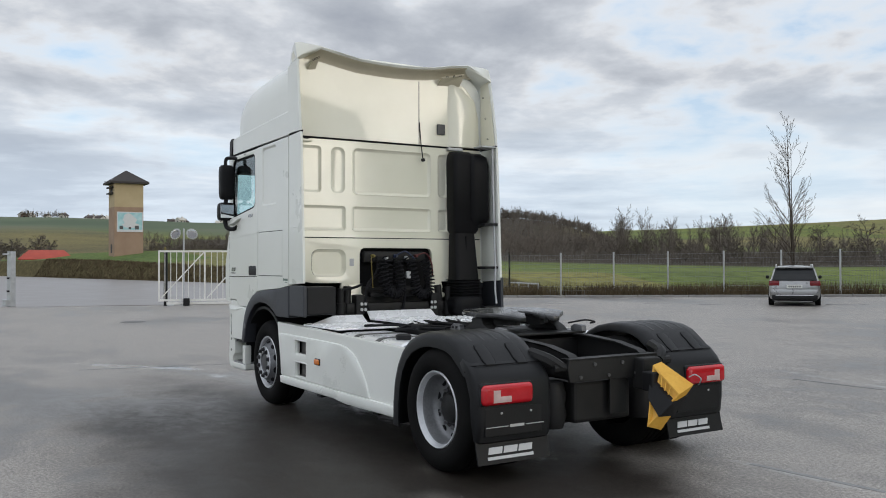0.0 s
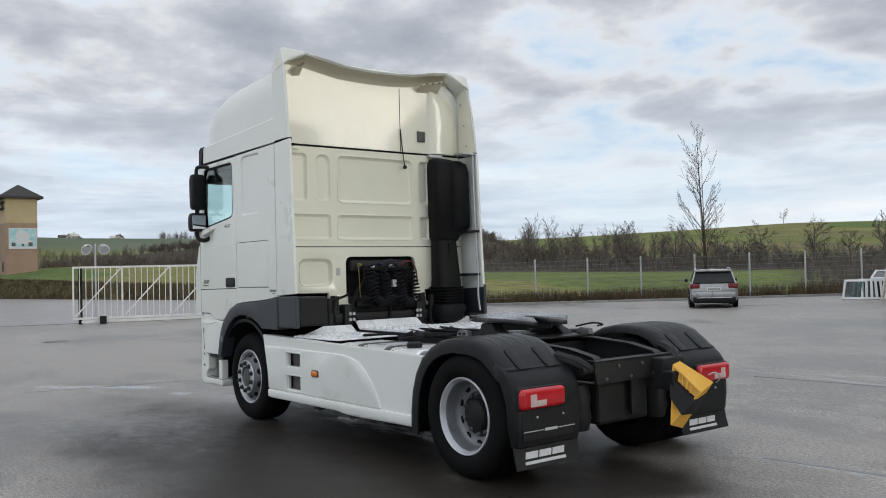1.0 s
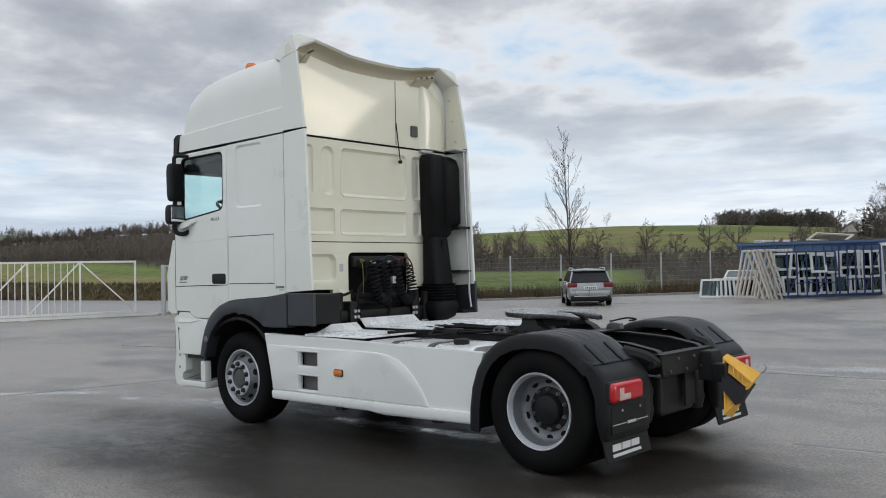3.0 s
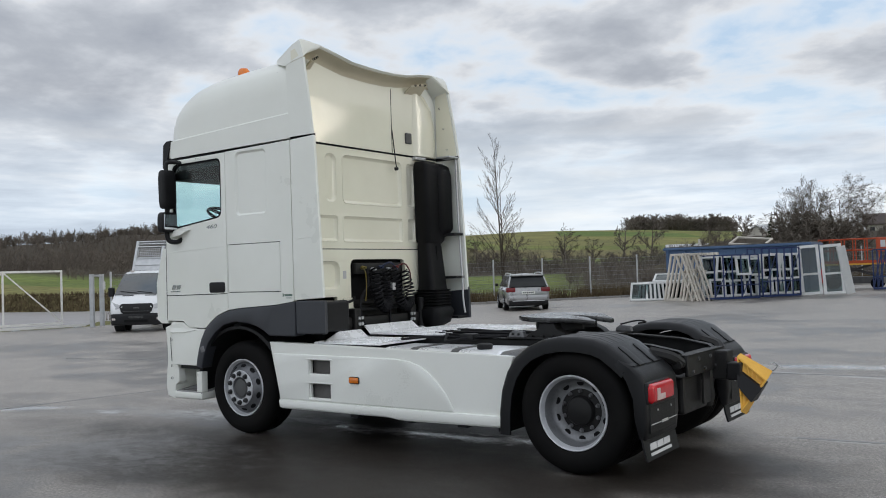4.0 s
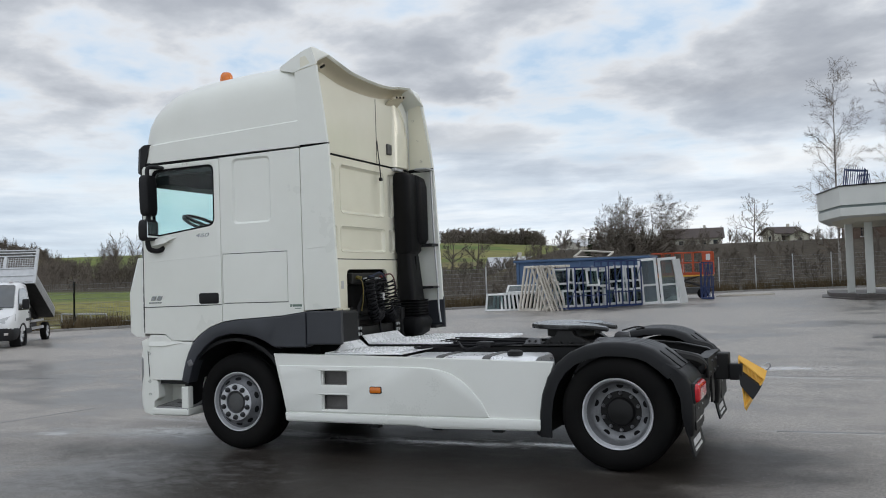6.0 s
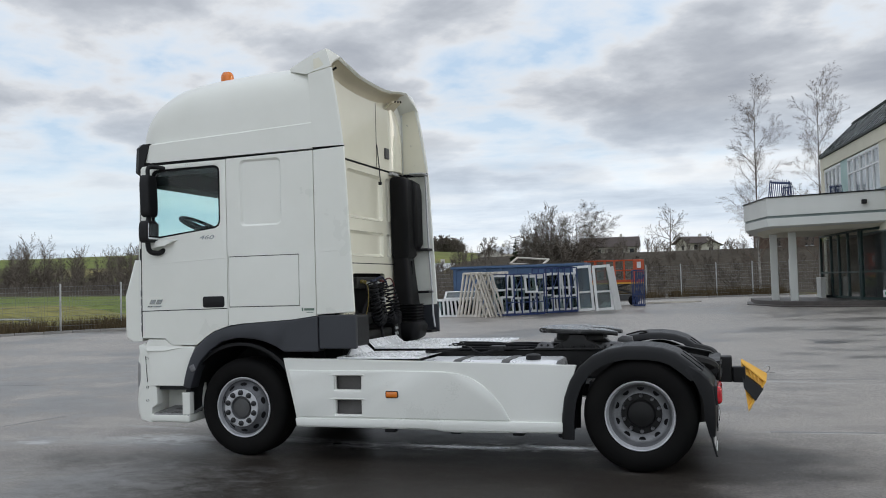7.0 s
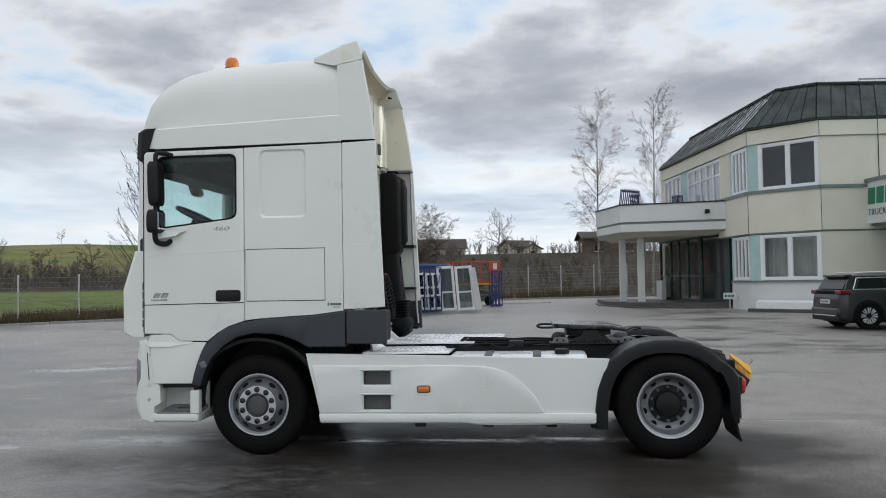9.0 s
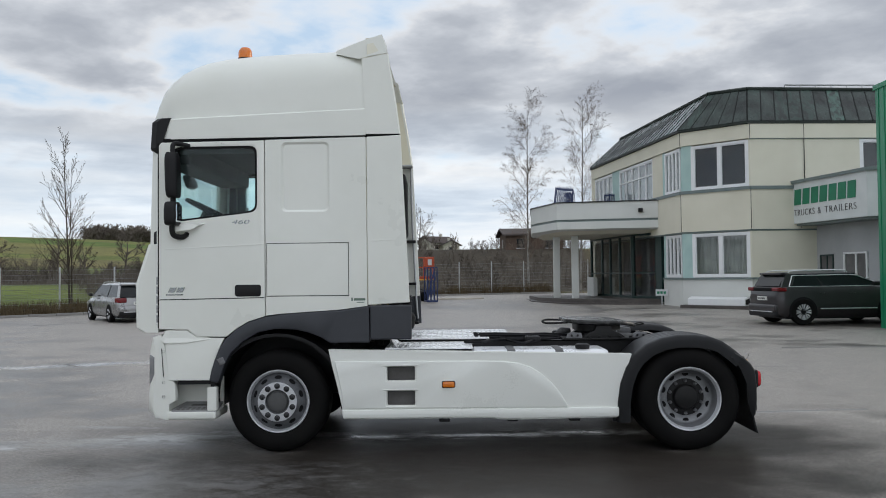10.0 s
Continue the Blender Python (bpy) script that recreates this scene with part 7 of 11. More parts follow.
part("warning_lamp", lathe(bmesh.new(), [(0, 0), (0.05, 0), (0.05, 0.09), (0.03, 0.12), (0, 0.12)], (0.25, 0.0, 2.135), "z", 12), M["hose_yel"], gate, "dull yellow gate warning lamp")
part("guide_post", boxed((0.20, 0.10, -0.1), (0.34, 0.24, 2.10), 0.01), M["black"], gate, "dark guide post")
gate.matrix_basis = Matrix.Translation((-28.50, 3.68, 0.0)) @ Matrix.Rotation(math.atan2(6.92, 1.92), 4, "Z")

post = root("gate_post", "galvanised square gate post with a control box", "gate post")
part("post", boxed((-0.11, -0.11, -0.2), (0.11, 0.11, 2.12), 0.01), M["galv"], post)
part("control_box", boxed((0.11, -0.12, 0.02), (0.30, 0.12, 0.28), 0.02), M["galv"], post)
part("hook", boxed((0.0, -0.03, 1.98), (0.36, 0.03, 2.04), 0.006), M["galv"], post)
for z in (0.55, 1.05):
    part("latch", boxed((0.11, -0.05, z), (0.17, 0.05, z + 0.07), 0.008), M["black"], post)
post.matrix_basis = Matrix.Translation((-31.8, -1.06, 0.0)) @ Matrix.Rotation(radians(-60), 4, "Z")
side_gate = root("pedestrian_gate", "galvanised portal of two posts beside the sliding gate", "gate")
for u in (0.0, 0.80):
    part("post", boxed((u - 0.07, -0.07, -0.1), (u + 0.07, 0.07, 1.92), 0.008), M["galv"], side_gate)
part("top_bar", boxed((0.07, -0.04, 1.84), (0.73, 0.04, 1.91), 0.006), M["galv"], side_gate)
part("notice", boxed((0.74, -0.09, 1.35), (0.92, -0.072, 1.65), 0.004), M["mark"], side_gate, "small white notice")
side_gate.matrix_basis = on_ground(-25.75, 11.25, 122)

mp = root("traffic_mirrors", "two round convex traffic mirrors on a pole by the road", "traffic mirror")
part("pole", tubed([(0, 0, -0.2), (0, 0, 3.25)], 0.038, 10), M["galv"], mp)
for s, a in ((-1, 35), (1, -20)):
    bm = bmesh.new()
    lathe(bm, [(0.0, 0.05), (0.15, 0.042), (0.24, 0.02), (0.27, 0.0), (0.30, 0.0), (0.30, -0.03), (0.0, -0.09)], (0, 0, 0), "x", 28)
    mm = part("round_mirror", bm, M["mirror"], mp, "round convex mirror with a pale rim")
    mm.matrix_basis = Matrix.Translation((0.05, s * 0.36, 3.0)) @ Matrix.Rotation(radians(a), 4, "Z") @ Matrix.Rotation(radians(24), 4, "Y") @ Matrix.Diagonal((0.8, 0.8, 0.8, 1))
    rim_bm = bmesh.new()
    for k in range(16):
        q = 2 * math.pi * k / 16
        box(rim_bm, (-0.012, 0.305 * math.cos(q) - 0.03, 0.305 * math.sin(q) - 0.03), (0.022, 0.305 * math.cos(q) + 0.03, 0.305 * math.sin(q) + 0.03))
    part("mirror_rim", rim_bm, M["mark"], mm)
mp.matrix_basis = Matrix.Translation((-34.9, 6.4, 0.0)) @ Matrix.Rotation(radians(-15), 4, "Z")

# ---- office building ----
M["render"] = surface("pale_render", (0.68, 0.65, 0.53), (0.76, 0.73, 0.61), 0.8, 0.75, 0.9, bump=0.15, bump_scale=80, fine=0.3)
M["render_base"] = surface("white_base_render", (0.62, 0.63, 0.60), (0.70, 0.71, 0.68), 0.8, 0.75, 0.9, bump=0.15, bump_scale=80)
M["ledge"] = surface("green_grey_ledge", (0.13, 0.17, 0.165), (0.19, 0.23, 0.225), 3, 0.4, 0.55)
M["roofseam"] = surface("dark_roof_seam", (0.008, 0.009, 0.009), (0.020, 0.023, 0.022), 2, 0.5, 0.7, spec=0.2)
M["roofmetal"] = surface("weathered_metal_roof", (0.014, 0.018, 0.0165), (0.046, 0.058, 0.051), 0.9, 0.45, 0.65, metal=0.1, fine=0.5, bump_scale=12, spec=0.3)
M["roofsheet"] = weathered_sheet("weathered_roof_sheet", (0.020, 0.024, 0.0225), (0.052, 0.070, 0.062), (0.085, 0.150, 0.125))
M["turq"] = surface("pale_turquoise_panel", (0.36, 0.52, 0.50), (0.46, 0.62, 0.58), 2, 0.5, 0.6)
M["pvc"] = surface("white_window_frame", (0.80, 0.81, 0.815), (0.86, 0.865, 0.865), 4, 0.3, 0.4)
M["dgreen"] = surface("dark_green_frame", (0.010, 0.030, 0.028), (0.018, 0.045, 0.040), 4, 0.3, 0.45)
M["winglass"] = pane_glass("window_glass", (0.86, 0.88, 0.89))
M["curtain"] = surface("net_curtain", (0.50, 0.50, 0.47), (0.66, 0.66, 0.62), 3, 0.9, 1.0)
# dark grey: the dimness inside the rooms is put into the colour
M["room"] = surface("room_dimness_grey", (0.10, 0.10, 0.10), (0.16, 0.155, 0.15), 2, 0.9, 1.0)
M["signwhite"] = surface("sign_white", (0.62, 0.65, 0.64), (0.70, 0.72, 0.71), 2, 0.35, 0.45)
M["signgreen"] = surface("sign_green", (0.008, 0.17, 0.085), (0.012, 0.21, 0.11), 3, 0.4, 0.5)
M["annex"] = surface("grey_annex_render", (0.36, 0.37, 0.375), (0.44, 0.45, 0.455), 1, 0.8, 0.9, bump=0.1)
M["greenhall"] = surface("green_cladding", (0.012, 0.20, 0.095), (0.018, 0.26, 0.13), 1, 0.3, 0.42, fine=0.4)
M["slate"] = surface("dark_stone_steps", (0.05, 0.043, 0.039), (0.10, 0.085, 0.076), 3, 0.42, 0.6, bump=0.2)

E0, E1, E2, E3 = Vector((5.3, 37.8)), Vector((6.9, 25.6)), Vector((8.97, 23.5)), Vector((24.0, 24.4))
GB = 0.22                                    # ground level at the building
Z_BASE, Z_L0, Z_L1, Z_S1, Z_U0, Z_U1, Z_EAVE = 1.36, 1.44, 3.16, 4.74, 4.86, 6.62, 7.20
house = root("office_building", "pale two-storey office building with dark metal mansard roof and canopy", "building")


def slab(bm, p, q, z0, z1, t0, t1):
    """An upright slab along p to q; t0 and t1 are depths behind the face (inwards is to the left of the way)."""
    p, q = Vector(p), Vector(q)
    d = (q - p).normalized()
    n = Vector((-d.y, d.x))
    c = [p + n * t0, q + n * t0, q + n * t1, p + n * t1]
    loft(bm, [[(v.x, v.y, z) for v in c] for z in (z0, z1)])
    return bm


def along(p, q, u):
    return p.lerp(q, u)


for p, q in ((E0, E1), (E1, E2), (E2, E3)):
    a = p if p is not E0 else along(E0, E1, 0.83)
    part("base_wall", slab(bmesh.new(), a, q, GB - 0.4, Z_BASE, 0.06, 0.40), M["render_base"], house)
    part("spandrel", slab(bmesh.new(), p, q, Z_L1 + 0.08, Z_S1, 0.0, 0.40), M["render"], house)
    part("parapet", slab(bmesh.new(), p, q, Z_U1 + 0.04, Z_EAVE, 0.0, 0.40), M["render"], house)
    part("ledge", slab(bmesh.new(), p, q, Z_S1, Z_S1 + 0.12, -0.05, 0.40), M["ledge"], house)
    part("ledge", slab(bmesh.new(), a, q, Z_BASE, Z_BASE + 0.07, 0.0, 0.40), M["ledge"], house)
    part("soffit_line", slab(bmesh.new(), p, q, Z_L1 + 0.02, Z_L1 + 0.08, 0.03, 0.40), M["ledge"], house)
for k in (1.9, 4.1, 6.4):
    u = E2 + (E3 - E2).normalized() * k
    part("panel_joint", slab(bmesh.new(), u, u + (E3 - E2).normalized() * 0.02, Z_L1 + 0.1, Z_S1 - 0.01, -0.002, 0.02), M["gap"], house)
ux = (E3 - E2).normalized()
for k in (2.08, 6.75):
    part("panel_joint", slab(bmesh.new(), E2 + ux * k, E2 + ux * (k + 0.022), Z_S1 + 0.13, Z_EAVE - 0.01, -0.003, 0.02), M["gap"], house)
for c, d in ((E1, (E2 - E1).normalized()), (E2, ux)):
    for z0, z1 in ((Z_L1 + 0.1, Z_S1 - 0.01), (Z_U1 + 0.05, Z_EAVE - 0.01)):
        part("panel_joint", slab(bmesh.new(), c + d * 0.005, c + d * 0.027, z0, z1, -0.004, 0.02), M["gap"], house)
part("drip_line", slab(bmesh.new(), E2, E3, 6.635, 6.655, -0.003, 0.1), M["ledge"], house)


def pane_window(name, p, q, z0, z1, panes, parent, curtains=True, rail=None):
    """A white-framed window set back in the wall between p and q."""
    w = part(name, slab(bmesh.new(), p, q, z0, z0 + 0.09, 0.055, 0.15), M["pvc"], parent, "white-framed window")
    part("frame", slab(bmesh.new(), p, q, z1 - 0.09, z1, 0.055, 0.15), M["pvc"], w)
    d = (Vector(q) - Vector(p)).normalized()
    length = (Vector(q) - Vector(p)).length
    hb = 0.062 if panes < 4 else 0.036
    for k in range(panes + 1):
        c = Vector(p) + d * (hb + (length - 2 * hb) * k / panes)
        part("frame", slab(bmesh.new(), c - d * hb, c + d * hb, z0 + 0.09, z1 - 0.09, 0.05, 0.15), M["pvc"], w)
    for k in range(panes):
        a, b = Vector(p) + d * (2 * hb + (length - 2 * hb) * k / panes), Vector(p) + d * ((length - 2 * hb) * (k + 1) / panes)
        sash = part("sash", slab(bmesh.new(), a, b, z0 + 0.09, z0 + 0.13, 0.075, 0.14), M["pvc"], w)
        part("sash_rail", slab(bmesh.new(), a, b, z1 - 0.13, z1 - 0.09, 0.075, 0.14), M["pvc"], sash)
        for e0, e1 in ((a, a + d * hb * 0.6), (b - d * hb * 0.6, b)):
            part("sash_rail", slab(bmesh.new(), e0, e1, z0 + 0.13, z1 - 0.13, 0.075, 0.14), M["pvc"], sash)
        part("pane", slab(bmesh.new(), a, b, z0 + 0.09, z1 - 0.09, 0.10, 0.108), M["winglass"], w).visible_shadow = False
    if rail:
        part("frame", slab(bmesh.new(), p, q, rail, rail + 0.06, 0.053, 0.14), M["pvc"], w)
    if curtains:
        bm = bmesh.new()
        n = Vector((-d.y, d.x))
        pts = int(length / 0.05)
        rings = []
        for z in (z0 + 0.1, z1 - 0.1):
            rings.append([(*(Vector(p) + d * (length * k / pts) + n * (0.42 + 0.03 * math.sin(k * 1.9) + 0.02 * math.sin(k * 0.7))), z) for k in range(pts + 1)])
        loft(bm, rings, False, False)
        ext2 = bmesh.ops.extrude_face_region(bm, geom=list(bm.faces))
        bmesh.ops.translate(bm, verts=[g for g in ext2["geom"] if isinstance(g, bmesh.types.BMVert)], vec=(n.x * 0.01, n.y * 0.01, 0))
        part("curtain", bm, M["curtain"], w, "pale pleated curtain")
    return w


def wall_between(p, q, z0, z1, mat="render"):
    part("wall_pier", slab(bmesh.new(), p, q, z0, z1, 0.05, 0.40), M[mat], house)


# W1, the chamfered bay
u0, u1 = along(E1, E2, 0.155), along(E1, E2, 0.975)
for z0, z1, cur in ((Z_L0, Z_L1, True), (Z_U0, Z_U1, False)):
    pane_window("window", u0, u1, z0, z1, 2, house, cur)
    part("turquoise_panel", slab(bmesh.new(), along(E1, E2, 0.005), u0, z0 - 0.02, z1 + 0.04, 0.06, 0.2), M["turq"], house, "pale turquoise panel")
    wall_between(u1, E2, z0 - 0.02, z1 + 0.06)
# W0
n0 = lambda v: along(E1, E0, v)
for z0, z1 in ((Z_L0, Z_L1), (Z_U0, Z_U1)):
    pane_window("window", n0(0.145), n0(0.012), z0, z1, 4, house, z0 > 3)
    part("turquoise_panel", slab(bmesh.new(), n0(0.165), n0(0.145), z0 - 0.02, z1 + 0.04, 0.06, 0.2), M["turq"], house, "pale turquoise panel")
pane_window("window", n0(0.63), n0(0.26), Z_U0 - 0.1, Z_U1, 5, house, True, 5.9)
pane_window("window", n0(0.96), n0(0.72), Z_U0 - 0.1, Z_U1, 4, house, True)
wall_between(n0(0.26), n0(0.165), Z_U0 - 0.1, Z_U1 + 0.06)
part("blue_panel", slab(bmesh.new(), n0(0.72), n0(0.63), Z_U0 - 0.1, Z_U1 + 0.05, 0.06, 0.3), M["turq"], house)
wall_between(n0(1.0), n0(0.96), Z_U0 - 0.1, Z_U1 + 0.06)
# W2
e = lambda k: E2 + (E3 - E2).normalized() * k
wall_between(e(0.0), e(4.25), Z_U0, Z_U1 + 0.06)
pane_window("window", e(4.25), e(6.6), Z_U0, Z_U1, 2, house, False)
wall_between(e(6.6), e(15.0), Z_U0, Z_U1 + 0.06)
wall_between(e(0.0), e(15.0), Z_BASE + 0.07, Z_L1 + 0.06)
# closed behind by a dark core that blocks the view through the panes
core = [E0 + Vector((1.9, 0.3)), E1 + Vector((1.7, 1.1)), E2 + Vector((0.7, 1.6)), E3 + Vector((0, 1.6)), Vector((24, 40)), Vector((8.0, 38.0))]
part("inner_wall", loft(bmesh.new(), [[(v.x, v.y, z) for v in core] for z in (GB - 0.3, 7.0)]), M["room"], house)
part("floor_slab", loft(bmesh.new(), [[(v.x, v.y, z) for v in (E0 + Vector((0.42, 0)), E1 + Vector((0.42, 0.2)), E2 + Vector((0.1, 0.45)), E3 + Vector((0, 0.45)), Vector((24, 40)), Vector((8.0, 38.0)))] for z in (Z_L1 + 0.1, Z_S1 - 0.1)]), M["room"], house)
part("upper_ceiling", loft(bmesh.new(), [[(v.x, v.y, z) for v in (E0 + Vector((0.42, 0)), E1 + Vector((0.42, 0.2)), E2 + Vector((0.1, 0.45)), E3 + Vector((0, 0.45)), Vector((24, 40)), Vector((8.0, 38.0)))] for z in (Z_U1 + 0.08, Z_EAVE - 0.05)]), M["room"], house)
part("rear_wall", slab(bmesh.new(), Vector((9.6, 38.6)), E0, GB - 0.3, Z_EAVE, 0.0, 0.4), M["render"], house)
# mansard roof with standing seams
eave = [Vector((9.6, 38.6)), E0, E1, E2, E3, Vector((24, 41))]
topr = [Vector((9.6, 37.3)), Vector((6.72, 36.9)), Vector((8.05, 25.45)), Vector((9.27, 24.55)), Vector((24, 26.0)), Vector((24, 40))]
eo = [v + Vector((-0.08, -0.04)) for v in eave]
roof_b = loft(bmesh.new(), [[(v.x, v.y, Z_EAVE + 0.02) for v in eo], [(v.x, v.y, Z_EAVE + 0.10) for v in eo], [(v.x, v.y, 8.68) for v in topr], [(v.x, v.y, 8.76) for v in topr]])
roof_p = part("mansard_roof", roof_b, M["roofmetal"], house, "dark weathered standing-seam metal roof")
slope = random.Random(14)
for i in (0, 1, 2, 3):
    a0, a1, b0, b1 = eo[i], eo[i + 1], topr[i], topr[i + 1]
    out = Vector(((a1 - a0).y, -(a1 - a0).x)).normalized() * 0.012
    n = max(3, int((a1 - a0).length / 0.52))
    for k in range(n + 1):
        p, q = a0.lerp(a1, k / n), b0.lerp(b1, k / n)
        part("seam", tubed([(p.x, p.y, Z_EAVE + 0.12), (q.x, q.y, 8.70)], 0.026, 4), M["roofseam"], roof_p)
        if k < n:
            p2, q2 = a0.lerp(a1, (k + 1) / n), b0.lerp(b1, (k + 1) / n)
            bow = slope.uniform(0.6, 1.6)
            part("roof_sheet", loft(bmesh.new(), [[(v.x, v.y, Z_EAVE + 0.11) for v in (p, p2)] + [(v.x + out.x * bow, v.y + out.y * bow, Z_EAVE + 0.11) for v in (p2, p)], [(v.x, v.y, 8.70) for v in (q, q2)] + [(v.x + out.x * bow, v.y + out.y * bow, 8.70) for v in (q2, q)]]), M["roofsheet"], roof_p)
for a, b in zip(topr[1:4], topr[2:5]):
    part("ridge_cap", tubed([(a.x, a.y, 8.74), (b.x, b.y, 8.74)], 0.07, 6), M["roofmetal"], roof_p)
for z in (9.10, 9.24):
    part("roof_rail", tubed([(11.4, 26.3, z), (15.3, 26.6, z)], 0.035, 6), M["galv"], roof_p)
for k in range(7):
    part("rail_post", tubed([(11.4 + 0.65 * k, 26.3 + 0.05 * k, 8.7), (11.4 + 0.65 * k, 26.3 + 0.05 * k, 9.24)], 0.03, 6), M["galv"], roof_p)
for x, y in ((8.35, 25.15), (10.5, 24.75)):
    part("roof_vent", boxed((x, y, 8.22), (x + 0.14, y + 0.2, 8.50), 0.02), M["black"], roof_p)

# canopy over the entrance, with a balcony on it
CAN = [Vector((6.75, 28.0)), Vector((2.36, 29.0)), Vector((1.55, 32.5)), Vector((1.9, 36.6)), Vector((5.35, 37.0))]


def canopy_ring(grow, z):
    c = Vector((4.6, 32.5))
    return [((v - c).normalized() * ((v - c).length + grow) + c).to_tuple() + (z,) for v in CAN]


can = part("canopy", loft(bmesh.new(), [canopy_ring(0, z) for z in (4.00, 4.72)]), M["render_base"], house, "pale polygonal entrance canopy with balcony parapet")
part("canopy_groove", loft(bmesh.new(), [canopy_ring(-0.06, z) for z in (3.90, 4.01)]), M["ledge"], can)
part("canopy_lower", loft(bmesh.new(), [canopy_ring(-0.01, 3.90), canopy_ring(-0.02, 3.58), canopy_ring(-0.25, 3.52)]), M["render_base"], can)
part("canopy_soffit", loft(bmesh.new(), [canopy_ring(-0.5, 3.54), canopy_ring(-1.0, 3.38)]), M["render"], can)
part("parapet_cap", loft(bmesh.new(), [canopy_ring(0.04, z) for z in (4.72, 4.77)]), M["black"], can)
part("flood_lamp", boxed((5.75, 28.02, 4.25), (5.93, 28.2, 4.42), 0.02), M["black"], can, "small black floodlight")
for x, y in ((3.40, 30.9), (2.72, 32.3)):
    part("pillar", boxed((x - 0.15, y - 0.15, 0.45), (x + 0.15, y + 0.15, 3.42), 0.02), M["render_base"], house, "square pale pillar")
plat = [Vector((6.75, 27.75)), Vector((4.9, 28.2)), Vector((2.75, 29.5)), Vector((1.55, 32.6)), Vector((1.6, 37.0)), Vector((6.3, 37.0))]
for dz, g in ((0.0, 0.0), (0.16, 0.32)):
    c = Vector((4.6, 33.0))
    ring2 = [(v - c).normalized() * ((v - c).length - g) + c for v in plat]
    part("entrance_step", loft(bmesh.new(), [[(v.x, v.y, z) for v in ring2] for z in (0.10 + dz, 0.36 + dz)]), M["slate"], house, "dark stone entrance step")
# glazed entrance
G0, G1, G2 = Vector((6.62, 28.6)), Vector((5.87, 30.2)), Vector((4.95, 36.4))


def glazing(p, q, cuts, z0, z1, door=None):
    g = part("entrance_glazing", slab(bmesh.new(), p, q, z1 - 0.10, z1, 0.0, 0.10), M["dgreen"], house, "dark green framed entrance glazing")
    part("frame", slab(bmesh.new(), p, q, z0, z0 + 0.10, 0.0, 0.10), M["dgreen"], g)
    part("frame", slab(bmesh.new(), p, q, lerp(z0, z1, 0.38), lerp(z0, z1, 0.38) + 0.06, 0.0, 0.08), M["dgreen"], g)
    d = (q - p).normalized()
    for c in cuts:
        x = p.lerp(q, c)
        part("frame", slab(bmesh.new(), x - d * 0.06, x + d * 0.06, z0, z1, -0.006, 0.10), M["dgreen"], g)
    for c0, c1 in zip(cuts, cuts[1:]):
        part("pane", slab(bmesh.new(), p.lerp(q, c0), p.lerp(q, c1), z0 + 0.1, z1 - 0.1, 0.04, 0.05), M["winglass"], g).visible_shadow = False
    return g


glazing(G1, G0, [0.03, 0.97], 0.52, 3.40)
glazing(G2, G1, [0.02, 0.30, 0.50, 0.72, 0.98], 0.52, 3.40)
part("door_pillar", slab(bmesh.new(), G0, Vector((6.72, 28.0)), 0.4, 3.5, -0.05, 0.4), M["dgreen"], house)
part("low_wall", boxed((4.75, 34.2, 0.5), (4.95, 36.2, 1.45), 0.01), M["render_base"], house)
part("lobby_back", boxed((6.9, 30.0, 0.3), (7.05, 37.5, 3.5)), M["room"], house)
part("lobby_floor", loft(bmesh.new(), [[(v.x, v.y, z) for v in (G0, G1, G2, Vector((6.9, 36.8)), Vector((6.9, 28.8)))] for z in (0.40, 0.53)]), M["slate"], house)
part("lobby_ceiling", loft(bmesh.new(), [[(v.x, v.y, z) for v in (G0, G1, G2, Vector((6.9, 36.8)), Vector((6.9, 28.8)))] for z in (3.40, 3.52)]), M["render"], house)

# blue pallets frames standing on the balcony
def crate(name, label, group):
    c = root(name, label, "steel rack", group)
    for x in (-0.55, 0.55):
        for y in (-0.4, 0.4):
            part("upright", boxed((x - 0.03, y - 0.03, 0), (x + 0.03, y + 0.03, 0.95)), M["blue"], c)
    for z in (0.05, 0.88):
        for y in (-0.4, 0.4):
            part("rail", boxed((-0.55, y - 0.025, z - 0.025), (0.55, y + 0.025, z + 0.025)), M["blue"], c)
        for x in (-0.55, 0.55):
            part("rail", boxed((x - 0.025, -0.4, z - 0.025), (x + 0.025, 0.4, z + 0.025)), M["blue"], c)
    for k in range(8):
        for y in (-0.4, 0.4):
            part("bar", boxed((-0.475 + 0.12 * k, y - 0.018, 0.05), (-0.44 + 0.12 * k, y + 0.018, 0.98 + 0.05 * (k % 2))), M["blue"], c)
    return c


M["blue"] = surface("blue_steel_paint", (0.012, 0.026, 0.095), (0.022, 0.045, 0.145), 5, 0.45, 0.6, fine=0.5)
cr = crate("steel_crate", "blue steel crate frame standing on the balcony", "balcony crates")
cr.matrix_basis = Matrix.Translation((3.0, 31.9, 4.77)) @ Matrix.Rotation(radians(-12), 4, "Z") @ Matrix.Rotation(radians(7), 4, "Y") @ Matrix.Diagonal((0.72, 0.6, 0.95, 1))
for x, y, a in ((3.45, 32.5, 12), (5.5, 33.4, 40)):
    copy_thing(cr, Matrix.Translation((x, y, 4.77)) @ Matrix.Rotation(radians(a), 4, "Z") @ Matrix.Rotation(radians(-5), 4, "Y") @ Matrix.Diagonal((0.5, 0.6, 0.8, 1)))

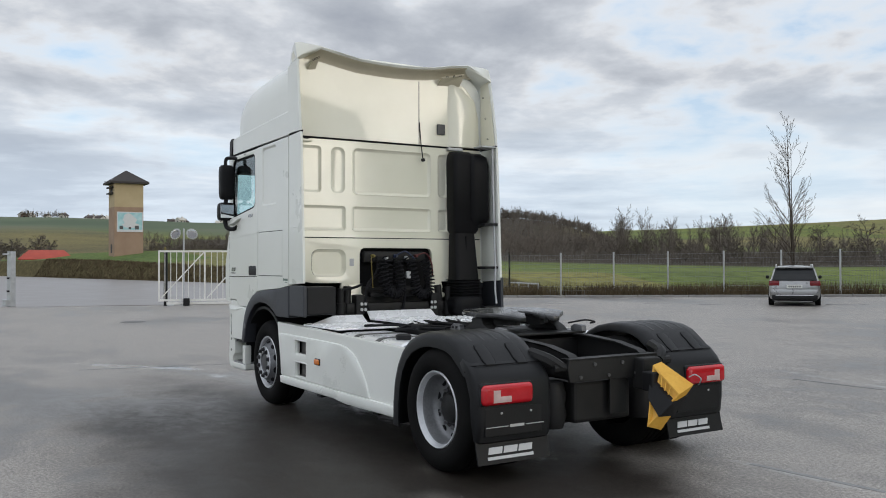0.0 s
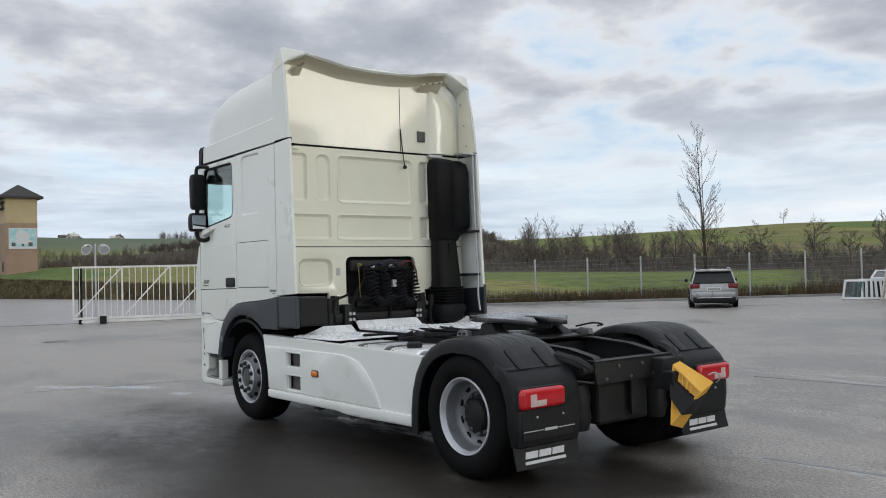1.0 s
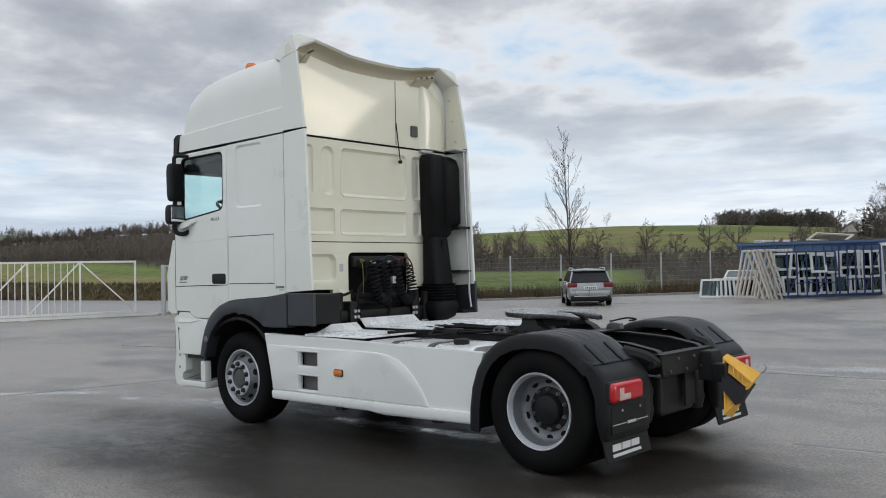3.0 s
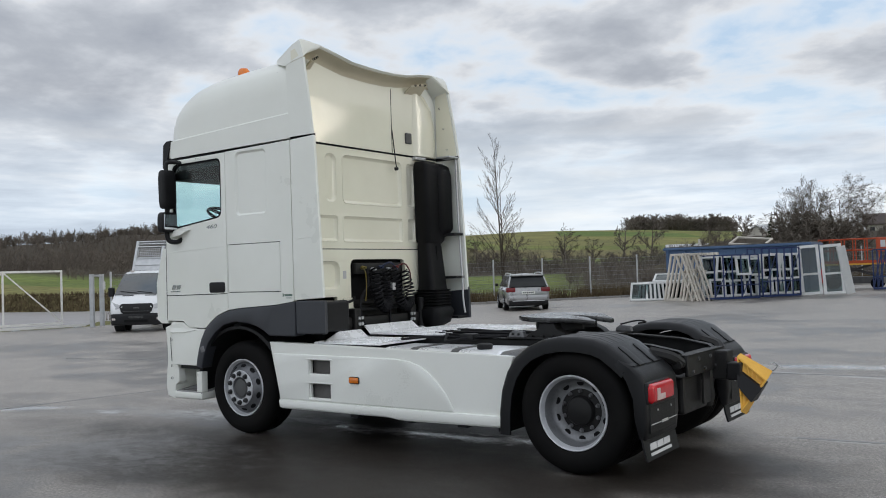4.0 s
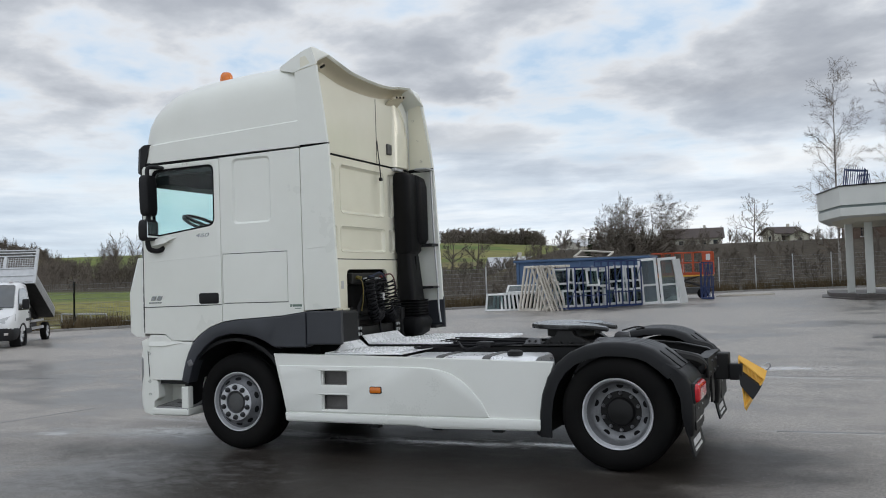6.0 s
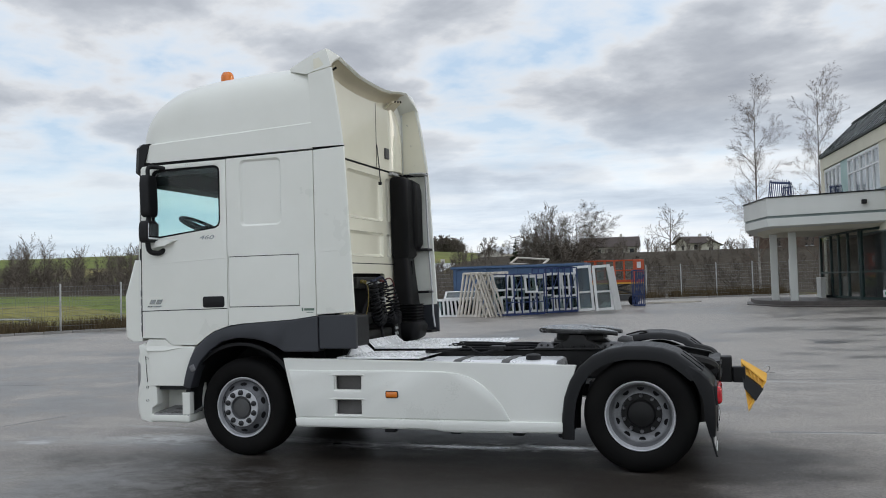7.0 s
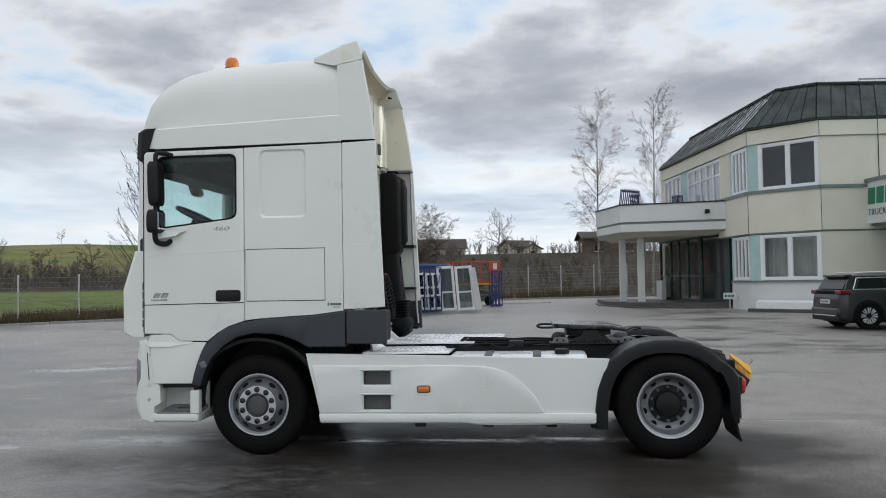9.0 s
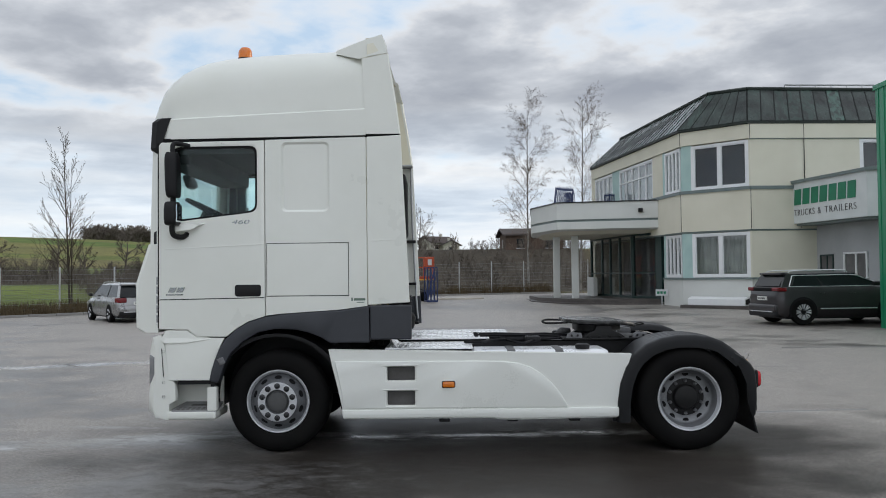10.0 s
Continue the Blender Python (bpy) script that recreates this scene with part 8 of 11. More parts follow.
# annex with the sign
ann = root("sign_annex", "low grey annex with a white sign box over it", "annex")
A0, A1, A2 = Vector((10.55, 23.9)), Vector((11.38, 19.4)), Vector((12.4, 18.6))
back_pts = [Vector((16, 18.6)), Vector((16, 23.9))]
part("sign_box", loft(bmesh.new(), [[(v.x, v.y, z) for v in (A0, A1, A2, *back_pts)] for z in (3.42, 4.92)]), M["signwhite"], ann, "white sign box")
part("sign_cap", loft(bmesh.new(), [[(v.x - 0.06, v.y - 0.06, z) for v in (A0, A1, A2, *back_pts)] for z in (4.92, 5.03)]), M["ledge"], ann)
part("sign_underside", loft(bmesh.new(), [[(v.x + 0.1, v.y + 0.1, z) for v in (A0, A1, A2, *back_pts)] for z in (3.34, 3.42)]), M["ledge"], ann)
wa = [Vector((11.45, 23.9)), Vector((12.25, 19.6)), Vector((13.0, 19.2))]
part("annex_wall", loft(bmesh.new(), [[(v.x, v.y, z) for v in (*wa, Vector((16, 19.2)), Vector((16, 23.9)))] for z in (0.0, 3.36)]), M["annex"], ann)
for a, b, z0, z1, kind in ((0.10, 0.28, 0.2, 2.25, "dgreen"), (0.42, 0.72, 1.05, 2.3, "pvc"), (0.88, 1.0, 1.05, 2.3, "pvc")):
    p, q = wa[0].lerp(wa[1], a), wa[0].lerp(wa[1], b)
    # dark slab set on the wall draws the opening's dimness
    w = part("annex_opening", slab(bmesh.new(), p, q, z0, z1, -0.015, 0.02), M["room"], ann)
    for zz in (z0, z1 - 0.06):
        part("frame", slab(bmesh.new(), p, q, zz, zz + 0.06, -0.05, 0.0), M[kind], w)
    for c in (0.0, 0.5, 0.94):
        x = p.lerp(q, c)
        part("frame", slab(bmesh.new(), x, x + (q - p) * 0.06, z0, z1, -0.05, 0.0), M[kind], w)
# sign shapes and the readable line of text
dv = (A1 - A0).normalized()
nv = Vector((dv.y, -dv.x))
if nv.x > 0:
    nv = -nv
Ls = (A1 - A0).length


def sign_block(bm, u0, u1, z0, z1, slant=0.0):
    pts = []
    for off in (0.004, 0.016):
        ring3 = []
        for u, z in ((u0, z0), (u1, z0), (u1 + slant, z1), (u0 + slant, z1)):
            p = A0 + dv * u + nv * off
            ring3.append((p.x, p.y, z))
        pts.append(ring3)
    loft(bm, pts)


for k in range(7):
    bm = bmesh.new()
    u = 0.36 + 0.53 * k
    sign_block(bm, u, u + 0.44, 4.10, 4.68, 0.05)
    part("sign_shape", bm, M["signgreen"], ann, "plain green sign shape")
for word, f0, f1 in (("TRUCKS", 0.0, 0.35), ("&", 0.40, 0.457), ("TRAILERS", 0.515, 1.0)):
    fc = bpy.data.curves.new("sign_text", "FONT")
    fc.body, fc.size, fc.extrude, fc.space_character, fc.offset = word, 0.34, 0.006, 1.15, -0.006
    tmp_text = new("text_source", fc)
    text_me = bpy.data.meshes.new_from_object(tmp_text.evaluated_get(bpy.context.evaluated_depsgraph_get()))
    bpy.data.objects.remove(tmp_text)
    text_ob = new("sign_text", text_me)
    text_me.materials.clear()
    text_me.materials.append(M["strap"])
    text_ob.parent = ann
    width_t = max(v.co.x for v in text_me.vertices)
    pt = A0 + dv * (0.36 + 3.66 * f0) + nv * 0.012
    text_ob.matrix_basis = Matrix.Translation((pt.x, pt.y, 3.70)) @ Matrix(((dv.x, 0, nv.x, 0), (dv.y, 0, nv.y, 0), (0, 1, 0, 0), (0, 0, 0, 1))) @ Matrix.Diagonal((3.66 * (f1 - f0) / width_t, 1, 1, 1))

# green hall corner
hall = root("green_hall", "tall bright green metal clad hall corner", "hall")
part("cladding", boxed((9.03, 9.6, 0.0), (17.4, 13.85, 6.48), 0.03), M["greenhall"], hall)
for k in range(14):
    part("cladding_rib", boxed((9.015, 9.75 + 0.3 * k, 0.05), (9.03, 9.80 + 0.3 * k, 6.43)), M["greenhall"], hall)
part("top_trim", boxed((8.99, 9.56, 6.40), (17.4, 13.89, 6.53), 0.01), M["greenhall"], hall)

# white sheet-metal trough and small board in front of the bay
bench = root("metal_trough", "white sheet-metal trough lying on dark footing by the wall", "trough")
bm = bmesh.new()
loft(bm, [[(x, -0.20, 0.10), (x, 0.20, 0.10), (x, 0.20, 0.40), (x, 0.05, 0.42), (x, -0.20, 0.34)] for x in (-1.25, 1.12)])
part("shell", bm, M["pvc"], bench)
part("end_opening", plate(bmesh.new(), [(-0.165, 0.135), (0.165, 0.135), (0.165, 0.37), (-0.165, 0.31)], [], "x", 1.118, 1.126), M["black"], bench, "dark open end")
part("footing", boxed((-1.5, -0.35, -0.05), (1.5, 0.40, 0.10), 0.01), M["slate"], bench)
bench.matrix_basis = on_ground(7.95, 24.15, math.degrees(math.atan2(E2.y - E1.y, E2.x - E1.x)), 0.02)
bd = root("small_notice_board", "small white notice board on a thin post", "notice board")
part("post", boxed((-0.02, -0.02, 0), (0.02, 0.02, 0.62)), M["galv"], bd)
part("board", boxed((-0.25, -0.03, 0.40), (0.25, -0.015, 0.66), 0.004), M["mark"], bd)
bm = bmesh.new()
for k in range(3):
    box(bm, (-0.19 + 0.13 * k, -0.036, 0.48), (-0.09 + 0.13 * k, -0.031, 0.58))
part("printed_bars", bm, M["signgreen"], bd)
bd.matrix_basis = on_ground(6.45, 27.1, -20)

# low tube rail on the grass beyond the fence
rail_a, rail_b = Vector((-31.0, 22.1, 0)), Vector((-27.2, 21.0, 0))
gr = root("guard_rail", "low galvanised tube rail on the dead grass", "guard rail")
rail_len = (rail_b - rail_a).length
part("top_tube", tubed([(0, 0, 0.58), (rail_len, 0, 0.58)], 0.035, 8), M["galv"], gr)
for k in range(4):
    part("post", tubed([(rail_len * k / 3, 0, -0.15), (rail_len * k / 3, 0, 0.56)], 0.03, 8), M["galv"], gr)
gr.matrix_basis = Matrix.Translation((rail_a.x, rail_a.y, terrain(rail_a.x, rail_a.y) + 0.02)) @ Matrix.Rotation(math.atan2(rail_b.y - rail_a.y, rail_b.x - rail_a.x), 4, "Z")

# ---- stored windows, racks, container, lift ----
M["timber"] = surface("weathered_sash", (0.46, 0.42, 0.36), (0.60, 0.56, 0.50), 4, 0.6, 0.8, fine=0.6, vary=0.15)
M["sash"] = surface("old_white_sash", (0.60, 0.61, 0.60), (0.72, 0.72, 0.71), 4, 0.4, 0.55, fine=0.5, vary=0.12)
M["sashglass"] = pane_glass("sash_glass", (0.42, 0.52, 0.52))
M["contblue"] = surface("container_blue", (0.045, 0.095, 0.19), (0.075, 0.135, 0.25), 2, 0.45, 0.6, fine=0.6, bump_scale=20)
M["orange"] = surface("orange_paint", (0.40, 0.055, 0.014), (0.52, 0.085, 0.02), 4, 0.4, 0.55, fine=0.4)
M["redp"] = surface("red_paint", (0.45, 0.03, 0.02), (0.55, 0.05, 0.03), 4, 0.4, 0.5)


def sash(w, h, mat, rails=(), glass=True, label="", group="", t=0.085):
    """A window frame standing on the origin, in the x-z plane."""
    s = root("window_frame", label, "window frame", group)
    d = 0.07
    part("side_rail", boxed((-w / 2, -d / 2, 0), (-w / 2 + t, d / 2, h), 0.008), M[mat], s)
    part("side_rail", boxed((w / 2 - t, -d / 2, 0), (w / 2, d / 2, h), 0.008), M[mat], s)
    part("top_rail", boxed((-w / 2 + t, -d / 2 + 0.003, h - t), (w / 2 - t, d / 2 - 0.003, h), 0.006), M[mat], s)
    part("bottom_rail", boxed((-w / 2 + t, -d / 2 + 0.003, 0), (w / 2 - t, d / 2 - 0.003, t), 0.006), M[mat], s)
    for z in rails:
        part("cross_rail", boxed((-w / 2 + t, -d / 2 + 0.006, z - 0.04), (w / 2 - t, d / 2 - 0.006, z + 0.04), 0.006), M[mat], s)
    if glass:
        part("pane", boxed((-w / 2 + t, -0.006, t), (w / 2 - t, 0.006, h - t)), M["sashglass"], s).visible_shadow = False
    return s


def lean(x, y, turn, tip, roll=0.0, dz=0.0):
    return on_ground(x, y, turn, dz) @ Matrix.Rotation(radians(tip), 4, "X") @ Matrix.Rotation(radians(roll), 4, "Y")


LINE = 38.0
rnd = random.Random(5)
a_tall = sash(1.05, 1.95, "timber", (), False, "tall weathered wooden window frame leaning in a stack", "leaning frames")
a_tall.matrix_basis = lean(-9.75, 26.75, LINE - 60, -14)
for k in range(7):
    copy_thing(a_tall, lean(-9.62 + 0.15 * k, 26.72 + 0.04 * k, LINE - 60 + rnd.uniform(-3, 3), -15 - rnd.uniform(0, 3)))
a_mid = sash(1.10, 1.95, "timber", (1.2,), False, "weathered pale window frame leaning against a rack", "leaning frames")
a_mid.matrix_basis = lean(-8.75, 26.55, LINE + 55, -18)
for k in range(5):
    copy_thing(a_mid, lean(-8.60 + 0.13 * k, 26.65 + 0.06 * k, LINE + 57 + rnd.uniform(-4, 4), -16 - rnd.uniform(0, 3)))
small = sash(1.15, 0.82, "sash", (), True, "low white glazed window leaning in a stack", "low windows")
small.matrix_basis = lean(-11.3, 27.35, 8, -24)
for k in range(8):
    copy_thing(small, lean(-11.0 + 0.18 * k, 27.5 + 0.02 * k, 8 + 5 * k + rnd.uniform(-3, 3), -24 + rnd.uniform(-4, 4)))
flat_s = sash(1.7, 0.9, "sash", (), True, "white glazed sash lying tilted on the stack", "low windows")
flat_s.matrix_basis = on_ground(-10.4, 28.4, 12, 0.75) @ Matrix.Rotation(radians(-70), 4, "X")


def blue_rack(w, h, label):
    """An A-frame transport rack with uprights and a foot frame."""
    r = root("window_rack", label, "transport rack", "window racks")
    for y in (-0.45, 0.45):
        part("foot_rail", boxed((-w / 2, y - 0.04, 0.04), (w / 2, y + 0.04, 0.12), 0.006), M["blue"], r)
        part("top_rail", boxed((-w / 2, y - 0.025, h - 0.05), (w / 2, y + 0.025, h), 0.005), M["blue"], r)
        part("mid_rail", boxed((-w / 2, y - 0.02, h * 0.32), (w / 2, y + 0.02, h * 0.32 + 0.04), 0.005), M["blue"], r)
        n = max(3, int(w / 0.34))
        for k in range(n + 1):
            x = -w / 2 + w * k / n
            part("upright", boxed((x - 0.022, y - 0.022, 0.1), (x + 0.022, y + 0.022, h - 0.05), 0.004), M["blue"], r)
        for k in (0, n - 2):
            x = -w / 2 + w * k / n
            part("brace", tubed([(x, y, 0.12), (x + w * 2 / n, y, h * 0.9)], 0.018, 6), M["blue"], r)
    for x in (-w / 2, 0, w / 2):
        part("cross_rail", boxed((x - 0.03, -0.45, 0.05), (x + 0.03, 0.45, 0.11), 0.005), M["blue"], r)
        part("cross_rail", boxed((x - 0.02, -0.45, h - 0.045), (x + 0.02, 0.45, h - 0.005)), M["blue"], r)
    return r


ra = blue_rack(1.9, 1.76, "blue steel transport rack filled with old white windows")
ra.matrix_basis = on_ground(-7.55, 27.1, LINE + 10)
rb = blue_rack(1.75, 1.98, "tall blue steel transport rack filled with old white windows")
rb.matrix_basis = on_ground(-6.35, 28.75, LINE + 14)
rc = blue_rack(0.5, 1.75, "narrow blue steel rack standing beside the lift")
rc.matrix_basis = on_ground(-3.3, 33.7, 10)
w_in = sash(0.92, 1.62, "sash", (0.62, 0.98), True, "old white window standing in a blue rack", "racked windows")
w_in.matrix_basis = lean(-8.15, 26.85, LINE + 8, -6, 0, 0.12)
spots = [(-7.5, 27.2, 30), (-7.1, 27.5, -4), (-6.8, 27.9, 6), (-7.3, 27.55, 12), (-6.5, 28.5, 8), (-6.1, 28.8, 0), (-5.8, 29.1, 5), (-5.5, 29.4, -8), (-5.9, 29.2, 14), (-7.65, 27.05, -10), (-7.35, 27.35, 18), (-7.0, 27.7, -12), (-6.65, 28.2, 16), (-6.3, 28.65, -6), (-5.95, 28.95, -14), (-5.65, 29.25, 10), (-5.4, 29.5, 4)]
for x, y, r in spots:
    copy_thing(w_in, lean(x - 0.34 + rnd.uniform(-0.05, 0.05), y - 0.1, LINE + 8 + rnd.uniform(-4, 4), -4 - rnd.uniform(0, 5), r * 0.30, 0.12))
small_in = sash(0.62, 0.72, "sash", (), True, "small white window in a blue rack", "racked windows")
small_in.matrix_basis = lean(-7.0, 27.0, LINE + 10, -8, 0, 0.95)
for x, y, z in ((-6.4, 27.9, 0.9), (-7.6, 26.85, 0.13), (-6.2, 28.3, 0.13)):
    copy_thing(small_in, lean(x - 0.34, y - 0.2, LINE + 12, -8, 0, z))
door_w = sash(0.80, 2.05, "sash", (0.85,), True, "white glazed balcony door leaning upright", "glazed doors", 0.115)
door_w.matrix_basis = lean(-5.30, 30.40, 14, -9, -3)
copy_thing(door_w, lean(-4.48, 30.60, 12, -9, -3))
board = root("white_board", "tall white panel leaning beside the glazed doors", "panel")
part("panel", boxed((-0.2, -0.03, 0), (0.2, 0.03, 1.95), 0.008), M["sash"], board)
board.matrix_basis = lean(-3.92, 30.75, 50, -6, -7)
loose = sash(1.75, 0.8, "timber", (), False, "wooden frame lying on top of the container", "leaning frames")
loose.matrix_basis = Matrix.Translation((-8.3, 31.8, 2.42)) @ Matrix.Rotation(radians(-4), 4, "Z") @ Matrix.Rotation(radians(-66), 4, "X") @ Matrix.Rotation(radians(13), 4, "Y")

cont = root("container", "blue steel open-top container with ribs and dark rim", "container")
part("body", boxed((-3.05, -1.15, 0.15), (3.05, 1.15, 2.05), 0.02), M["contblue"], cont)
for k in range(9):
    x = -2.95 + 5.9 * k / 8
    part("rib", boxed((x - 0.05, -1.21, 0.15), (x + 0.05, -1.15, 2.05), 0.008), M["contblue"], cont)
part("rim", boxed((-3.15, -1.25, 2.05), (3.15, 1.25, 2.16), 0.015), M["contblue"], cont)
part("cover", boxed((-3.12, -1.20, 2.16), (3.12, 1.20, 2.20), 0.01), M["strap"], cont, "grey cover sheet")
for x in (-2.4, 2.4):
    part("skid", boxed((x - 0.1, -1.1, 0.0), (x + 0.1, 1.1, 0.15)), M["contblue"], cont)
cont.matrix_basis = on_ground(-8.55, 32.0, 1.5)

lift = root("scissor_lift", "orange scissor lift with lowered railed platform", "scissor lift")
part("chassis", boxed((-1.2, -0.5, 0.25), (1.2, 0.5, 0.55), 0.03), M["strap"], lift)
for x in (-0.9, 0.9):
    for y in (-0.52, 0.52):
        part("wheel", lathe(bmesh.new(), [(0, -0.08), (0.2, -0.08), (0.25, -0.05), (0.25, 0.05), (0.2, 0.08), (0, 0.08)], (x, y, 0.25), "y", 18), M["tyre"], lift)
for k in range(2):
    for s in (-1, 1):
        part("scissor_arm", tubed([(-s * 1.0, -0.3 + 0.6 * k, 0.55), (s * 1.0, -0.3 + 0.6 * k, 1.18)], 0.05, 6), M["strap"], lift)
part("platform", boxed((-1.45, -0.55, 1.15), (1.45, 0.55, 1.28), 0.01), M["orange"], lift)
for z in (1.75, 2.25):
    for y in (-0.53, 0.53):
        part("rail", tubed([(-1.43, y, z), (1.43, y, z)], 0.025, 6), M["orange"], lift)
    for x in (-1.43, 1.43):
        part("rail", tubed([(x, -0.53, z), (x, 0.53, z)], 0.025, 6), M["orange"], lift)
for k in range(7):
    for y in (-0.53, 0.53):
        part("rail_post", tubed([(-1.43 + 2.86 * k / 6, y, 1.25), (-1.43 + 2.86 * k / 6, y, 2.25)], 0.024, 6), M["orange"], lift)
part("control_panel", boxed((0.95, -0.6, 1.65), (1.4, -0.5, 2.25), 0.02), M["orange"], lift)
part("notice", boxed((1.12, -0.612, 1.85), (1.32, -0.602, 2.15)), M["mark"], lift)
part("hazard_edge", boxed((-1.46, -0.57, 1.08), (1.46, -0.555, 1.15)), M["yellow"], lift)
part("red_tank", boxed((-1.55, -0.6, 0.3), (-1.25, -0.2, 0.95), 0.04), M["redp"], lift)
lift.matrix_basis = on_ground(-4.65, 35.9, 4)
planks = root("plank_pile", "small pile of pale planks on the asphalt", "planks")
for k in range(6):
    part("plank", boxed((-1.3 + 0.1 * k, -0.3 + 0.11 * k, 0.0), (0.9 + 0.12 * k, -0.2 + 0.11 * k, 0.05 + 0.03 * (k % 2))), M["timber"], planks)
planks.matrix_basis = on_ground(-2.0, 37.2, 8)

# ---- parked vehicles ----
M["silver"] = surface("silver_car_paint", (0.31, 0.31, 0.31), (0.37, 0.37, 0.37), 2, 0.25, 0.32, metal=0.6, coat=0.6)
M["darkcar"] = surface("dark_grey_car_paint", (0.026, 0.023, 0.025), (0.036, 0.032, 0.034), 2, 0.28, 0.36, metal=0.15, coat=0.25)
M["darkred"] = surface("dark_red_lens", (0.13, 0.006, 0.010), (0.20, 0.010, 0.014), 6, 0.12, 0.2)
M["carglass"] = surface("dark_car_glass", (0.010, 0.012, 0.013), (0.018, 0.020, 0.022), 2, 0.05, 0.08, spec=0.28)
M["chrome"] = surface("chrome", (0.70, 0.71, 0.72), (0.78, 0.79, 0.80), 4, 0.30, 0.42, metal=0.7)
M["vanglass"] = surface("windscreen_glass", (0.030, 0.034, 0.036), (0.050, 0.055, 0.058), 2, 0.04, 0.07, coat=0.8)
M["vanwhite"] = surface("white_van_paint", (0.76, 0.77, 0.78), (0.82, 0.83, 0.84), 2, 0.28, 0.36, coat=0.3)
M["vanlamp"] = surface("clear_van_lamp", (0.42, 0.43, 0.44), (0.60, 0.61, 0.62), 7, 0.08, 0.15, coat=0.5)
M["plate"] = surface("blank_plate", (0.66, 0.66, 0.62), (0.74, 0.74, 0.70), 5, 0.4, 0.5)


M["carrim"] = surface("silver_alloy", (0.20, 0.20, 0.205), (0.28, 0.28, 0.285), 6, 0.3, 0.42, metal=0.4)


def car_wheel(parent, x, y, s, r, rim_mat="rim", spokes=5):
    w = part("wheel", lathe(bmesh.new(), [(r * 0.62, -0.10), (r * 0.97, -0.10), (r, -0.07), (r, 0.07), (r * 0.97, 0.095), (r * 0.66, 0.10), (r * 0.64, 0.085), (r * 0.62, 0.085)], (x, y, r), "y", 28), M["tyre"], parent, "black tyre on a silver rim")
    part("rim", lathe(bmesh.new(), [(r * 0.645, s * 0.09), (r * 0.60, s * 0.085), (r * 0.57, s * 0.02), (r * 0.2, s * 0.015), (0, s * 0.015)], (x, y, r), "y", 28), M["carrim"], w)
    bm = bmesh.new()
    for k in range(spokes * 2):
        q = 2 * math.pi * (k // 2) / spokes + (0.16 if k % 2 else -0.16)
        a, b = (x + 0.1 * r * math.cos(q), y + s * 0.06, r + 0.1 * r * math.sin(q)), (x + 0.6 * r * math.cos(q), y + s * 0.08, r + 0.6 * r * math.sin(q))
        tube(bm, [a, b], 0.026, 5)
    lathe(bm, [(0.0, s * 0.085), (r * 0.16, s * 0.08), (r * 0.18, s * 0.03)], (x, y, r), "y", 14)
    part("spokes", bm, M[rim_mat], w)
    return w


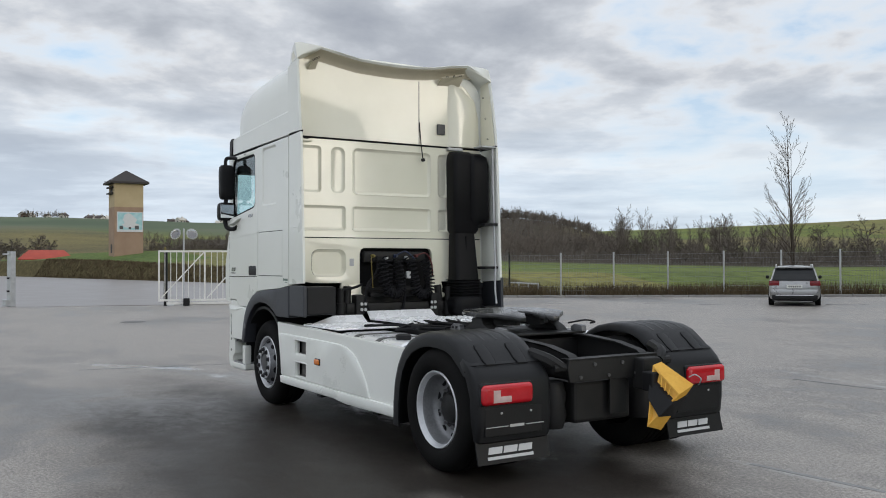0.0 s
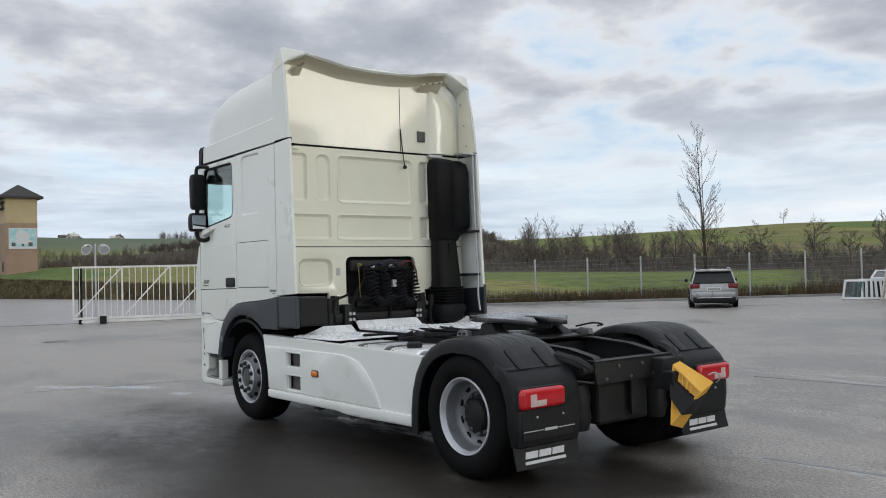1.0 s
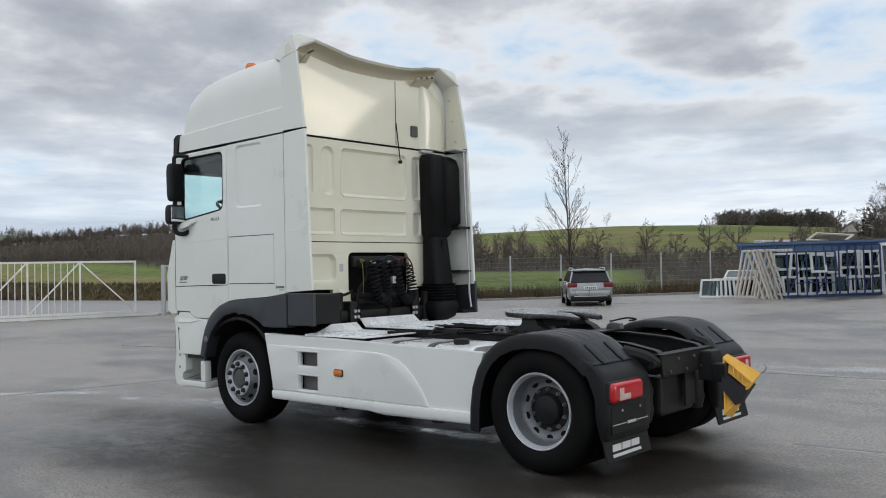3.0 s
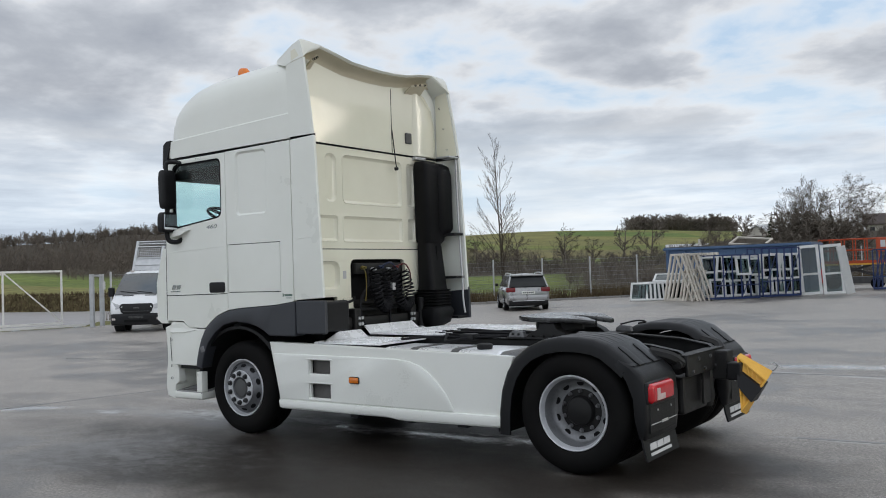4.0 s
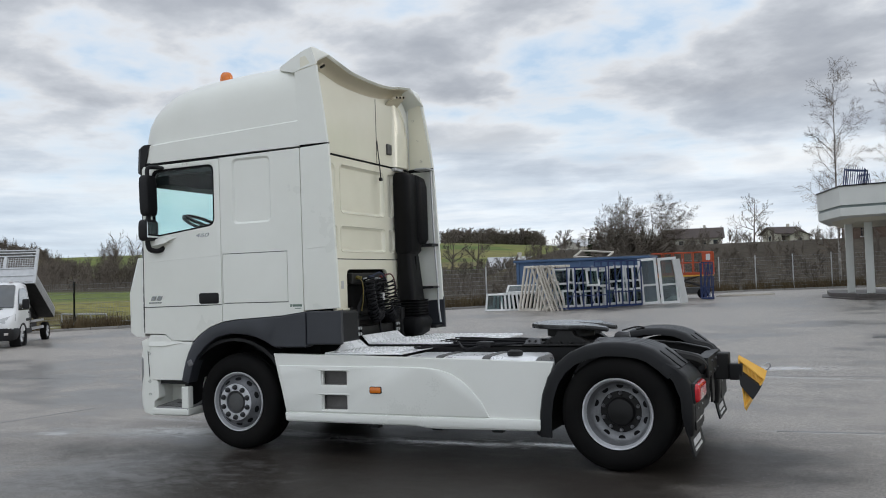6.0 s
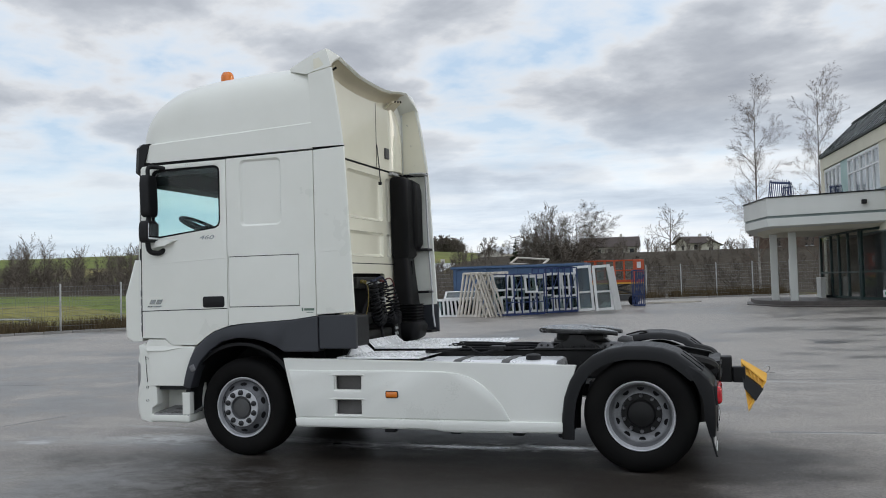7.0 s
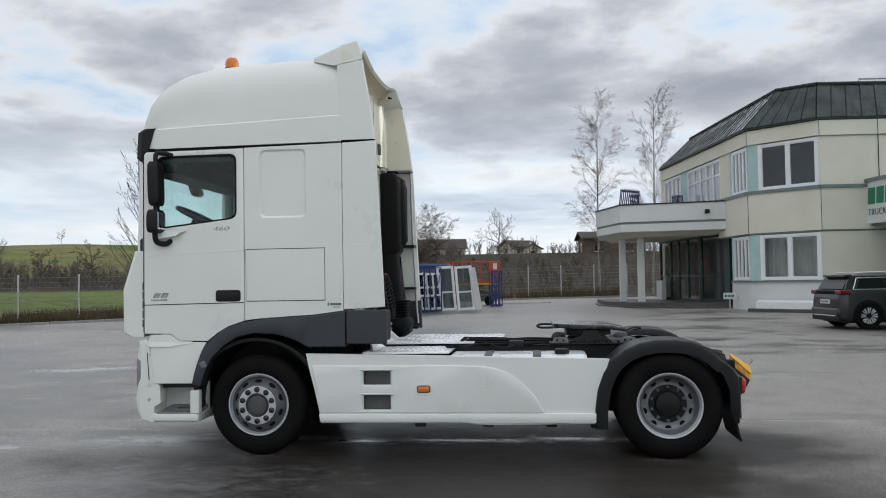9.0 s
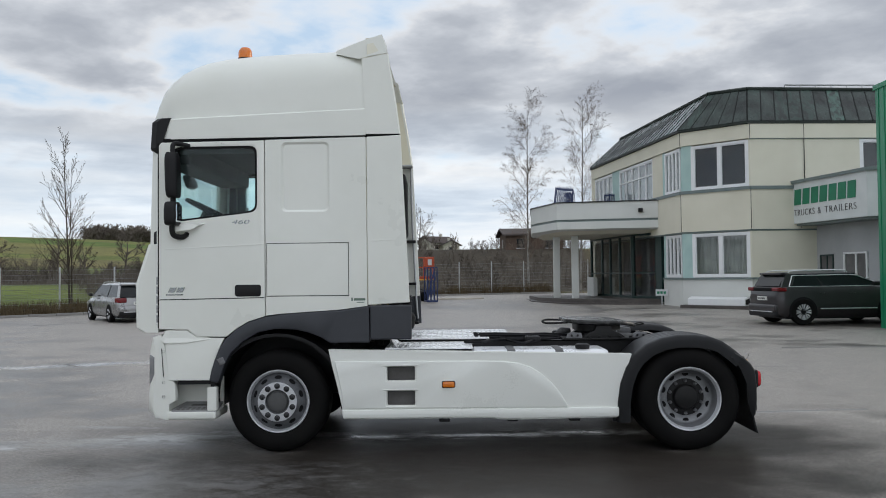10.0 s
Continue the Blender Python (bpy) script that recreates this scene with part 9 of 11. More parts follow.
def estate_car(name, label, L, W, H, wb, belt, r, paint, spec):
    """Nose towards +x, rear axle at the origin. Lower body and cabin are lofts of cross sections."""
    c = root(name, label, "car")
    ro, hw = spec["rear"], W / 2
    x0, x1 = -ro, L - ro
    stations = [(x0, 0.86, 0.40, 0.80), (x0 + 0.06, 0.95, 0.30, 0.98), (x0 + 0.25, 0.99, 0.25, 1.0), (0.9, 1.0, 0.22, 1.0), (wb - 0.6, 1.0, 0.22, 0.99), (wb + 0.1, 0.99, 0.22, 0.94), (x1 - 0.35, 0.95, 0.24, 0.84), (x1 - 0.1, 0.86, 0.28, 0.72), (x1, 0.74, 0.36, 0.62)]
    rings = []
    for x, fw, zb, fb in stations:
        w, zt = hw * fw, belt * fb
        rings.append([(x, -w * 0.90, zb), (x, -w * 0.985, zb + 0.10), (x, -w, lerp(zb, zt, 0.45)), (x, -w * 0.985, lerp(zb, zt, 0.75)), (x, -w * 0.95, zt - 0.03), (x, -w * 0.90, zt), (x, w * 0.90, zt), (x, w * 0.95, zt - 0.03), (x, w * 0.985, lerp(zb, zt, 0.75)), (x, w, lerp(zb, zt, 0.45)), (x, w * 0.985, zb + 0.10), (x, w * 0.90, zb)])
    body = part("body", loft(bmesh.new(), rings), M[paint], c, "", 50)
    # cabin: glass volume with painted roof and pillars
    cab = spec["cabin"]          # (x, z) of the side outline: rear low, rear top, front top, front low
    (ra, za), (rb_, zb_), (fb_, zf), (fa, zl) = cab
    wl, wt = hw * 0.915, hw * 0.76

    def sec(t):
        return [(lerp(ra, rb_, t), lerp(za, zb_, t)), (lerp(fa, fb_, t), lerp(zl, zf, t)), lerp(wl, wt, t)]
    rings = []
    for t in (0.0, 0.35, 0.7, 0.93):
        (xa, z1_), (xb, z2_), w = sec(t)
        pts = [(lerp(xa, xb, k / 6), -w, lerp(z1_, z2_, k / 6)) for k in range(7)] + [(lerp(xb, xa, k / 6), w, lerp(z2_, z1_, k / 6)) for k in range(7)]
        rings.append(pts)
    part("cabin_glass", loft(bmesh.new(), rings), M["carglass"], c, "dark tinted car windows")
    rings = []
    for k in range(9):
        u = k / 8
        x = lerp(rb_ - 0.02, fb_ + 0.02, u)
        crown = 0.06 * math.sin(math.pi * min(1, u * 1.0)) ** 0.5
        z = lerp(zb_, zf, u)
        rings.append([(x, -wt * 1.03, z - 0.09), (x, -wt * 1.0, z - 0.02), (x, -wt * 0.8, z + crown * 0.6), (x, 0, z + crown), (x, wt * 0.8, z + crown * 0.6), (x, wt * 1.0, z - 0.02), (x, wt * 1.03, z - 0.09)])
    part("roof", loft(bmesh.new(), rings), M[paint], c, "", 50)
    for s in (-1, 1):
        for (ta, tb, wid) in spec["pillars"]:
            bm = bmesh.new()
            pa = Vector((lerp(ra, fa, ta), s * (wl + 0.006), lerp(za, zl, ta)))
            pb = Vector((lerp(rb_, fb_, tb), s * (wt + 0.012), lerp(zb_, zf, tb) - 0.03))
            loft(bm, [[pa + Vector((-wid, 0, 0)), pa + Vector((wid, 0, 0)), pa + Vector((wid, -s * 0.05, 0)), pa + Vector((-wid, -s * 0.05, 0))], [pb + Vector((-wid, 0, 0)), pb + Vector((wid, 0, 0)), pb + Vector((wid, -s * 0.05, 0)), pb + Vector((-wid, -s * 0.05, 0))]])
            part("pillar", bm, M[paint] if wid > 0.05 else M["black"], c)
        part("roof_rail", tubed(curve_pts([(rb_ + 0.1, s * wt * 0.93, zb_ + 0.01), (rb_ + 0.3, s * wt * 0.93, zb_ + 0.075), (fb_ - 0.4, s * wt * 0.93, zf + 0.075), (fb_ - 0.1, s * wt * 0.93, zf + 0.01)], 4), 0.018, 6), M["chrome"], c)
        if spec["trim"] == "chrome":
            line = [(lerp(ra, rb_, t) + 0.22, s * (lerp(wl, wt, t) + 0.016), lerp(za, zb_, t)) for t in (0.06, 0.5, 0.80)]
            line += [(lerp(rb_, fb_, u) + (0.14 if u < 0.2 else 0), s * (wt + 0.035), lerp(zb_, zf, u) - 0.075) for u in (0.12, 0.5, 1.0)]
            line += [(lerp(fb_, fa, u), s * (lerp(wt, wl, u) + 0.02), lerp(zf, zl, u) - 0.05 * (1 - u)) for u in (0.3, 0.65, 0.95)]
            part("window_trim", tubed(curve_pts(line, 4), 0.014, 5), M["chrome"], c, "chrome line over the windows")
            part("window_trim", tubed([(ra + 0.22, s * (wl + 0.014), za + 0.012), (fa - 0.1, s * (wl + 0.014), zl + 0.012)], 0.010, 5), M["chrome"], c)
            part("tailgate_band", boxed((x0 - 0.012, min(0, s * hw * 0.6), spec["lamp"][1] + 0.01), (x0 + 0.2, max(0, s * hw * 0.6), spec["lamp"][2] - 0.01), 0.01), M["gap"], c)
            part("reflector", boxed((x0 - 0.05, min(s * hw * 0.66, s * hw * 0.86), 0.43), (x0 + 0.05, max(s * hw * 0.66, s * hw * 0.86), 0.50), 0.01), M["darkred"], c)
        else:
            part("window_trim", tubed([(ra + 0.2, s * (wl + 0.012), za + 0.01), (fa - 0.1, s * (wl + 0.012), zl + 0.01)], 0.012, 5), M["chrome"], c)
        part("door_trim", boxed((0.55, s * hw * 0.99, belt * 0.40), (wb - 0.45, s * hw * 1.006, belt * 0.43), 0.004), M[spec["trim"]], c)
        for x in spec["handles"]:
            part("door_handle", boxed((x, s * hw * 0.975, belt * 0.80), (x + 0.2, s * hw * 1.012, belt * 0.83), 0.008), M[paint], c)
        part("wing_mirror", boxed((fa - 0.55, s * (hw + 0.02), belt * 1.0), (fa - 0.33, s * (hw + 0.15), belt * 1.0 + 0.13), 0.04, 3), M["black"], c)
        for xw in (0.0, wb):
            car_wheel(c, xw, s * (hw - 0.082), s, r, spokes=spec.get("spokes", 5))
            # flat black plate on the body stands in for the arch's dark gap
            arch = [(xw + r * 1.13 * math.cos(math.pi * k / 18), r * 1.02 + r * 1.13 * math.sin(math.pi * k / 18)) for k in range(19)]
            part("wheel_arch", plate(bmesh.new(), [(xw + r * 1.10, 0.235)] + arch + [(xw - r * 1.10, 0.235)], [], "y", s * (hw + 0.005), s * (hw - 0.25), 0.003), M["gap"], c)
        y_in, y_out = hw * spec["lamp"][0], hw * 0.985
        bm = boxed((x0 - 0.015, s * y_in, spec["lamp"][1]), (x0 + 0.30, s * y_out, spec["lamp"][2]), 0.03, 3)
        part("tail_light", bm, M[spec.get("lens", "red")], c, "red tail light")
        part("head_light", boxed((x1 - 0.45, s * hw * 0.55, belt * 0.62), (x1 - 0.06, s * hw * 0.90, belt * 0.76), 0.04, 3), M["clear"], c)
    gw = hw * 0.78
    bm = bmesh.new()
    loft(bm, [[(ra - 0.012, -gw, za + 0.03), (ra - 0.012, gw, za + 0.03), (ra + 0.03, gw, za + 0.03), (ra + 0.03, -gw, za + 0.03)], [(rb_ - 0.03, -gw * 0.86, zb_ - 0.09), (rb_ - 0.03, gw * 0.86, zb_ - 0.09), (rb_ + 0.02, gw * 0.86, zb_ - 0.09), (rb_ + 0.02, -gw * 0.86, zb_ - 0.09)]])
    part("rear_window", bm, M["carglass"], c, "dark rear window")
    part("roof_spoiler", boxed((rb_ - 0.13, -gw * 0.9, zb_ - 0.045), (rb_ + 0.12, gw * 0.9, zb_ + 0.02), 0.02), M[paint], c)
    part("rear_bumper", boxed((x0 - 0.06, -hw * 0.90, 0.40), (x0 + 0.22, hw * 0.90, 0.62), 0.05, 3), M[paint], c)
    part("bumper_lower", boxed((x0 - 0.045, -hw * 0.88, 0.24), (x0 + 0.25, hw * 0.88, 0.41), 0.04, 2), M["black"], c)
    part("bumper_trim", boxed((x0 - 0.068, -hw * 0.72, 0.385), (x0 - 0.04, hw * 0.72, 0.41), 0.005), M["chrome"], c)
    part("number_plate", boxed((x0 - 0.03, -0.27, spec["plate"]), (x0 + 0.02, 0.27, spec["plate"] + 0.12), 0.006), M["plate"], c, "white number plate with grey bars")
    bm = bmesh.new()
    for k in range(6):
        box(bm, (x0 - 0.034, -0.21 + 0.075 * k, spec["plate"] + 0.03), (x0 - 0.0295, -0.165 + 0.075 * k, spec["plate"] + 0.09))
    part("plate_bars", bm, M["strap"], c)
    part("floor_pan", boxed((x0 + 0.3, -hw * 0.86, 0.18), (x1 - 0.3, hw * 0.86, 0.30)), M["black"], c)
    return c


wagon = estate_car("estate_car", "silver estate car parked by the mesh fence", 4.56, 1.80, 1.48, 2.63, 0.95, 0.315, "silver",
                   {"rear": 1.02, "cabin": ((-0.98, 0.93), (-0.68, 1.42), (1.75, 1.43), (2.65, 0.94)), "pillars": ((0.02, 0.03, 0.09), (0.40, 0.42, 0.05), (0.98, 0.98, 0.05)), "handles": (0.35, 1.30), "trim": "silver", "lamp": (0.58, 0.745, 0.925), "plate": 0.66, "lens": "darkred"})
wagon.matrix_basis = on_ground(-13.45, 21.3, 127.0)
wagon.scale = (0.92, 0.90, 0.92)
suv = estate_car("suv_car", "dark grey sport utility car parked beside the office", 4.64, 1.85, 1.64, 2.84, 1.17, 0.395, "darkcar",
                 {"rear": 0.80, "cabin": ((-0.64, 1.15), (-0.42, 1.57), (1.70, 1.585), (2.75, 1.16)), "pillars": ((0.05, 0.07, 0.16), (0.40, 0.42, 0.03), (0.98, 0.98, 0.05)), "handles": (0.55, 1.50), "trim": "chrome", "lamp": (0.60, 1.02, 1.14), "plate": 0.74, "lens": "darkred", "spokes": 8})
hd = Vector((0.985, 0.155)).normalized()
nr = Vector((-hd.y, hd.x))
rp = Vector((7.47, 15.13)) + nr * 0.73
suv.matrix_basis = on_ground(rp.x, rp.y, math.degrees(math.atan2(hd.y, hd.x)))
suv.scale = (0.93, 0.92, 0.91)

# tipper van, nose towards +x, front axle at the origin
van = root("tipper_van", "white tipper van with raised silver load bed", "van")


def van_ring(x, zb, zt, w, roof, shoulder):
    """A cross section of the body: sill, waist, tumblehome, roof edge."""
    half = [(w * 0.93, zb), (w * 0.985, zb + 0.12), (w, min(zb + 0.45, shoulder - 0.10)), (w * 0.985, shoulder), (lerp(w * 0.985, roof, 0.5), lerp(shoulder, zt, 0.5)), (roof, zt - 0.07), (roof * 0.90, zt - 0.012), (roof * 0.5, zt + 0.012)]
    return [(x, -y, z) for y, z in half] + [(x, y, z) for y, z in reversed(half)]


rings = [van_ring(*v) for v in ((-1.12, 0.46, 2.10, 0.99, 0.84, 1.35), (-1.08, 0.44, 2.20, 1.01, 0.87, 1.35), (-0.60, 0.44, 2.25, 1.03, 0.88, 1.34), (-0.25, 0.44, 2.22, 1.03, 0.87, 1.33), (-0.02, 0.44, 2.08, 1.03, 0.865, 1.32), (0.20, 0.44, 1.86, 1.03, 0.885, 1.30), (0.42, 0.44, 1.62, 1.025, 0.91, 1.28), (0.62, 0.44, 1.39, 1.02, 0.93, 1.20), (0.78, 0.44, 1.27, 1.005, 0.90, 1.12), (0.92, 0.46, 1.14, 0.97, 0.84, 1.02), (1.01, 0.50, 0.98, 0.91, 0.78, 0.88), (1.05, 0.56, 0.84, 0.84, 0.70, 0.76))]
part("cab", loft(bmesh.new(), rings), M["vanwhite"], van, "white van cab with short bonnet", 55)
bm = bmesh.new()
ws = [(0.66, 1.385, 0.90), (0.60, 1.445, 0.905), (0.42, 1.655, 0.875), (0.20, 1.895, 0.845), (-0.02, 2.105, 0.815), (-0.07, 2.150, 0.77)]
loft(bm, [[(x + 0.018, -w, z), (x + 0.03, -w * 0.6, z + 0.012), (x + 0.034, 0, z + 0.016), (x + 0.03, w * 0.6, z + 0.012), (x + 0.018, w, z), (x - 0.06, w, z - 0.05), (x - 0.06, -w, z - 0.05)] for x, z, w in ws])
part("windscreen", bm, M["vanglass"], van, "large dark raked windscreen", 50)
for a, b in (((0.69, -0.05, 1.42), (0.60, -0.72, 1.50)), ((0.69, 0.45, 1.42), (0.62, -0.10, 1.485))):
    part("wiper", tubed([a, b], 0.012, 5), M["black"], van)
for s in (-1, 1):
    bm = bmesh.new()
    loft(bm, [[(0.47, s * 1.022, 1.26), (-0.86, s * 1.028, 1.26), (-0.86, s * 0.96, 1.26), (0.47, s * 0.96, 1.26)], [(0.36, s * 1.010, 1.42), (-0.86, s * 1.000, 1.42), (-0.86, s * 0.93, 1.42), (0.36, s * 0.93, 1.42)], [(-0.02, s * 0.925, 1.90), (-0.82, s * 0.925, 1.94), (-0.82, s * 0.86, 1.94), (-0.02, s * 0.86, 1.90)], [(-0.13, s * 0.905, 2.02), (-0.76, s * 0.905, 2.05), (-0.76, s * 0.84, 2.05), (-0.13, s * 0.84, 2.02)]])
    part("side_window", bm, M["vanglass"], van)
    part("sill_trim", boxed((-1.08, s * 0.98, 0.42), (-0.42, s * 1.04, 0.60), 0.02), M["black"], van)
    part("waist_trim", boxed((-1.06, s * 1.0, 0.86), (-0.40, s * 1.042, 0.97), 0.02), M["black"], van)
    part("door_seam", boxed((-0.93, s * 1.0, 0.6), (-0.922, s * 1.036, 1.30)), M["gap"], van)
    part("door_handle", boxed((-0.88, s * 1.02, 1.14), (-0.70, s * 1.05, 1.19), 0.01), M["black"], van)
    part("head_light", loft(bmesh.new(), [[(1.062, s * 0.50, 0.90), (1.035, s * 0.50, 0.97), (0.93, s * 0.50, 0.99), (0.93, s * 0.50, 0.90)], [(1.045, s * 0.72, 0.84), (0.995, s * 0.72, 1.03), (0.85, s * 0.72, 1.05), (0.85, s * 0.72, 0.84)], [(0.965, s * 0.93, 0.84), (0.90, s * 0.915, 1.10), (0.70, s * 0.90, 1.12), (0.70, s * 0.92, 0.84)], [(0.80, s * 1.008, 0.93), (0.75, s * 0.995, 1.15), (0.62, s * 0.98, 1.15), (0.62, s * 0.985, 0.93)]]), M["vanlamp"], van, "large swept clear headlight", 45)
    part("fog_lamp", boxed((1.08, s * 0.72, 0.44), (1.105, s * 0.86, 0.52), 0.01), M["clear"], van)
    part("wing_mirror", boxed((0.15, s * 1.08, 1.30), (0.30, s * 1.30, 1.65), 0.05, 3), M["black"], van)
    for x in (0.0, -3.5):
        car_wheel(van, x, s * 0.90, s, 0.355, "rim", 6)
    part("arch", lathe(bmesh.new(), [(0.375, s * 0.94), (0.385, s * 1.035), (0.455, s * 1.045), (0.46, s * 1.02), (0.46, s * 0.7), (0.375, s * 0.7)], (0, 0, 0.36), "y", 32), M["black"], van)
    part("frame_rail", boxed((-4.4, s * 0.38, 0.5), (-0.95, s * 0.30, 0.68)), M["frame"], van)
    part("side_guard", boxed((-3.0, s * 0.98, 0.50), (-1.3, s * 0.94, 0.60)), M["galv"], van)
    part("side_guard", boxed((-3.0, s * 0.98, 0.78), (-1.3, s * 0.94, 0.86)), M["galv"], van)
rings = []
for x, zt, w, zb in ((0.36, 0.66, 1.03, 0.40), (0.60, 0.68, 1.03, 0.30), (0.85, 0.70, 0.99, 0.26), (1.00, 0.70, 0.92, 0.25), (1.09, 0.66, 0.80, 0.27), (1.11, 0.60, 0.70, 0.34)):
    rings.append([(x, -w * 0.97, zb), (x, -w, zb + 0.08), (x, -w, zt - 0.05), (x, -w * 0.97, zt), (x, w * 0.97, zt), (x, w, zt - 0.05), (x, w, zb + 0.08), (x, w * 0.97, zb)])
part("front_bumper", loft(bmesh.new(), rings), M["black"], van, "black plastic front bumper", 50)
gr = part("grille", plate(bmesh.new(), rrect(-0.60, 0.64, 0.60, 1.04, 0.12, 5), [], "x", 1.085, 0.93, 0.012), M["black"], van, "large black honeycomb grille")
for v in gr.data.vertices:
    v.co.x -= 0.30 * max(0.0, v.co.z - 0.82)
    v.co.y *= 1.0 - 0.18 * max(0.0, (0.84 - v.co.z) / 0.16)
for k in range(3):
    part("grille_bar", boxed((1.062 - 0.03 * k, -0.48, 0.75 + 0.075 * k), (1.078 - 0.028 * k, 0.48, 0.765 + 0.075 * k), 0.004), M["strap"], gr)
part("grille_badge", boxed((1.03, -0.10, 0.845), (1.078, 0.10, 0.905), 0.02), M["strap"], gr)
part("lower_grille", boxed((1.095, -0.42, 0.36), (1.118, 0.42, 0.46), 0.01), M["gap"], van)
for y in (-0.40, 0.40):
    part("bonnet_slot", boxed((0.715, y - 0.20, 1.325), (0.745, y + 0.20, 1.345), 0.006, rot=Matrix.Rotation(radians(35), 4, "Y")), M["black"], van)
part("number_plate", boxed((1.095, -0.26, 0.50), (1.11, 0.26, 0.60), 0.004), M["strap"], van)
part("floor_pan", boxed((-1.0, -0.85, 0.30), (0.8, 0.85, 0.48)), M["black"], van)
for y in (-0.6, 0.6):
    part("roof_marker", boxed((-0.35, y - 0.06, 2.225), (-0.22, y + 0.06, 2.28), 0.015), M["clear"], van)
# raised bed: a tray hinged at the rear
tray = Matrix.Translation((-4.25, 0, 0.85)) @ Matrix.Rotation(radians(-26), 4, "Y")


def tray_part(name, a, b, mat, label="", bev=0.01):
    bm = boxed(a, b, bev)
    bmesh.ops.transform(bm, matrix=tray, verts=bm.verts)
    return part(name, bm, M[mat], van, label)


tray_part("bed_floor", (0, -1.05, 0), (3.1, 1.05, 0.10), "frame")
for s in (-1, 1):
    tray_part("side_board", (0, s * 1.07, 0.02), (3.1, s * 1.02, 0.42), "galv", "silver drop side")
    for z in (0.1, 0.2, 0.3):
        tray_part("board_rib", (0.02, s * 1.085, z), (3.08, s * 1.065, z + 0.02), "galv")
    tray_part("corner_post", (3.0, s * 1.08, 0), (3.12, s * 0.98, 1.42), "galv")
    tray_part("bed_rail", (0.0, s * 0.5, -0.14), (3.0, s * 0.38, 0.0), "frame")
tray_part("headboard", (3.05, -1.0, 0.0), (3.10, 1.0, 0.62), "galv", "silver headboard")
for z in (0.30, 0.60, 1.12, 1.25, 1.36):
    tray_part("headboard_rail", (3.02, -1.0, z), (3.13, 1.0, z + 0.045), "galv")
tray_part("headboard_rail", (3.02, -0.05, 0.62), (3.13, 0.05, 1.14), "galv")
for k in range(25):
    tray_part("grille_wire", (3.06, -0.96 + 0.08 * k, 0.70), (3.075, -0.945 + 0.08 * k, 1.10), "galv", "", 0)
for k in range(6):
    tray_part("grille_wire", (3.06, -0.98, 0.68 + 0.075 * k), (3.075, 0.98, 0.695 + 0.075 * k), "galv", "", 0)
part("tipping_ram", tubed([(-2.2, 0, 0.6), (-2.3, 0, 1.6)], [0.08, 0.05], 10), M["galv"], van)
hv = Vector((0.575, -0.818)).normalized()
van.matrix_basis = on_ground(-21.5, 10.5, math.degrees(math.atan2(hv.y, hv.x)))
van.scale = (0.93, 0.90, 0.865)

# ---- bare winter trees ----
M["bark"] = surface("grey_brown_bark", (0.055, 0.045, 0.036), (0.11, 0.095, 0.078), 3, 0.9, 1.0, fine=0.6, bump_scale=30, spec=0.1)
M["birch"] = surface("birch_bark", (0.10, 0.09, 0.08), (0.52, 0.50, 0.47), 2.2, 0.8, 0.9, fine=0.9, bump_scale=14, spec=0.1)
M["twig"] = surface("thin_twigs", (0.10, 0.08, 0.062), (0.16, 0.13, 0.10), 2, 0.95, 1.0, spec=0.05)
M["birchtwig"] = surface("birch_twigs", (0.13, 0.10, 0.08), (0.20, 0.16, 0.13), 2, 0.95, 1.0, spec=0.05)
M["farwood"] = surface("far_bare_wood", (0.118, 0.102, 0.087), (0.185, 0.16, 0.134), 0.05, 1.0, 1.0, spec=0.05, fine=0.6, bump_scale=0.9)
M["conifer"] = surface("conifer_needles", (0.012, 0.020, 0.010), (0.030, 0.040, 0.018), 0.6, 1.0, 1.0, spec=0.05, fine=0.6, bump_scale=6)


class Limbs:
    """Collects tapered limbs as triangular or many-sided tubes."""

    def __init__(self):
        self.v, self.f = [], []

    def limb(self, pts, radii, sides):
        base, d0 = len(self.v), None
        ring_n = 0
        for i, p in enumerate(pts):
            d = (pts[min(i + 1, len(pts) - 1)] - pts[max(i - 1, 0)])
            if d.length < 1e-6:
                d = Vector((0, 0, 1))
            d.normalize()
            if d0 is None:
                d0 = d.orthogonal().normalized()
            d0 = (d0 - d * d0.dot(d))
            d0 = d0.normalized() if d0.length > 1e-6 else d.orthogonal().normalized()
            w = d.cross(d0)
            for k in range(sides):
                q = 2 * math.pi * k / sides
                self.v.append(tuple(p + radii[i] * (math.cos(q) * d0 + math.sin(q) * w)))
            ring_n += 1
        for i in range(ring_n - 1):
            for k in range(sides if sides > 2 else 1):
                a, b = base + i * sides + k, base + i * sides + (k + 1) % sides
                self.f.append((a, b, b + sides, a + sides))

    def mesh(self, name, mat):
        me = bpy.data.meshes.new(name)
        me.from_pydata(self.v, [], self.f)
        for p in me.polygons:
            p.use_smooth = True
        me.materials.append(mat)
        return me


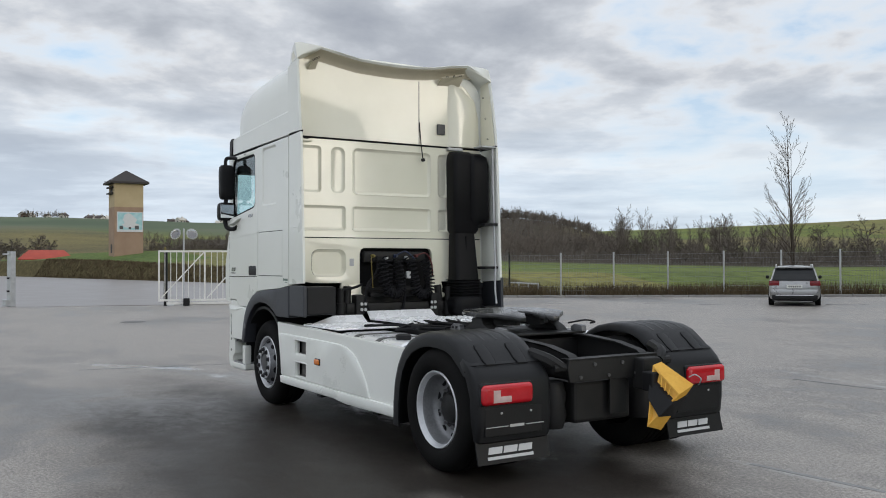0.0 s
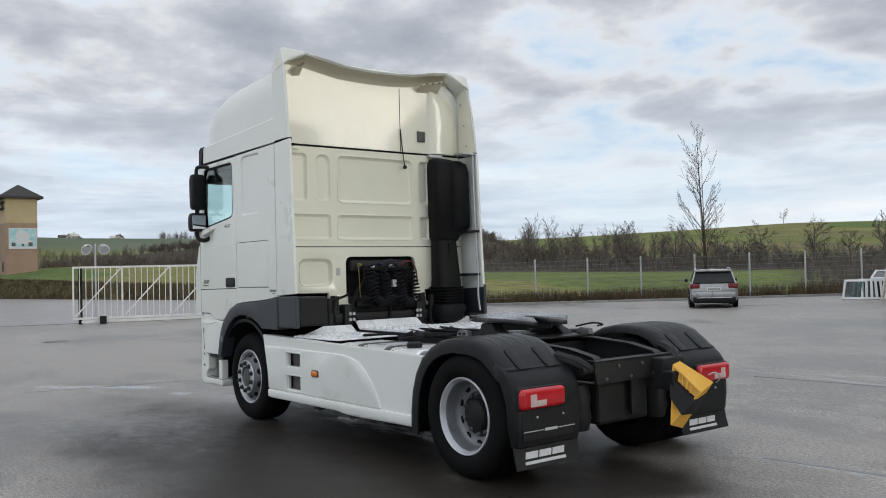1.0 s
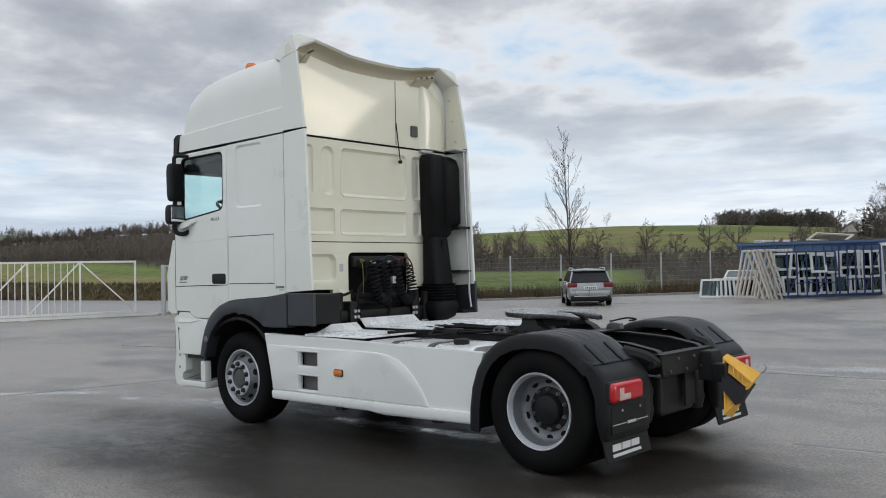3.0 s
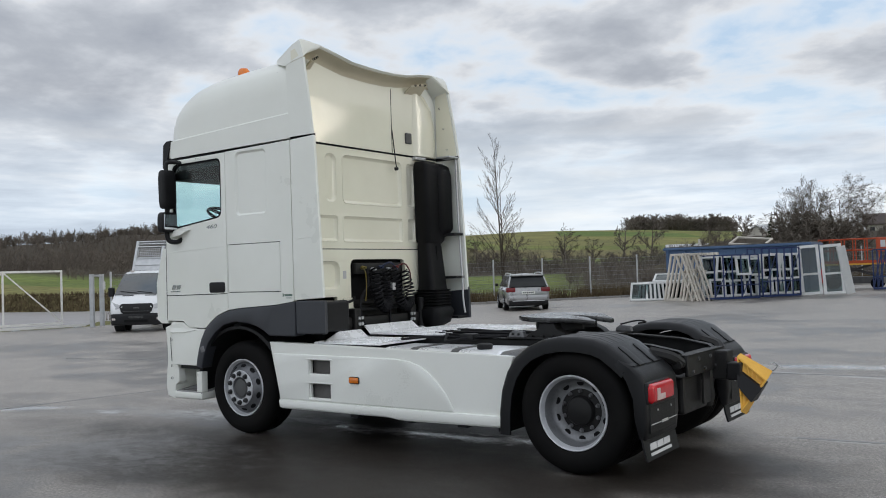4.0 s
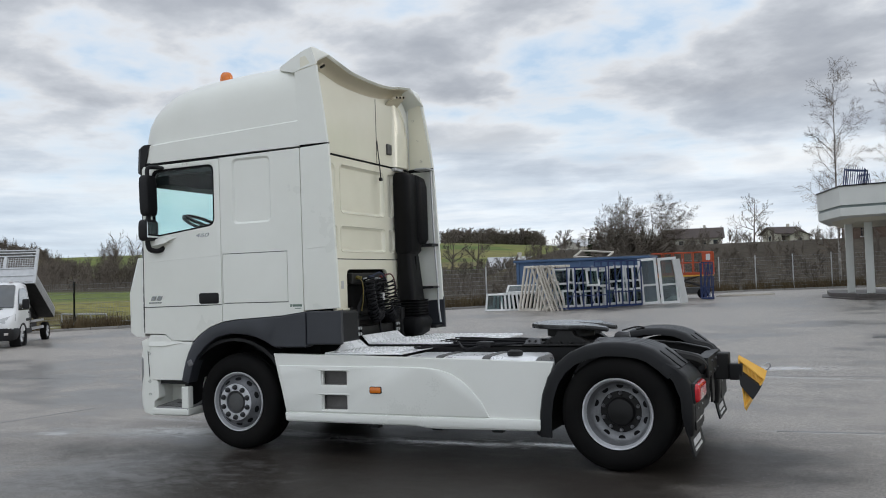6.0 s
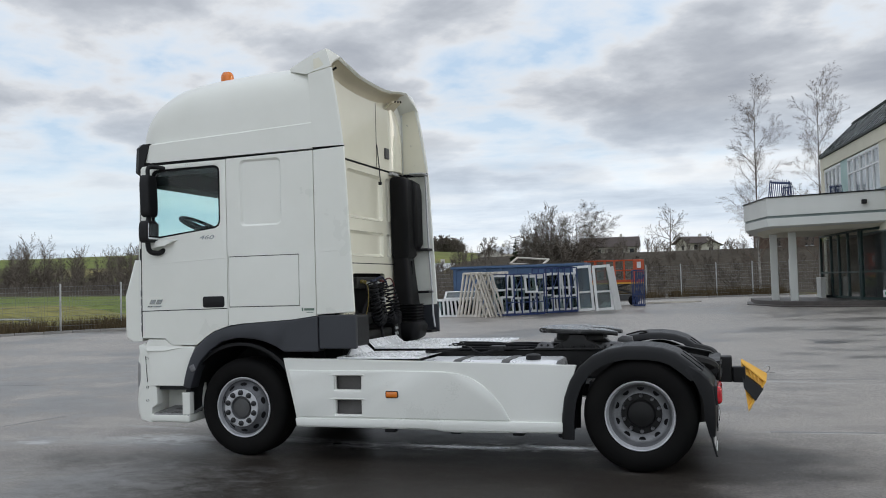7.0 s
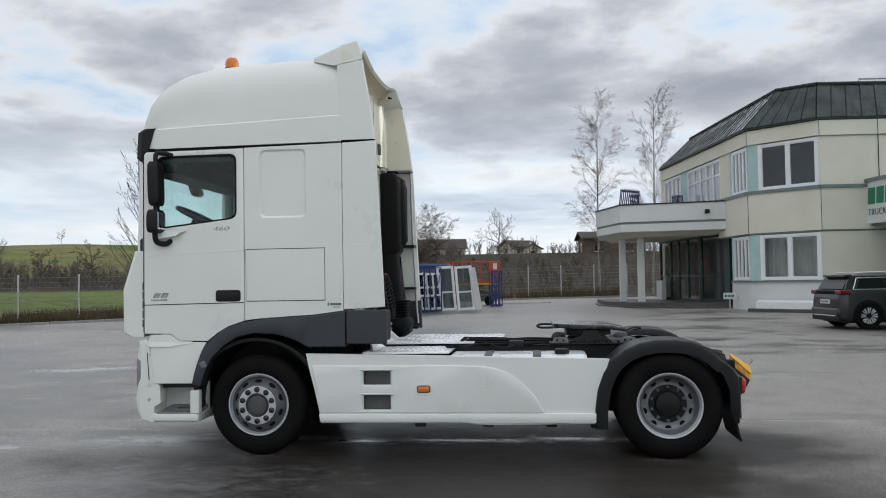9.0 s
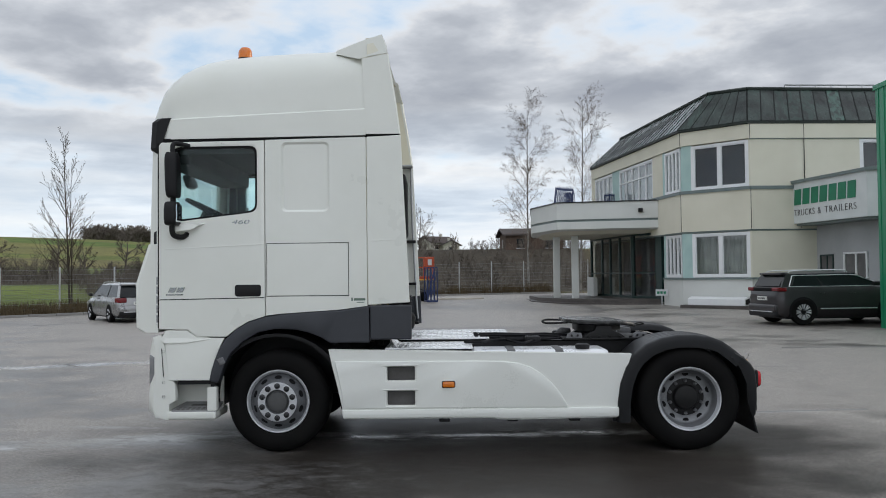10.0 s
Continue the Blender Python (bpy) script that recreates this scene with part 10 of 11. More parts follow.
def grow(rng, height, style, wood, twigs):
    """style: dict of per-level lists: n children, length ratio, angle, droop; and trunk radius, first branch, wiggle."""
    levels = len(style["n"])

    def branch(p, d, length, radius, level):
        lite = style.get("lite")
        segs = (4, 2, 1, 1, 1)[level] if lite else (6, 4, 3, 3, 3)[level]
        pts, rad = [p.copy()], [radius]
        q, dd = p.copy(), d.copy()
        for k in range(segs):
            wig = style["wiggle"] * (0.4 if level == 0 else 1.0)
            dd = (dd + Vector((rng.uniform(-wig, wig), rng.uniform(-wig, wig), rng.uniform(-wig, wig) + style["up"][level]))).normalized()
            q = q + dd * (length / segs)
            pts.append(q.copy())
            rad.append(max(radius * (1 - 0.85 * (k + 1) / segs), style["thin"]))
        (wood if level < (1 if style.get("pale") else 2) else twigs).limb(pts, rad, ((4, 3, 2, 2, 2) if lite else (6, 4, 3, 3, 3))[level])
        if level >= levels:
            return
        n = style["n"][level]
        for k in range(n):
            t = lerp(style["first"] if level == 0 else 0.22, 0.98, (k + rng.random() * 0.7) / n)
            i = min(int(t * segs), segs - 1)
            at = pts[i].lerp(pts[i + 1], t * segs - i)
            along_d = (pts[i + 1] - pts[i]).normalized()
            side = along_d.orthogonal().normalized()
            side.rotate(Matrix.Rotation(rng.uniform(0, 2 * math.pi), 3, along_d))
            ang = radians(style["angle"][level] * rng.uniform(0.75, 1.25))
            nd = (along_d * math.cos(ang) + side * math.sin(ang)).normalized()
            taper = 1.0 - style["crown"] * t if level == 0 else 1.0 - 0.5 * t
            branch(at, nd, length * style["ratio"][level] * taper * rng.uniform(0.75, 1.2), max(rad[i] * style.get("fork", 0.55), style["thin"]), level + 1)

    for s in range(style.get("stems", 1)):
        lean_v = Vector((rng.uniform(-0.05, 0.05) + 0.035 * s, rng.uniform(-0.04, 0.04), 1)).normalized()
        branch(Vector((0.12 * s, 0.05 * s, -0.2)), lean_v, height * (1.0 - 0.15 * s), style["radius"] * (1 - 0.3 * s), 0)


YOUNG = {"n": (24, 7, 3), "ratio": (0.33, 0.34, 0.45), "angle": (34, 27, 28), "up": (0.0, 0.05, 0.03, 0.02), "radius": 0.056, "first": 0.18, "wiggle": 0.03, "crown": 0.58, "thin": 0.005, "stems": 2}
BIRCH = {"n": (42, 15, 8), "ratio": (0.25, 0.44, 0.42), "angle": (44, 40, 42), "up": (0.0, 0.035, -0.03, -0.12), "radius": 0.085, "first": 0.16, "wiggle": 0.035, "crown": 0.40, "thin": 0.0036, "pale": 1, "fork": 0.32}
BROAD = {"n": (11, 7, 6, 3), "ratio": (0.58, 0.5, 0.48, 0.45), "angle": (58, 45, 42, 42), "up": (0.02, 0.10, 0.06, 0.03, 0.0), "radius": 0.20, "first": 0.22, "wiggle": 0.22, "crown": 0.30, "thin": 0.012, "lite": 1}
BUSH = {"n": (16, 8, 6, 3), "ratio": (0.70, 0.55, 0.5, 0.5), "angle": (50, 40, 40, 40), "up": (0.02, 0.12, 0.08, 0.04, 0.0), "radius": 0.16, "first": 0.06, "wiggle": 0.25, "crown": 0.30, "thin": 0.014, "lite": 1}
FAR = {"lite": 1, "n": (13, 6, 3), "ratio": (0.46, 0.46, 0.5), "angle": (34, 34, 36), "up": (0.02, 0.12, 0.08, 0.04), "radius": 0.12, "first": 0.12, "wiggle": 0.2, "crown": 0.35, "thin": 0.02}


def tree(name, label, x, y, z, height, style, seed, bark, twig, group=""):
    t = root(name, label, "tree", group)
    wood, tw = Limbs(), Limbs()
    grow(random.Random(seed), height, style, wood, tw)
    for nm, lb, mt in (("trunk", wood, bark), ("crown", tw, twig)):
        ob = new(nm, lb.mesh(nm, M[mt]))
        ob.parent = t
    t.matrix_basis = Matrix.Translation((x, y, z)) @ Matrix.Rotation(seed * 1.3, 4, "Z")
    return t


tree("young_tree", "leafless young tree behind the mesh fence", -18.9, 28.7, terrain(-18.9, 28.7), 7.8, YOUNG, 4, "bark", "twig")
tree("birch_tree", "leafless birch with white trunk and hanging twigs", 2.6, 46.6, terrain(2.6, 46.6), 12.0, BIRCH, 11, "birch", "birchtwig", "birches")
tree("birch_tree", "slender leafless birch with hanging twigs", 5.85, 46.4, terrain(5.85, 46.4), 12.1, BIRCH, 23, "birch", "birchtwig", "birches")


def polar(az, r):
    return r * math.cos(radians(az)), r * math.sin(radians(az))


def plant(name, label, az, r, height, style, seed, group):
    x, y = polar(az, r)
    return tree(name, label, x, y, terrain(x, y), height, style, seed, "farwood", "farwood", group)


for k, (az, r, h) in enumerate(((101.3, 78, 5.5), (99.6, 80, 5.7), (102.8, 82, 4.3), (98.3, 84, 4.4))):
    plant("bare_tree", "large bare bushy tree behind the container", az, r, h, dict(BUSH, n=(22, 11, 8, 4), thin=0.0055, radius=0.09, wiggle=0.09, up=(0.02, 0.05, 0.03, 0.02, 0.0)), 60 + k, "bushy trees")
for k, (az, r, h) in enumerate(((121.0, 105, 4.6), (117.8, 100, 4.8), (113.8, 98, 4.9), (126.5, 108, 4.4), (112.0, 106, 5.4), (124.0, 112, 4.0), (115.8, 112, 3.8), (130.0, 112, 4.4))):
    plant("bare_tree", "spreading leafless tree in the meadow", az, r, h, BROAD, 80 + k, "meadow trees")
plant("bare_tree", "lone leafless tree on the hill crest", 120.4, 600, 9.0, BROAD, 97, "crest trees")
plant("bare_tree", "small leafless tree near far houses", 93.3, 140, 7.0, BROAD, 98, "crest trees")

# far woods: a few kinds of bare tree, set many times and joined
def wood_kinds(style, heights, seed):
    kinds = []
    for k, h in enumerate(heights):
        lb = Limbs()
        grow(random.Random(seed + k), h, style, lb, lb)
        kinds.append((np.array(lb.v), np.array(lb.f)))
    return kinds


def woods(name, label, kinds, spots, mat):
    vs, fs, base = [], [], 0
    for x, y, z, s, q, k in spots:
        v, f = kinds[k % len(kinds)]
        c, sn = math.cos(q), math.sin(q)
        w = np.stack([(v[:, 0] * c - v[:, 1] * sn) * s + x, (v[:, 0] * sn + v[:, 1] * c) * s + y, v[:, 2] * s + z], 1)
        vs.append(w)
        fs.append(f + base)
        base += len(v)
    me = bpy.data.meshes.new(name)
    me.from_pydata(np.concatenate(vs).tolist(), [], np.concatenate(fs).tolist())
    me.materials.append(M[mat])
    return tagged(new(name, me), label, "woods", kind="stuff")


rw = random.Random(31)
far_kinds = wood_kinds(dict(FAR, stems=2), (9.0, 8.0, 10.0, 7.0, 8.5), 300)
SCRUB = {"lite": 1, "n": (7, 4), "ratio": (0.45, 0.5), "angle": (34, 40), "up": (0.03, 0.10, 0.05), "radius": 0.04, "first": 0.15, "wiggle": 0.15, "crown": 0.35, "thin": 0.017, "stems": 4}
hill_kinds = wood_kinds(dict(FAR, n=(9, 5, 2), stems=2, thin=0.05), (9.0, 8.0, 10.0, 7.5), 340)
crest_kinds = wood_kinds(dict(FAR, n=(14, 6, 3), ratio=(0.62, 0.5, 0.5), angle=(62, 46, 42), first=0.18, crown=0.25, thin=0.06, stems=3), (5.0, 4.4, 5.6), 360)
scrub_kinds = wood_kinds(SCRUB, (3.4, 2.8, 4.0, 3.2), 700)
brush_style = dict(BUSH, n=(14, 7, 4), thin=0.03, radius=0.07)
brush_kinds = wood_kinds(brush_style, (3.0, 2.6, 3.4), 400)


def scatter(n, az0, az1, r0, r1, s0, s1, keep=None):
    out = []
    for k in range(n):
        az, r = rw.uniform(az0, az1), rw.uniform(r0, r1)
        if keep and rw.random() > keep(az):
            continue
        x, y = polar(az, r)
        out.append((x, y, terrain(x, y) - 0.1, rw.uniform(s0, s1), rw.uniform(0, 6.28), rw.randrange(9)))
    return out


woods("tree_belt", "belt of leafless brown trees beyond the meadow", far_kinds, scatter(150, 136, 152, 105, 150, 0.20, 0.31) + scatter(60, 126, 137, 105, 140, 0.36, 0.58) + scatter(40, 116, 127, 105, 140, 0.26, 0.42) + scatter(24, 104, 117, 85, 120, 0.12, 0.20), "farwood")
woods("thicket", "dense brown thicket of thin bare stems", scrub_kinds, scatter(130, 138, 152, 98, 135, 0.32, 0.55) + scatter(130, 116, 138, 98, 130, 0.35, 0.75) + scatter(150, 108, 152, 88, 97, 0.28, 0.5) + scatter(230, 103, 118, 54, 100, 0.25, 0.5) + scatter(330, 74, 104, 56, 110, 0.25, 0.55), "farwood")
woods("brush", "low bare brown thicket at the meadow's edge", brush_kinds, scatter(70, 128, 150, 92, 125, 0.4, 0.7) + scatter(40, 104, 128, 92, 118, 0.35, 0.75) + scatter(50, 76, 104, 58, 105, 0.3, 0.6) + scatter(26, 98.8, 103.4, 74, 84, 0.75, 1.1), "farwood")
woods("hill_wood", "leafless brown wood on the hillside", hill_kinds, scatter(900, 137, 158, 160, 312, 0.26, 0.42) + scatter(300, 157, 168, 165, 312, 0.22, 0.36) + scatter(40, 80, 104, 120, 170, 0.25, 0.42), "farwood")
woods("ridge_wood", "rounded leafless crowns along the ridge", crest_kinds, scatter(330, 137.5, 161, 284, 312, 0.24, 0.42) + scatter(36, 138.5, 156, 292, 306, 0.45, 0.7) + scatter(150, 107.0, 113.6, 655, 720, 1.8, 2.6), "farwood")
woods("far_crest_wood", "distant dark wood along the crest", hill_kinds, scatter(90, 156.6, 160.2, 575, 640, 0.35, 0.6) + scatter(50, 172, 174.5, 520, 580, 0.25, 0.42), "farwood")
woods("road_brush", "bare bushes along the field behind the road", brush_kinds, scatter(70, 157, 168, 150, 175, 0.35, 0.7) + scatter(16, 173.5, 178, 150, 175, 0.6, 1.1), "farwood")


def spruce(height, seed):
    rng = random.Random(seed)
    lb = Limbs()
    lb.limb([Vector((0, 0, 0)), Vector((0, 0, height))], [0.12, 0.02], 5)
    for k in range(int(height * 24)):
        z = height * (0.04 + 0.95 * k / (height * 24))
        reach = (height - z) * 0.30 * rng.uniform(0.7, 1.2) + 0.1
        q = rng.uniform(0, 6.28)
        d = Vector((math.cos(q), math.sin(q), -0.15))
        tip = Vector((0, 0, z)) + d * reach
        lb.limb([Vector((0, 0, z)), Vector((0, 0, z)).lerp(tip, 0.5) + Vector((0, 0, 0.05)), tip], [0.06, 0.20 * min(1, reach), 0.02], 4)
    return np.array(lb.v), np.array(lb.f)


con_kinds = [spruce(5.0, 1), spruce(4.4, 2), spruce(5.4, 3)]
woods("conifers", "small dark conifers behind the container", con_kinds, [(*polar(az, r), terrain(*polar(az, r)), s, az, k) for k, (az, r, s) in enumerate(((104.0, 88, 0.68), (103.2, 86, 0.72), (102.5, 90, 0.80), (101.8, 87, 0.78), (101.0, 89, 0.72), (100.4, 91, 0.66)))] + [(*polar(az, 430), terrain(*polar(az, 296 + 9 * math.sin(az * 31))), 0.55 + 0.2 * math.sin(az * 9), az, k) for k, az in enumerate(np.linspace(140.0, 148.5, 70))], "conifer")

# dead grass along the kerbs and on the bank
M["deadgrass"] = surface("dry_grass_blades", (0.062, 0.047, 0.030), (0.155, 0.120, 0.072), 1.2, 0.95, 1.0, spec=0.05, fine=0.6, bump_scale=8)


def blades(name, label, spots, h0, h1, mat, width=0.02):
    vs, fs = [], []
    rg = random.Random(9)
    for x, y, z in spots:
        q, h = rg.uniform(0, 6.28), rg.uniform(h0, h1)
        dx, dy = math.cos(q) * width, math.sin(q) * width
        lx, ly = rg.uniform(-0.35, 0.35) * h, rg.uniform(-0.35, 0.35) * h
        i = len(vs)
        vs += [(x - dx, y - dy, z), (x + dx, y + dy, z), (x + lx, y + ly, z + h)]
        fs.append((i, i + 1, i + 2))
    me = bpy.data.meshes.new(name)
    me.from_pydata(vs, [], fs)
    me.materials.append(M[mat])
    return tagged(new(name, me), label, "grass", kind="stuff")


strip = []
for a, b in zip(KERB[1:], KERB[2:-1]):
    a, b = Vector(a), Vector(b)
    d = (b - a).normalized()
    n = Vector((-d.y, d.x))
    for k in range(int((b - a).length * 620)):
        p = a + d * rw.uniform(0, (b - a).length) + n * (0.2 + 4.2 * rw.random() ** 1.2)
        if noise.noise((p.x * 0.5, p.y * 0.5, 0)) > -0.25:
            strip.append((p.x, p.y, terrain(p.x, p.y)))
blades("verge_grass", "dry brown grass tufts along the fence", strip, 0.18, 0.72, "deadgrass", 0.022)
strip = []
for k in range(16000):
    x = -rw.uniform(38, 125)
    y = bank_line(x) + rw.uniform(0.05, 1.9)
    strip.append((x, y, terrain(x, y)))
blades("bank_grass", "dead brown grass on the roadside bank", strip, 0.10, 0.32, "deadgrass", 0.04)
shrub_spots = [(-13.4, 33.2), (-12.2, 34.0), (-11.0, 35.6)]
woods("verge_shrubs", "low bare shrubs at the fence", wood_kinds(dict(brush_style, thin=0.008), (1.0, 0.8), 500), [(x, y, terrain(x, y), rw.uniform(0.8, 1.2), k, k) for k, (x, y) in enumerate(shrub_spots)], "farwood")

# ---- tower, far houses ----
M["tower_hi"] = surface("ochre_render", (0.42, 0.33, 0.19), (0.50, 0.40, 0.25), 0.5, 0.9, 1.0)
M["tower_lo"] = surface("brown_pink_render", (0.30, 0.20, 0.14), (0.37, 0.26, 0.185), 0.5, 0.9, 1.0)
M["tiles"] = surface("dark_roof_tiles", (0.030, 0.026, 0.025), (0.055, 0.048, 0.045), 2, 0.7, 0.9)
M["redroof"] = surface("red_roof_tiles", (0.36, 0.055, 0.035), (0.46, 0.08, 0.05), 1, 0.8, 0.9)
M["mural"] = surface("pale_blue_mural", (0.22, 0.50, 0.55), (0.55, 0.70, 0.72), 0.9, 0.6, 0.7, fine=0.3, bump_scale=3)
M["farwall"] = surface("far_house_render", (0.50, 0.47, 0.41), (0.60, 0.57, 0.51), 0.5, 0.9, 1.0)
M["farwood_wall"] = surface("brown_barn_boards", (0.09, 0.06, 0.045), (0.15, 0.105, 0.08), 0.8, 0.9, 1.0)
M["roofbrown"] = surface("brown_roof_tiles", (0.055, 0.042, 0.038), (0.085, 0.066, 0.06), 0.8, 0.8, 0.9)

ex, ey = 5.694, -4.685
az_t, r_t = radians(168.15), 125.0
tower = root("transformer_tower", "tall ochre transformer tower with dark pyramid roof and mural", "tower")
tw, zt0 = 2.05, 0.0
part("shaft", boxed((-tw, -tw, -0.6), (tw, tw, 5.6), 0.02), M["tower_lo"], tower, "brown-pink lower walls")
part("band", boxed((-tw - 0.01, -tw - 0.01, 5.6), (tw + 0.01, tw + 0.01, 6.2), 0.01), M["tower_lo"], tower)
part("upper_shaft", boxed((-tw, -tw, 6.2), (tw, tw, 9.4), 0.02), M["tower_hi"], tower, "ochre upper walls")
bm = bmesh.new()
loft(bm, [[(-2.75, -2.75, 9.35), (2.75, -2.75, 9.35), (2.75, 2.75, 9.35), (-2.75, 2.75, 9.35)], [(-2.75, -2.75, 9.6), (2.75, -2.75, 9.6), (2.75, 2.75, 9.6), (-2.75, 2.75, 9.6)], [(-0.12, -0.12, 11.25), (0.12, -0.12, 11.25), (0.12, 0.12, 11.25), (-0.12, 0.12, 11.25)]])
part("roof", bm, M["tiles"], tower, "dark pyramid roof")
part("mural_board", boxed((-1.72, -tw - 0.08, 2.85), (1.95, -tw - 0.01, 5.55), 0.01), M["mark"], tower, "white framed picture board")
part("mural_picture", boxed((-1.60, -tw - 0.095, 3.15), (1.83, -tw - 0.082, 5.43)), M["mural"], tower, "pale blue painted picture")
burst = bmesh.new()
for cx, cz, rx, rz in ((0.1, 4.35, 0.95, 0.75), (-0.1, 4.9, 0.6, 0.45), (0.2, 3.75, 1.2, 0.35)):
    vs = [burst.verts.new((cx + rx * math.cos(q) * (1 + 0.12 * math.sin(5 * q)), -tw - 0.0975, cz + rz * math.sin(q))) for q in [2 * math.pi * k / 24 for k in range(24)]]
    burst.faces.new(vs)
    ext_b = bmesh.ops.extrude_face_region(burst, geom=[burst.faces[-1]] if burst.faces.ensure_lookup_table() is None else [])
    bmesh.ops.translate(burst, verts=[g for g in ext_b["geom"] if isinstance(g, bmesh.types.BMVert)], vec=(0, -0.003 - 0.002 * cz / 4, 0))
part("mural_light", burst, M["mark"], tower, "pale painted clouds")
for cx, w0 in ((-1.1, 0.5), (1.1, 0.55), (0.1, 0.35)):
    part("mural_shape", boxed((cx - w0 / 2, -tw - 0.105, 3.2), (cx + w0 / 2, -tw - 0.096, 3.2 + w0 * 0.9), 0.004), M["strap"], tower)
part("insulator_beam", boxed((-tw - 0.5, -1.4, 8.0), (-tw, 1.4, 8.15)), M["tiles"], tower)
part("insulator_beam", boxed((-tw - 0.5, -1.4, 8.8), (-tw, 1.4, 8.95)), M["tiles"], tower)
part("side_opening", boxed((-tw - 0.02, -0.8, 7.9), (-tw, 0.8, 9.1)), M["tiles"], tower)
part("side_door", boxed((-tw - 0.02, -0.5, 0.0), (-tw, 0.5, 1.2)), M["tiles"], tower)
part("roof_gutter", boxed((-3.6, -2.78, 9.36), (-2.7, -2.6, 9.44)), M["tiles"], tower)
tower.matrix_basis = Matrix.Translation((ex + r_t * math.cos(az_t), ey + r_t * math.sin(az_t), 3.15)) @ Matrix.Rotation(radians(168.15 - 90 - 180 + 165 + 27), 4, "Z") @ Matrix.Diagonal((0.9, 0.9, 0.985, 1))


def cottage(name, label, az, r, w, d, h, rh, turn, wall_m, roof_m, over=0.6, eye=(-2.1, -9.3), base=None):
    x, y = eye[0] + r * math.cos(radians(az)), eye[1] + r * math.sin(radians(az))
    c = root(name, label, "house")
    part("wall", boxed((-w / 2, -d / 2, -1.5), (w / 2, d / 2, h)), M[wall_m], c)
    bm = bmesh.new()
    loft(bm, [[(xx, -d / 2 - over, h - 0.15), (xx, 0, h + rh), (xx, d / 2 + over, h - 0.15), (xx, d / 2 + over, h - 0.32), (xx, 0, h + rh - 0.2), (xx, -d / 2 - over, h - 0.32)] for xx in (-w / 2 - over, w / 2 + over)])
    part("roof", bm, M[roof_m], c)
    for s in (-1, 1):
        bm = bmesh.new()
        loft(bm, [[(s * (w / 2 - 0.1), -d / 2, h - 0.1), (s * (w / 2 - 0.1), d / 2, h - 0.1), (s * (w / 2 - 0.1), 0, h + rh - 0.25)], [(s * w / 2, -d / 2, h - 0.1), (s * w / 2, d / 2, h - 0.1), (s * w / 2, 0, h + rh - 0.25)]])
        part("gable", bm, M[wall_m], c)
    n = max(2, int(w / 2.6))
    for k in range(n):
        xx = -w / 2 + w * (k + 0.5) / n
        wdw = part("window", boxed((xx - 0.5, -d / 2 - 0.03, h - 1.9), (xx + 0.5, -d / 2 + 0.02, h - 0.7)), M["carglass"], c)
        part("sill", boxed((xx - 0.6, -d / 2 - 0.08, h - 2.0), (xx + 0.6, -d / 2, h - 1.9)), M["mark"], wdw)
    for s in (-1, 1):
        part("window", boxed((s * w / 2 - 0.03, -0.5, h - 1.9), (s * w / 2 + 0.03, 0.5, h - 0.7)), M["carglass"], c)
    part("chimney", boxed((w * 0.2, -0.3, h + rh * 0.5), (w * 0.2 + 0.6, 0.3, h + rh + 0.7)), M[wall_m], c)
    c.matrix_basis = Matrix.Translation((x, y, max(terrain(x, y), 0.2) if base is None else base)) @ Matrix.Rotation(radians(turn), 4, "Z")
    return c


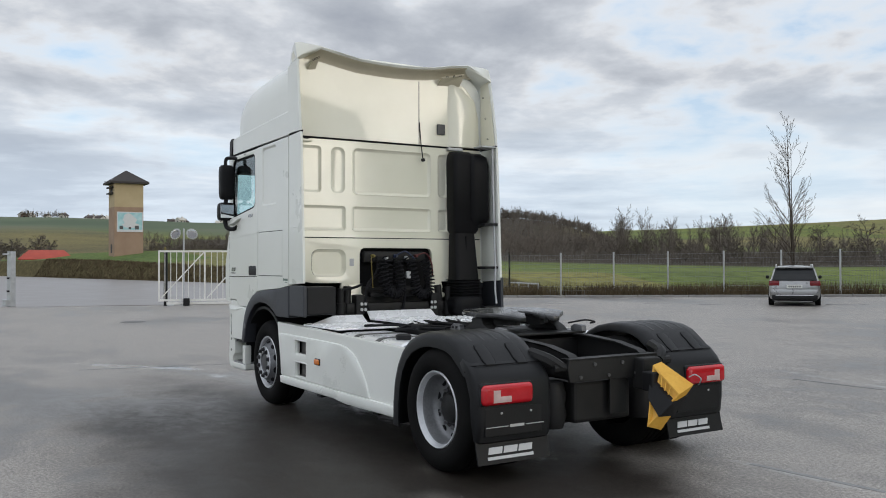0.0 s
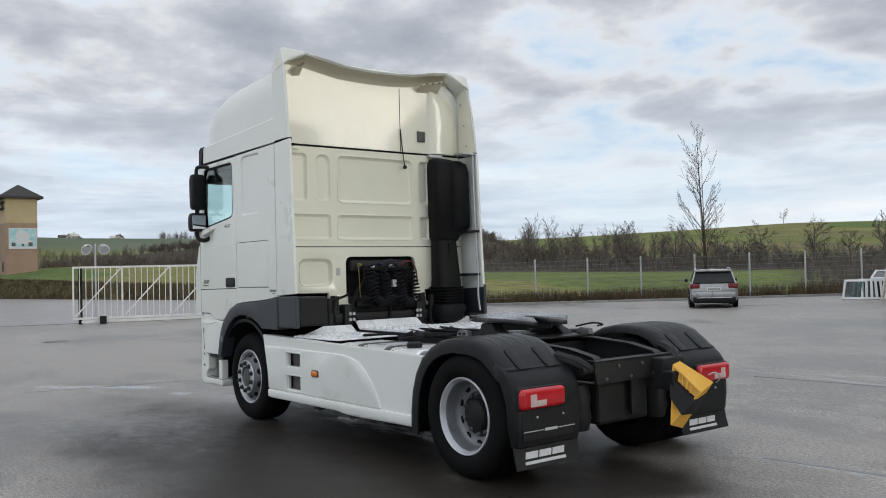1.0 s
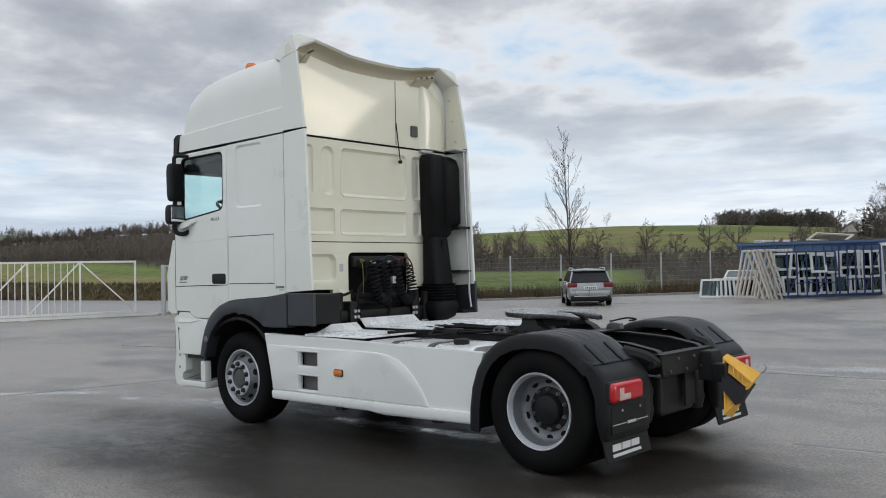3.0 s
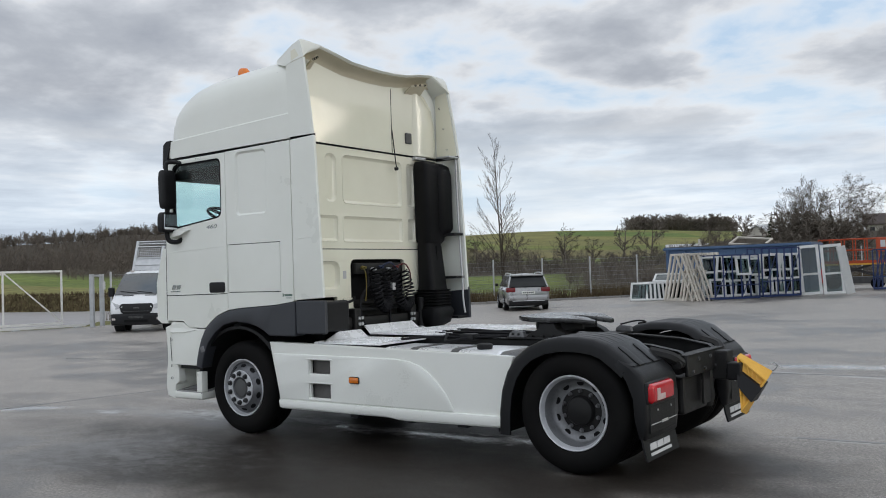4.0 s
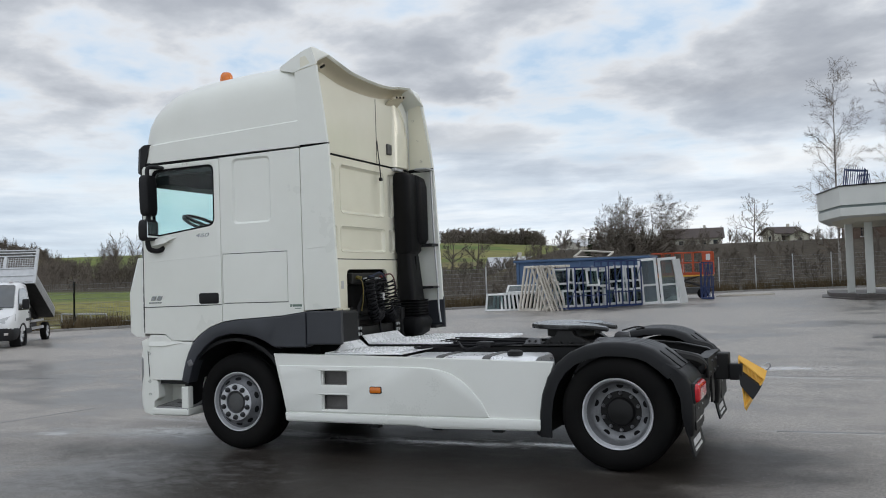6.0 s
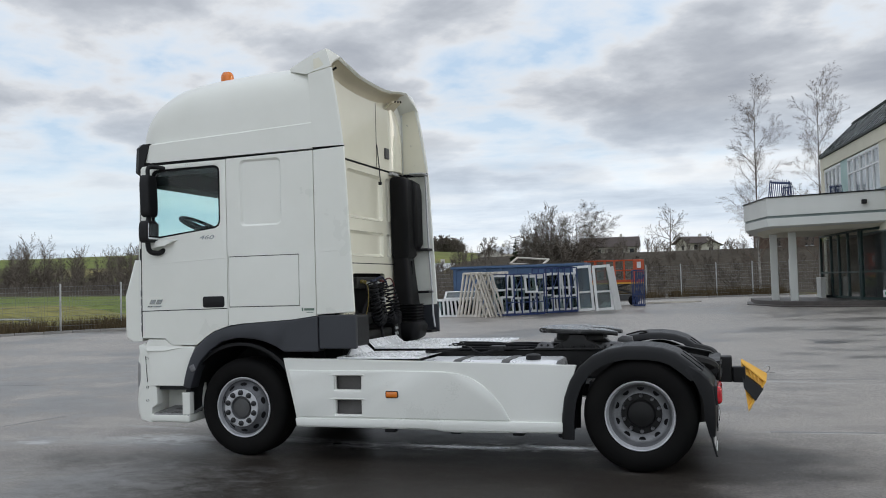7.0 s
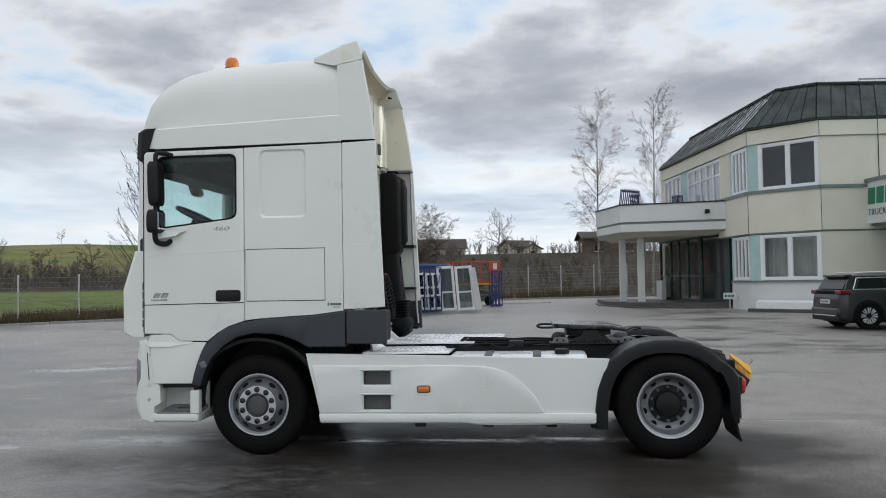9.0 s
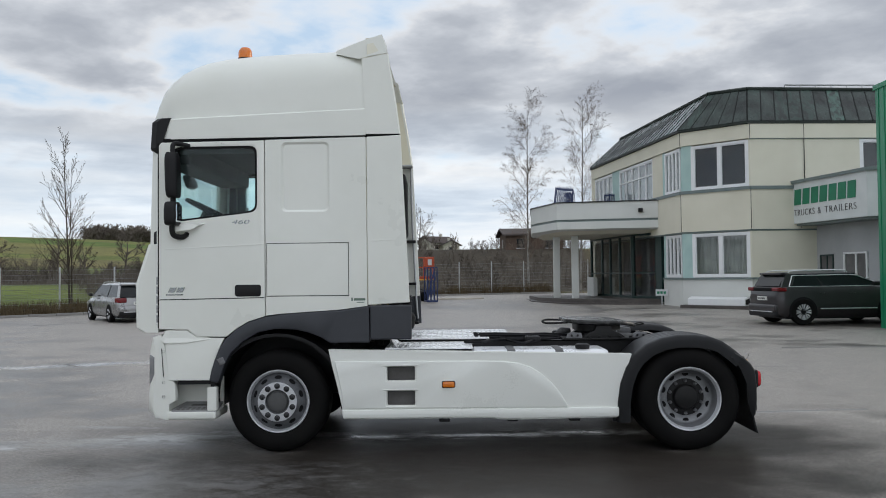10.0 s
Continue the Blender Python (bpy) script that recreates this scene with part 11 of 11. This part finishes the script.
cottage("farm_house", "far cream house with dark gable roof", 91.2, 240, 7.0, 6.5, 2.4, 1.7, 35, "farwall", "roofbrown", 0.9, base=8.2)
cottage("farm_house", "small far cream house wing with dark roof", 90.3, 236, 5.0, 4.5, 1.6, 1.2, 100, "farwall", "roofbrown", 0.7, base=8.2)
cottage("barn", "long brown timber barn with low roof", 85.0, 118, 7.6, 6.0, 1.9, 0.8, 5, "farwood_wall", "roofbrown", 0.5)
cottage("long_house", "long far house with brown roof behind trees", 96.4, 220, 13.0, 9.0, 2.0, 2.4, 8, "farwall", "roofbrown", 0.8, base=7.6)
cottage("long_house", "far pale house with light grey roof", 103.4, 200, 7.0, 6.0, 2.6, 1.6, 70, "farwall", "galv", 0.5, base=5.6)
cottage("white_house", "far white house among trees", 107.5, 150, 7.0, 6.0, 1.8, 1.8, 30, "farwall", "galv", 0.4)
red = root("red_barn", "low far building with bright red hipped tile roof", "barn")
part("wall", boxed((-3.6, -3.2, -1.0), (3.6, 3.2, 0.35)), M["farwall"], red)
part("roof", loft(bmesh.new(), [[(-4.0, -3.6, 0.30), (4.0, -3.6, 0.30), (4.0, 3.6, 0.30), (-4.0, 3.6, 0.30)], [(-4.0, -3.6, 0.42), (4.0, -3.6, 0.42), (4.0, 3.6, 0.42), (-4.0, 3.6, 0.42)], [(-2.5, -0.4, 1.85), (2.5, -0.4, 1.85), (2.5, 0.4, 1.85), (-2.5, 0.4, 1.85)]]), M["redroof"], red, "bright red hipped roof")
for k in range(3):
    part("window", boxed((-2.6 + 2.2 * k, -3.23, -0.5), (-1.8 + 2.2 * k, -3.18, 0.1)), M["carglass"], red)
red.matrix_basis = Matrix.Translation((ex + 150 * math.cos(radians(172.6)), ey + 150 * math.sin(radians(172.6)), 2.1)) @ Matrix.Rotation(radians(172.6 - 90), 4, "Z")
rv = random.Random(77)
for k in range(15):
    az = rv.choice((rv.uniform(169, 175), rv.uniform(161.5, 166.0)))
    cottage("village_house", "tiny far village house on the hill", az, rv.uniform(560, 610), rv.uniform(3.5, 5.5), 3.5, rv.uniform(1.0, 1.7), 1.4, rv.uniform(0, 180), rv.choice(("farwall", "farwall", "farwood_wall")), rv.choice(("roofbrown", "farwall")), 0.4, (ex, ey))
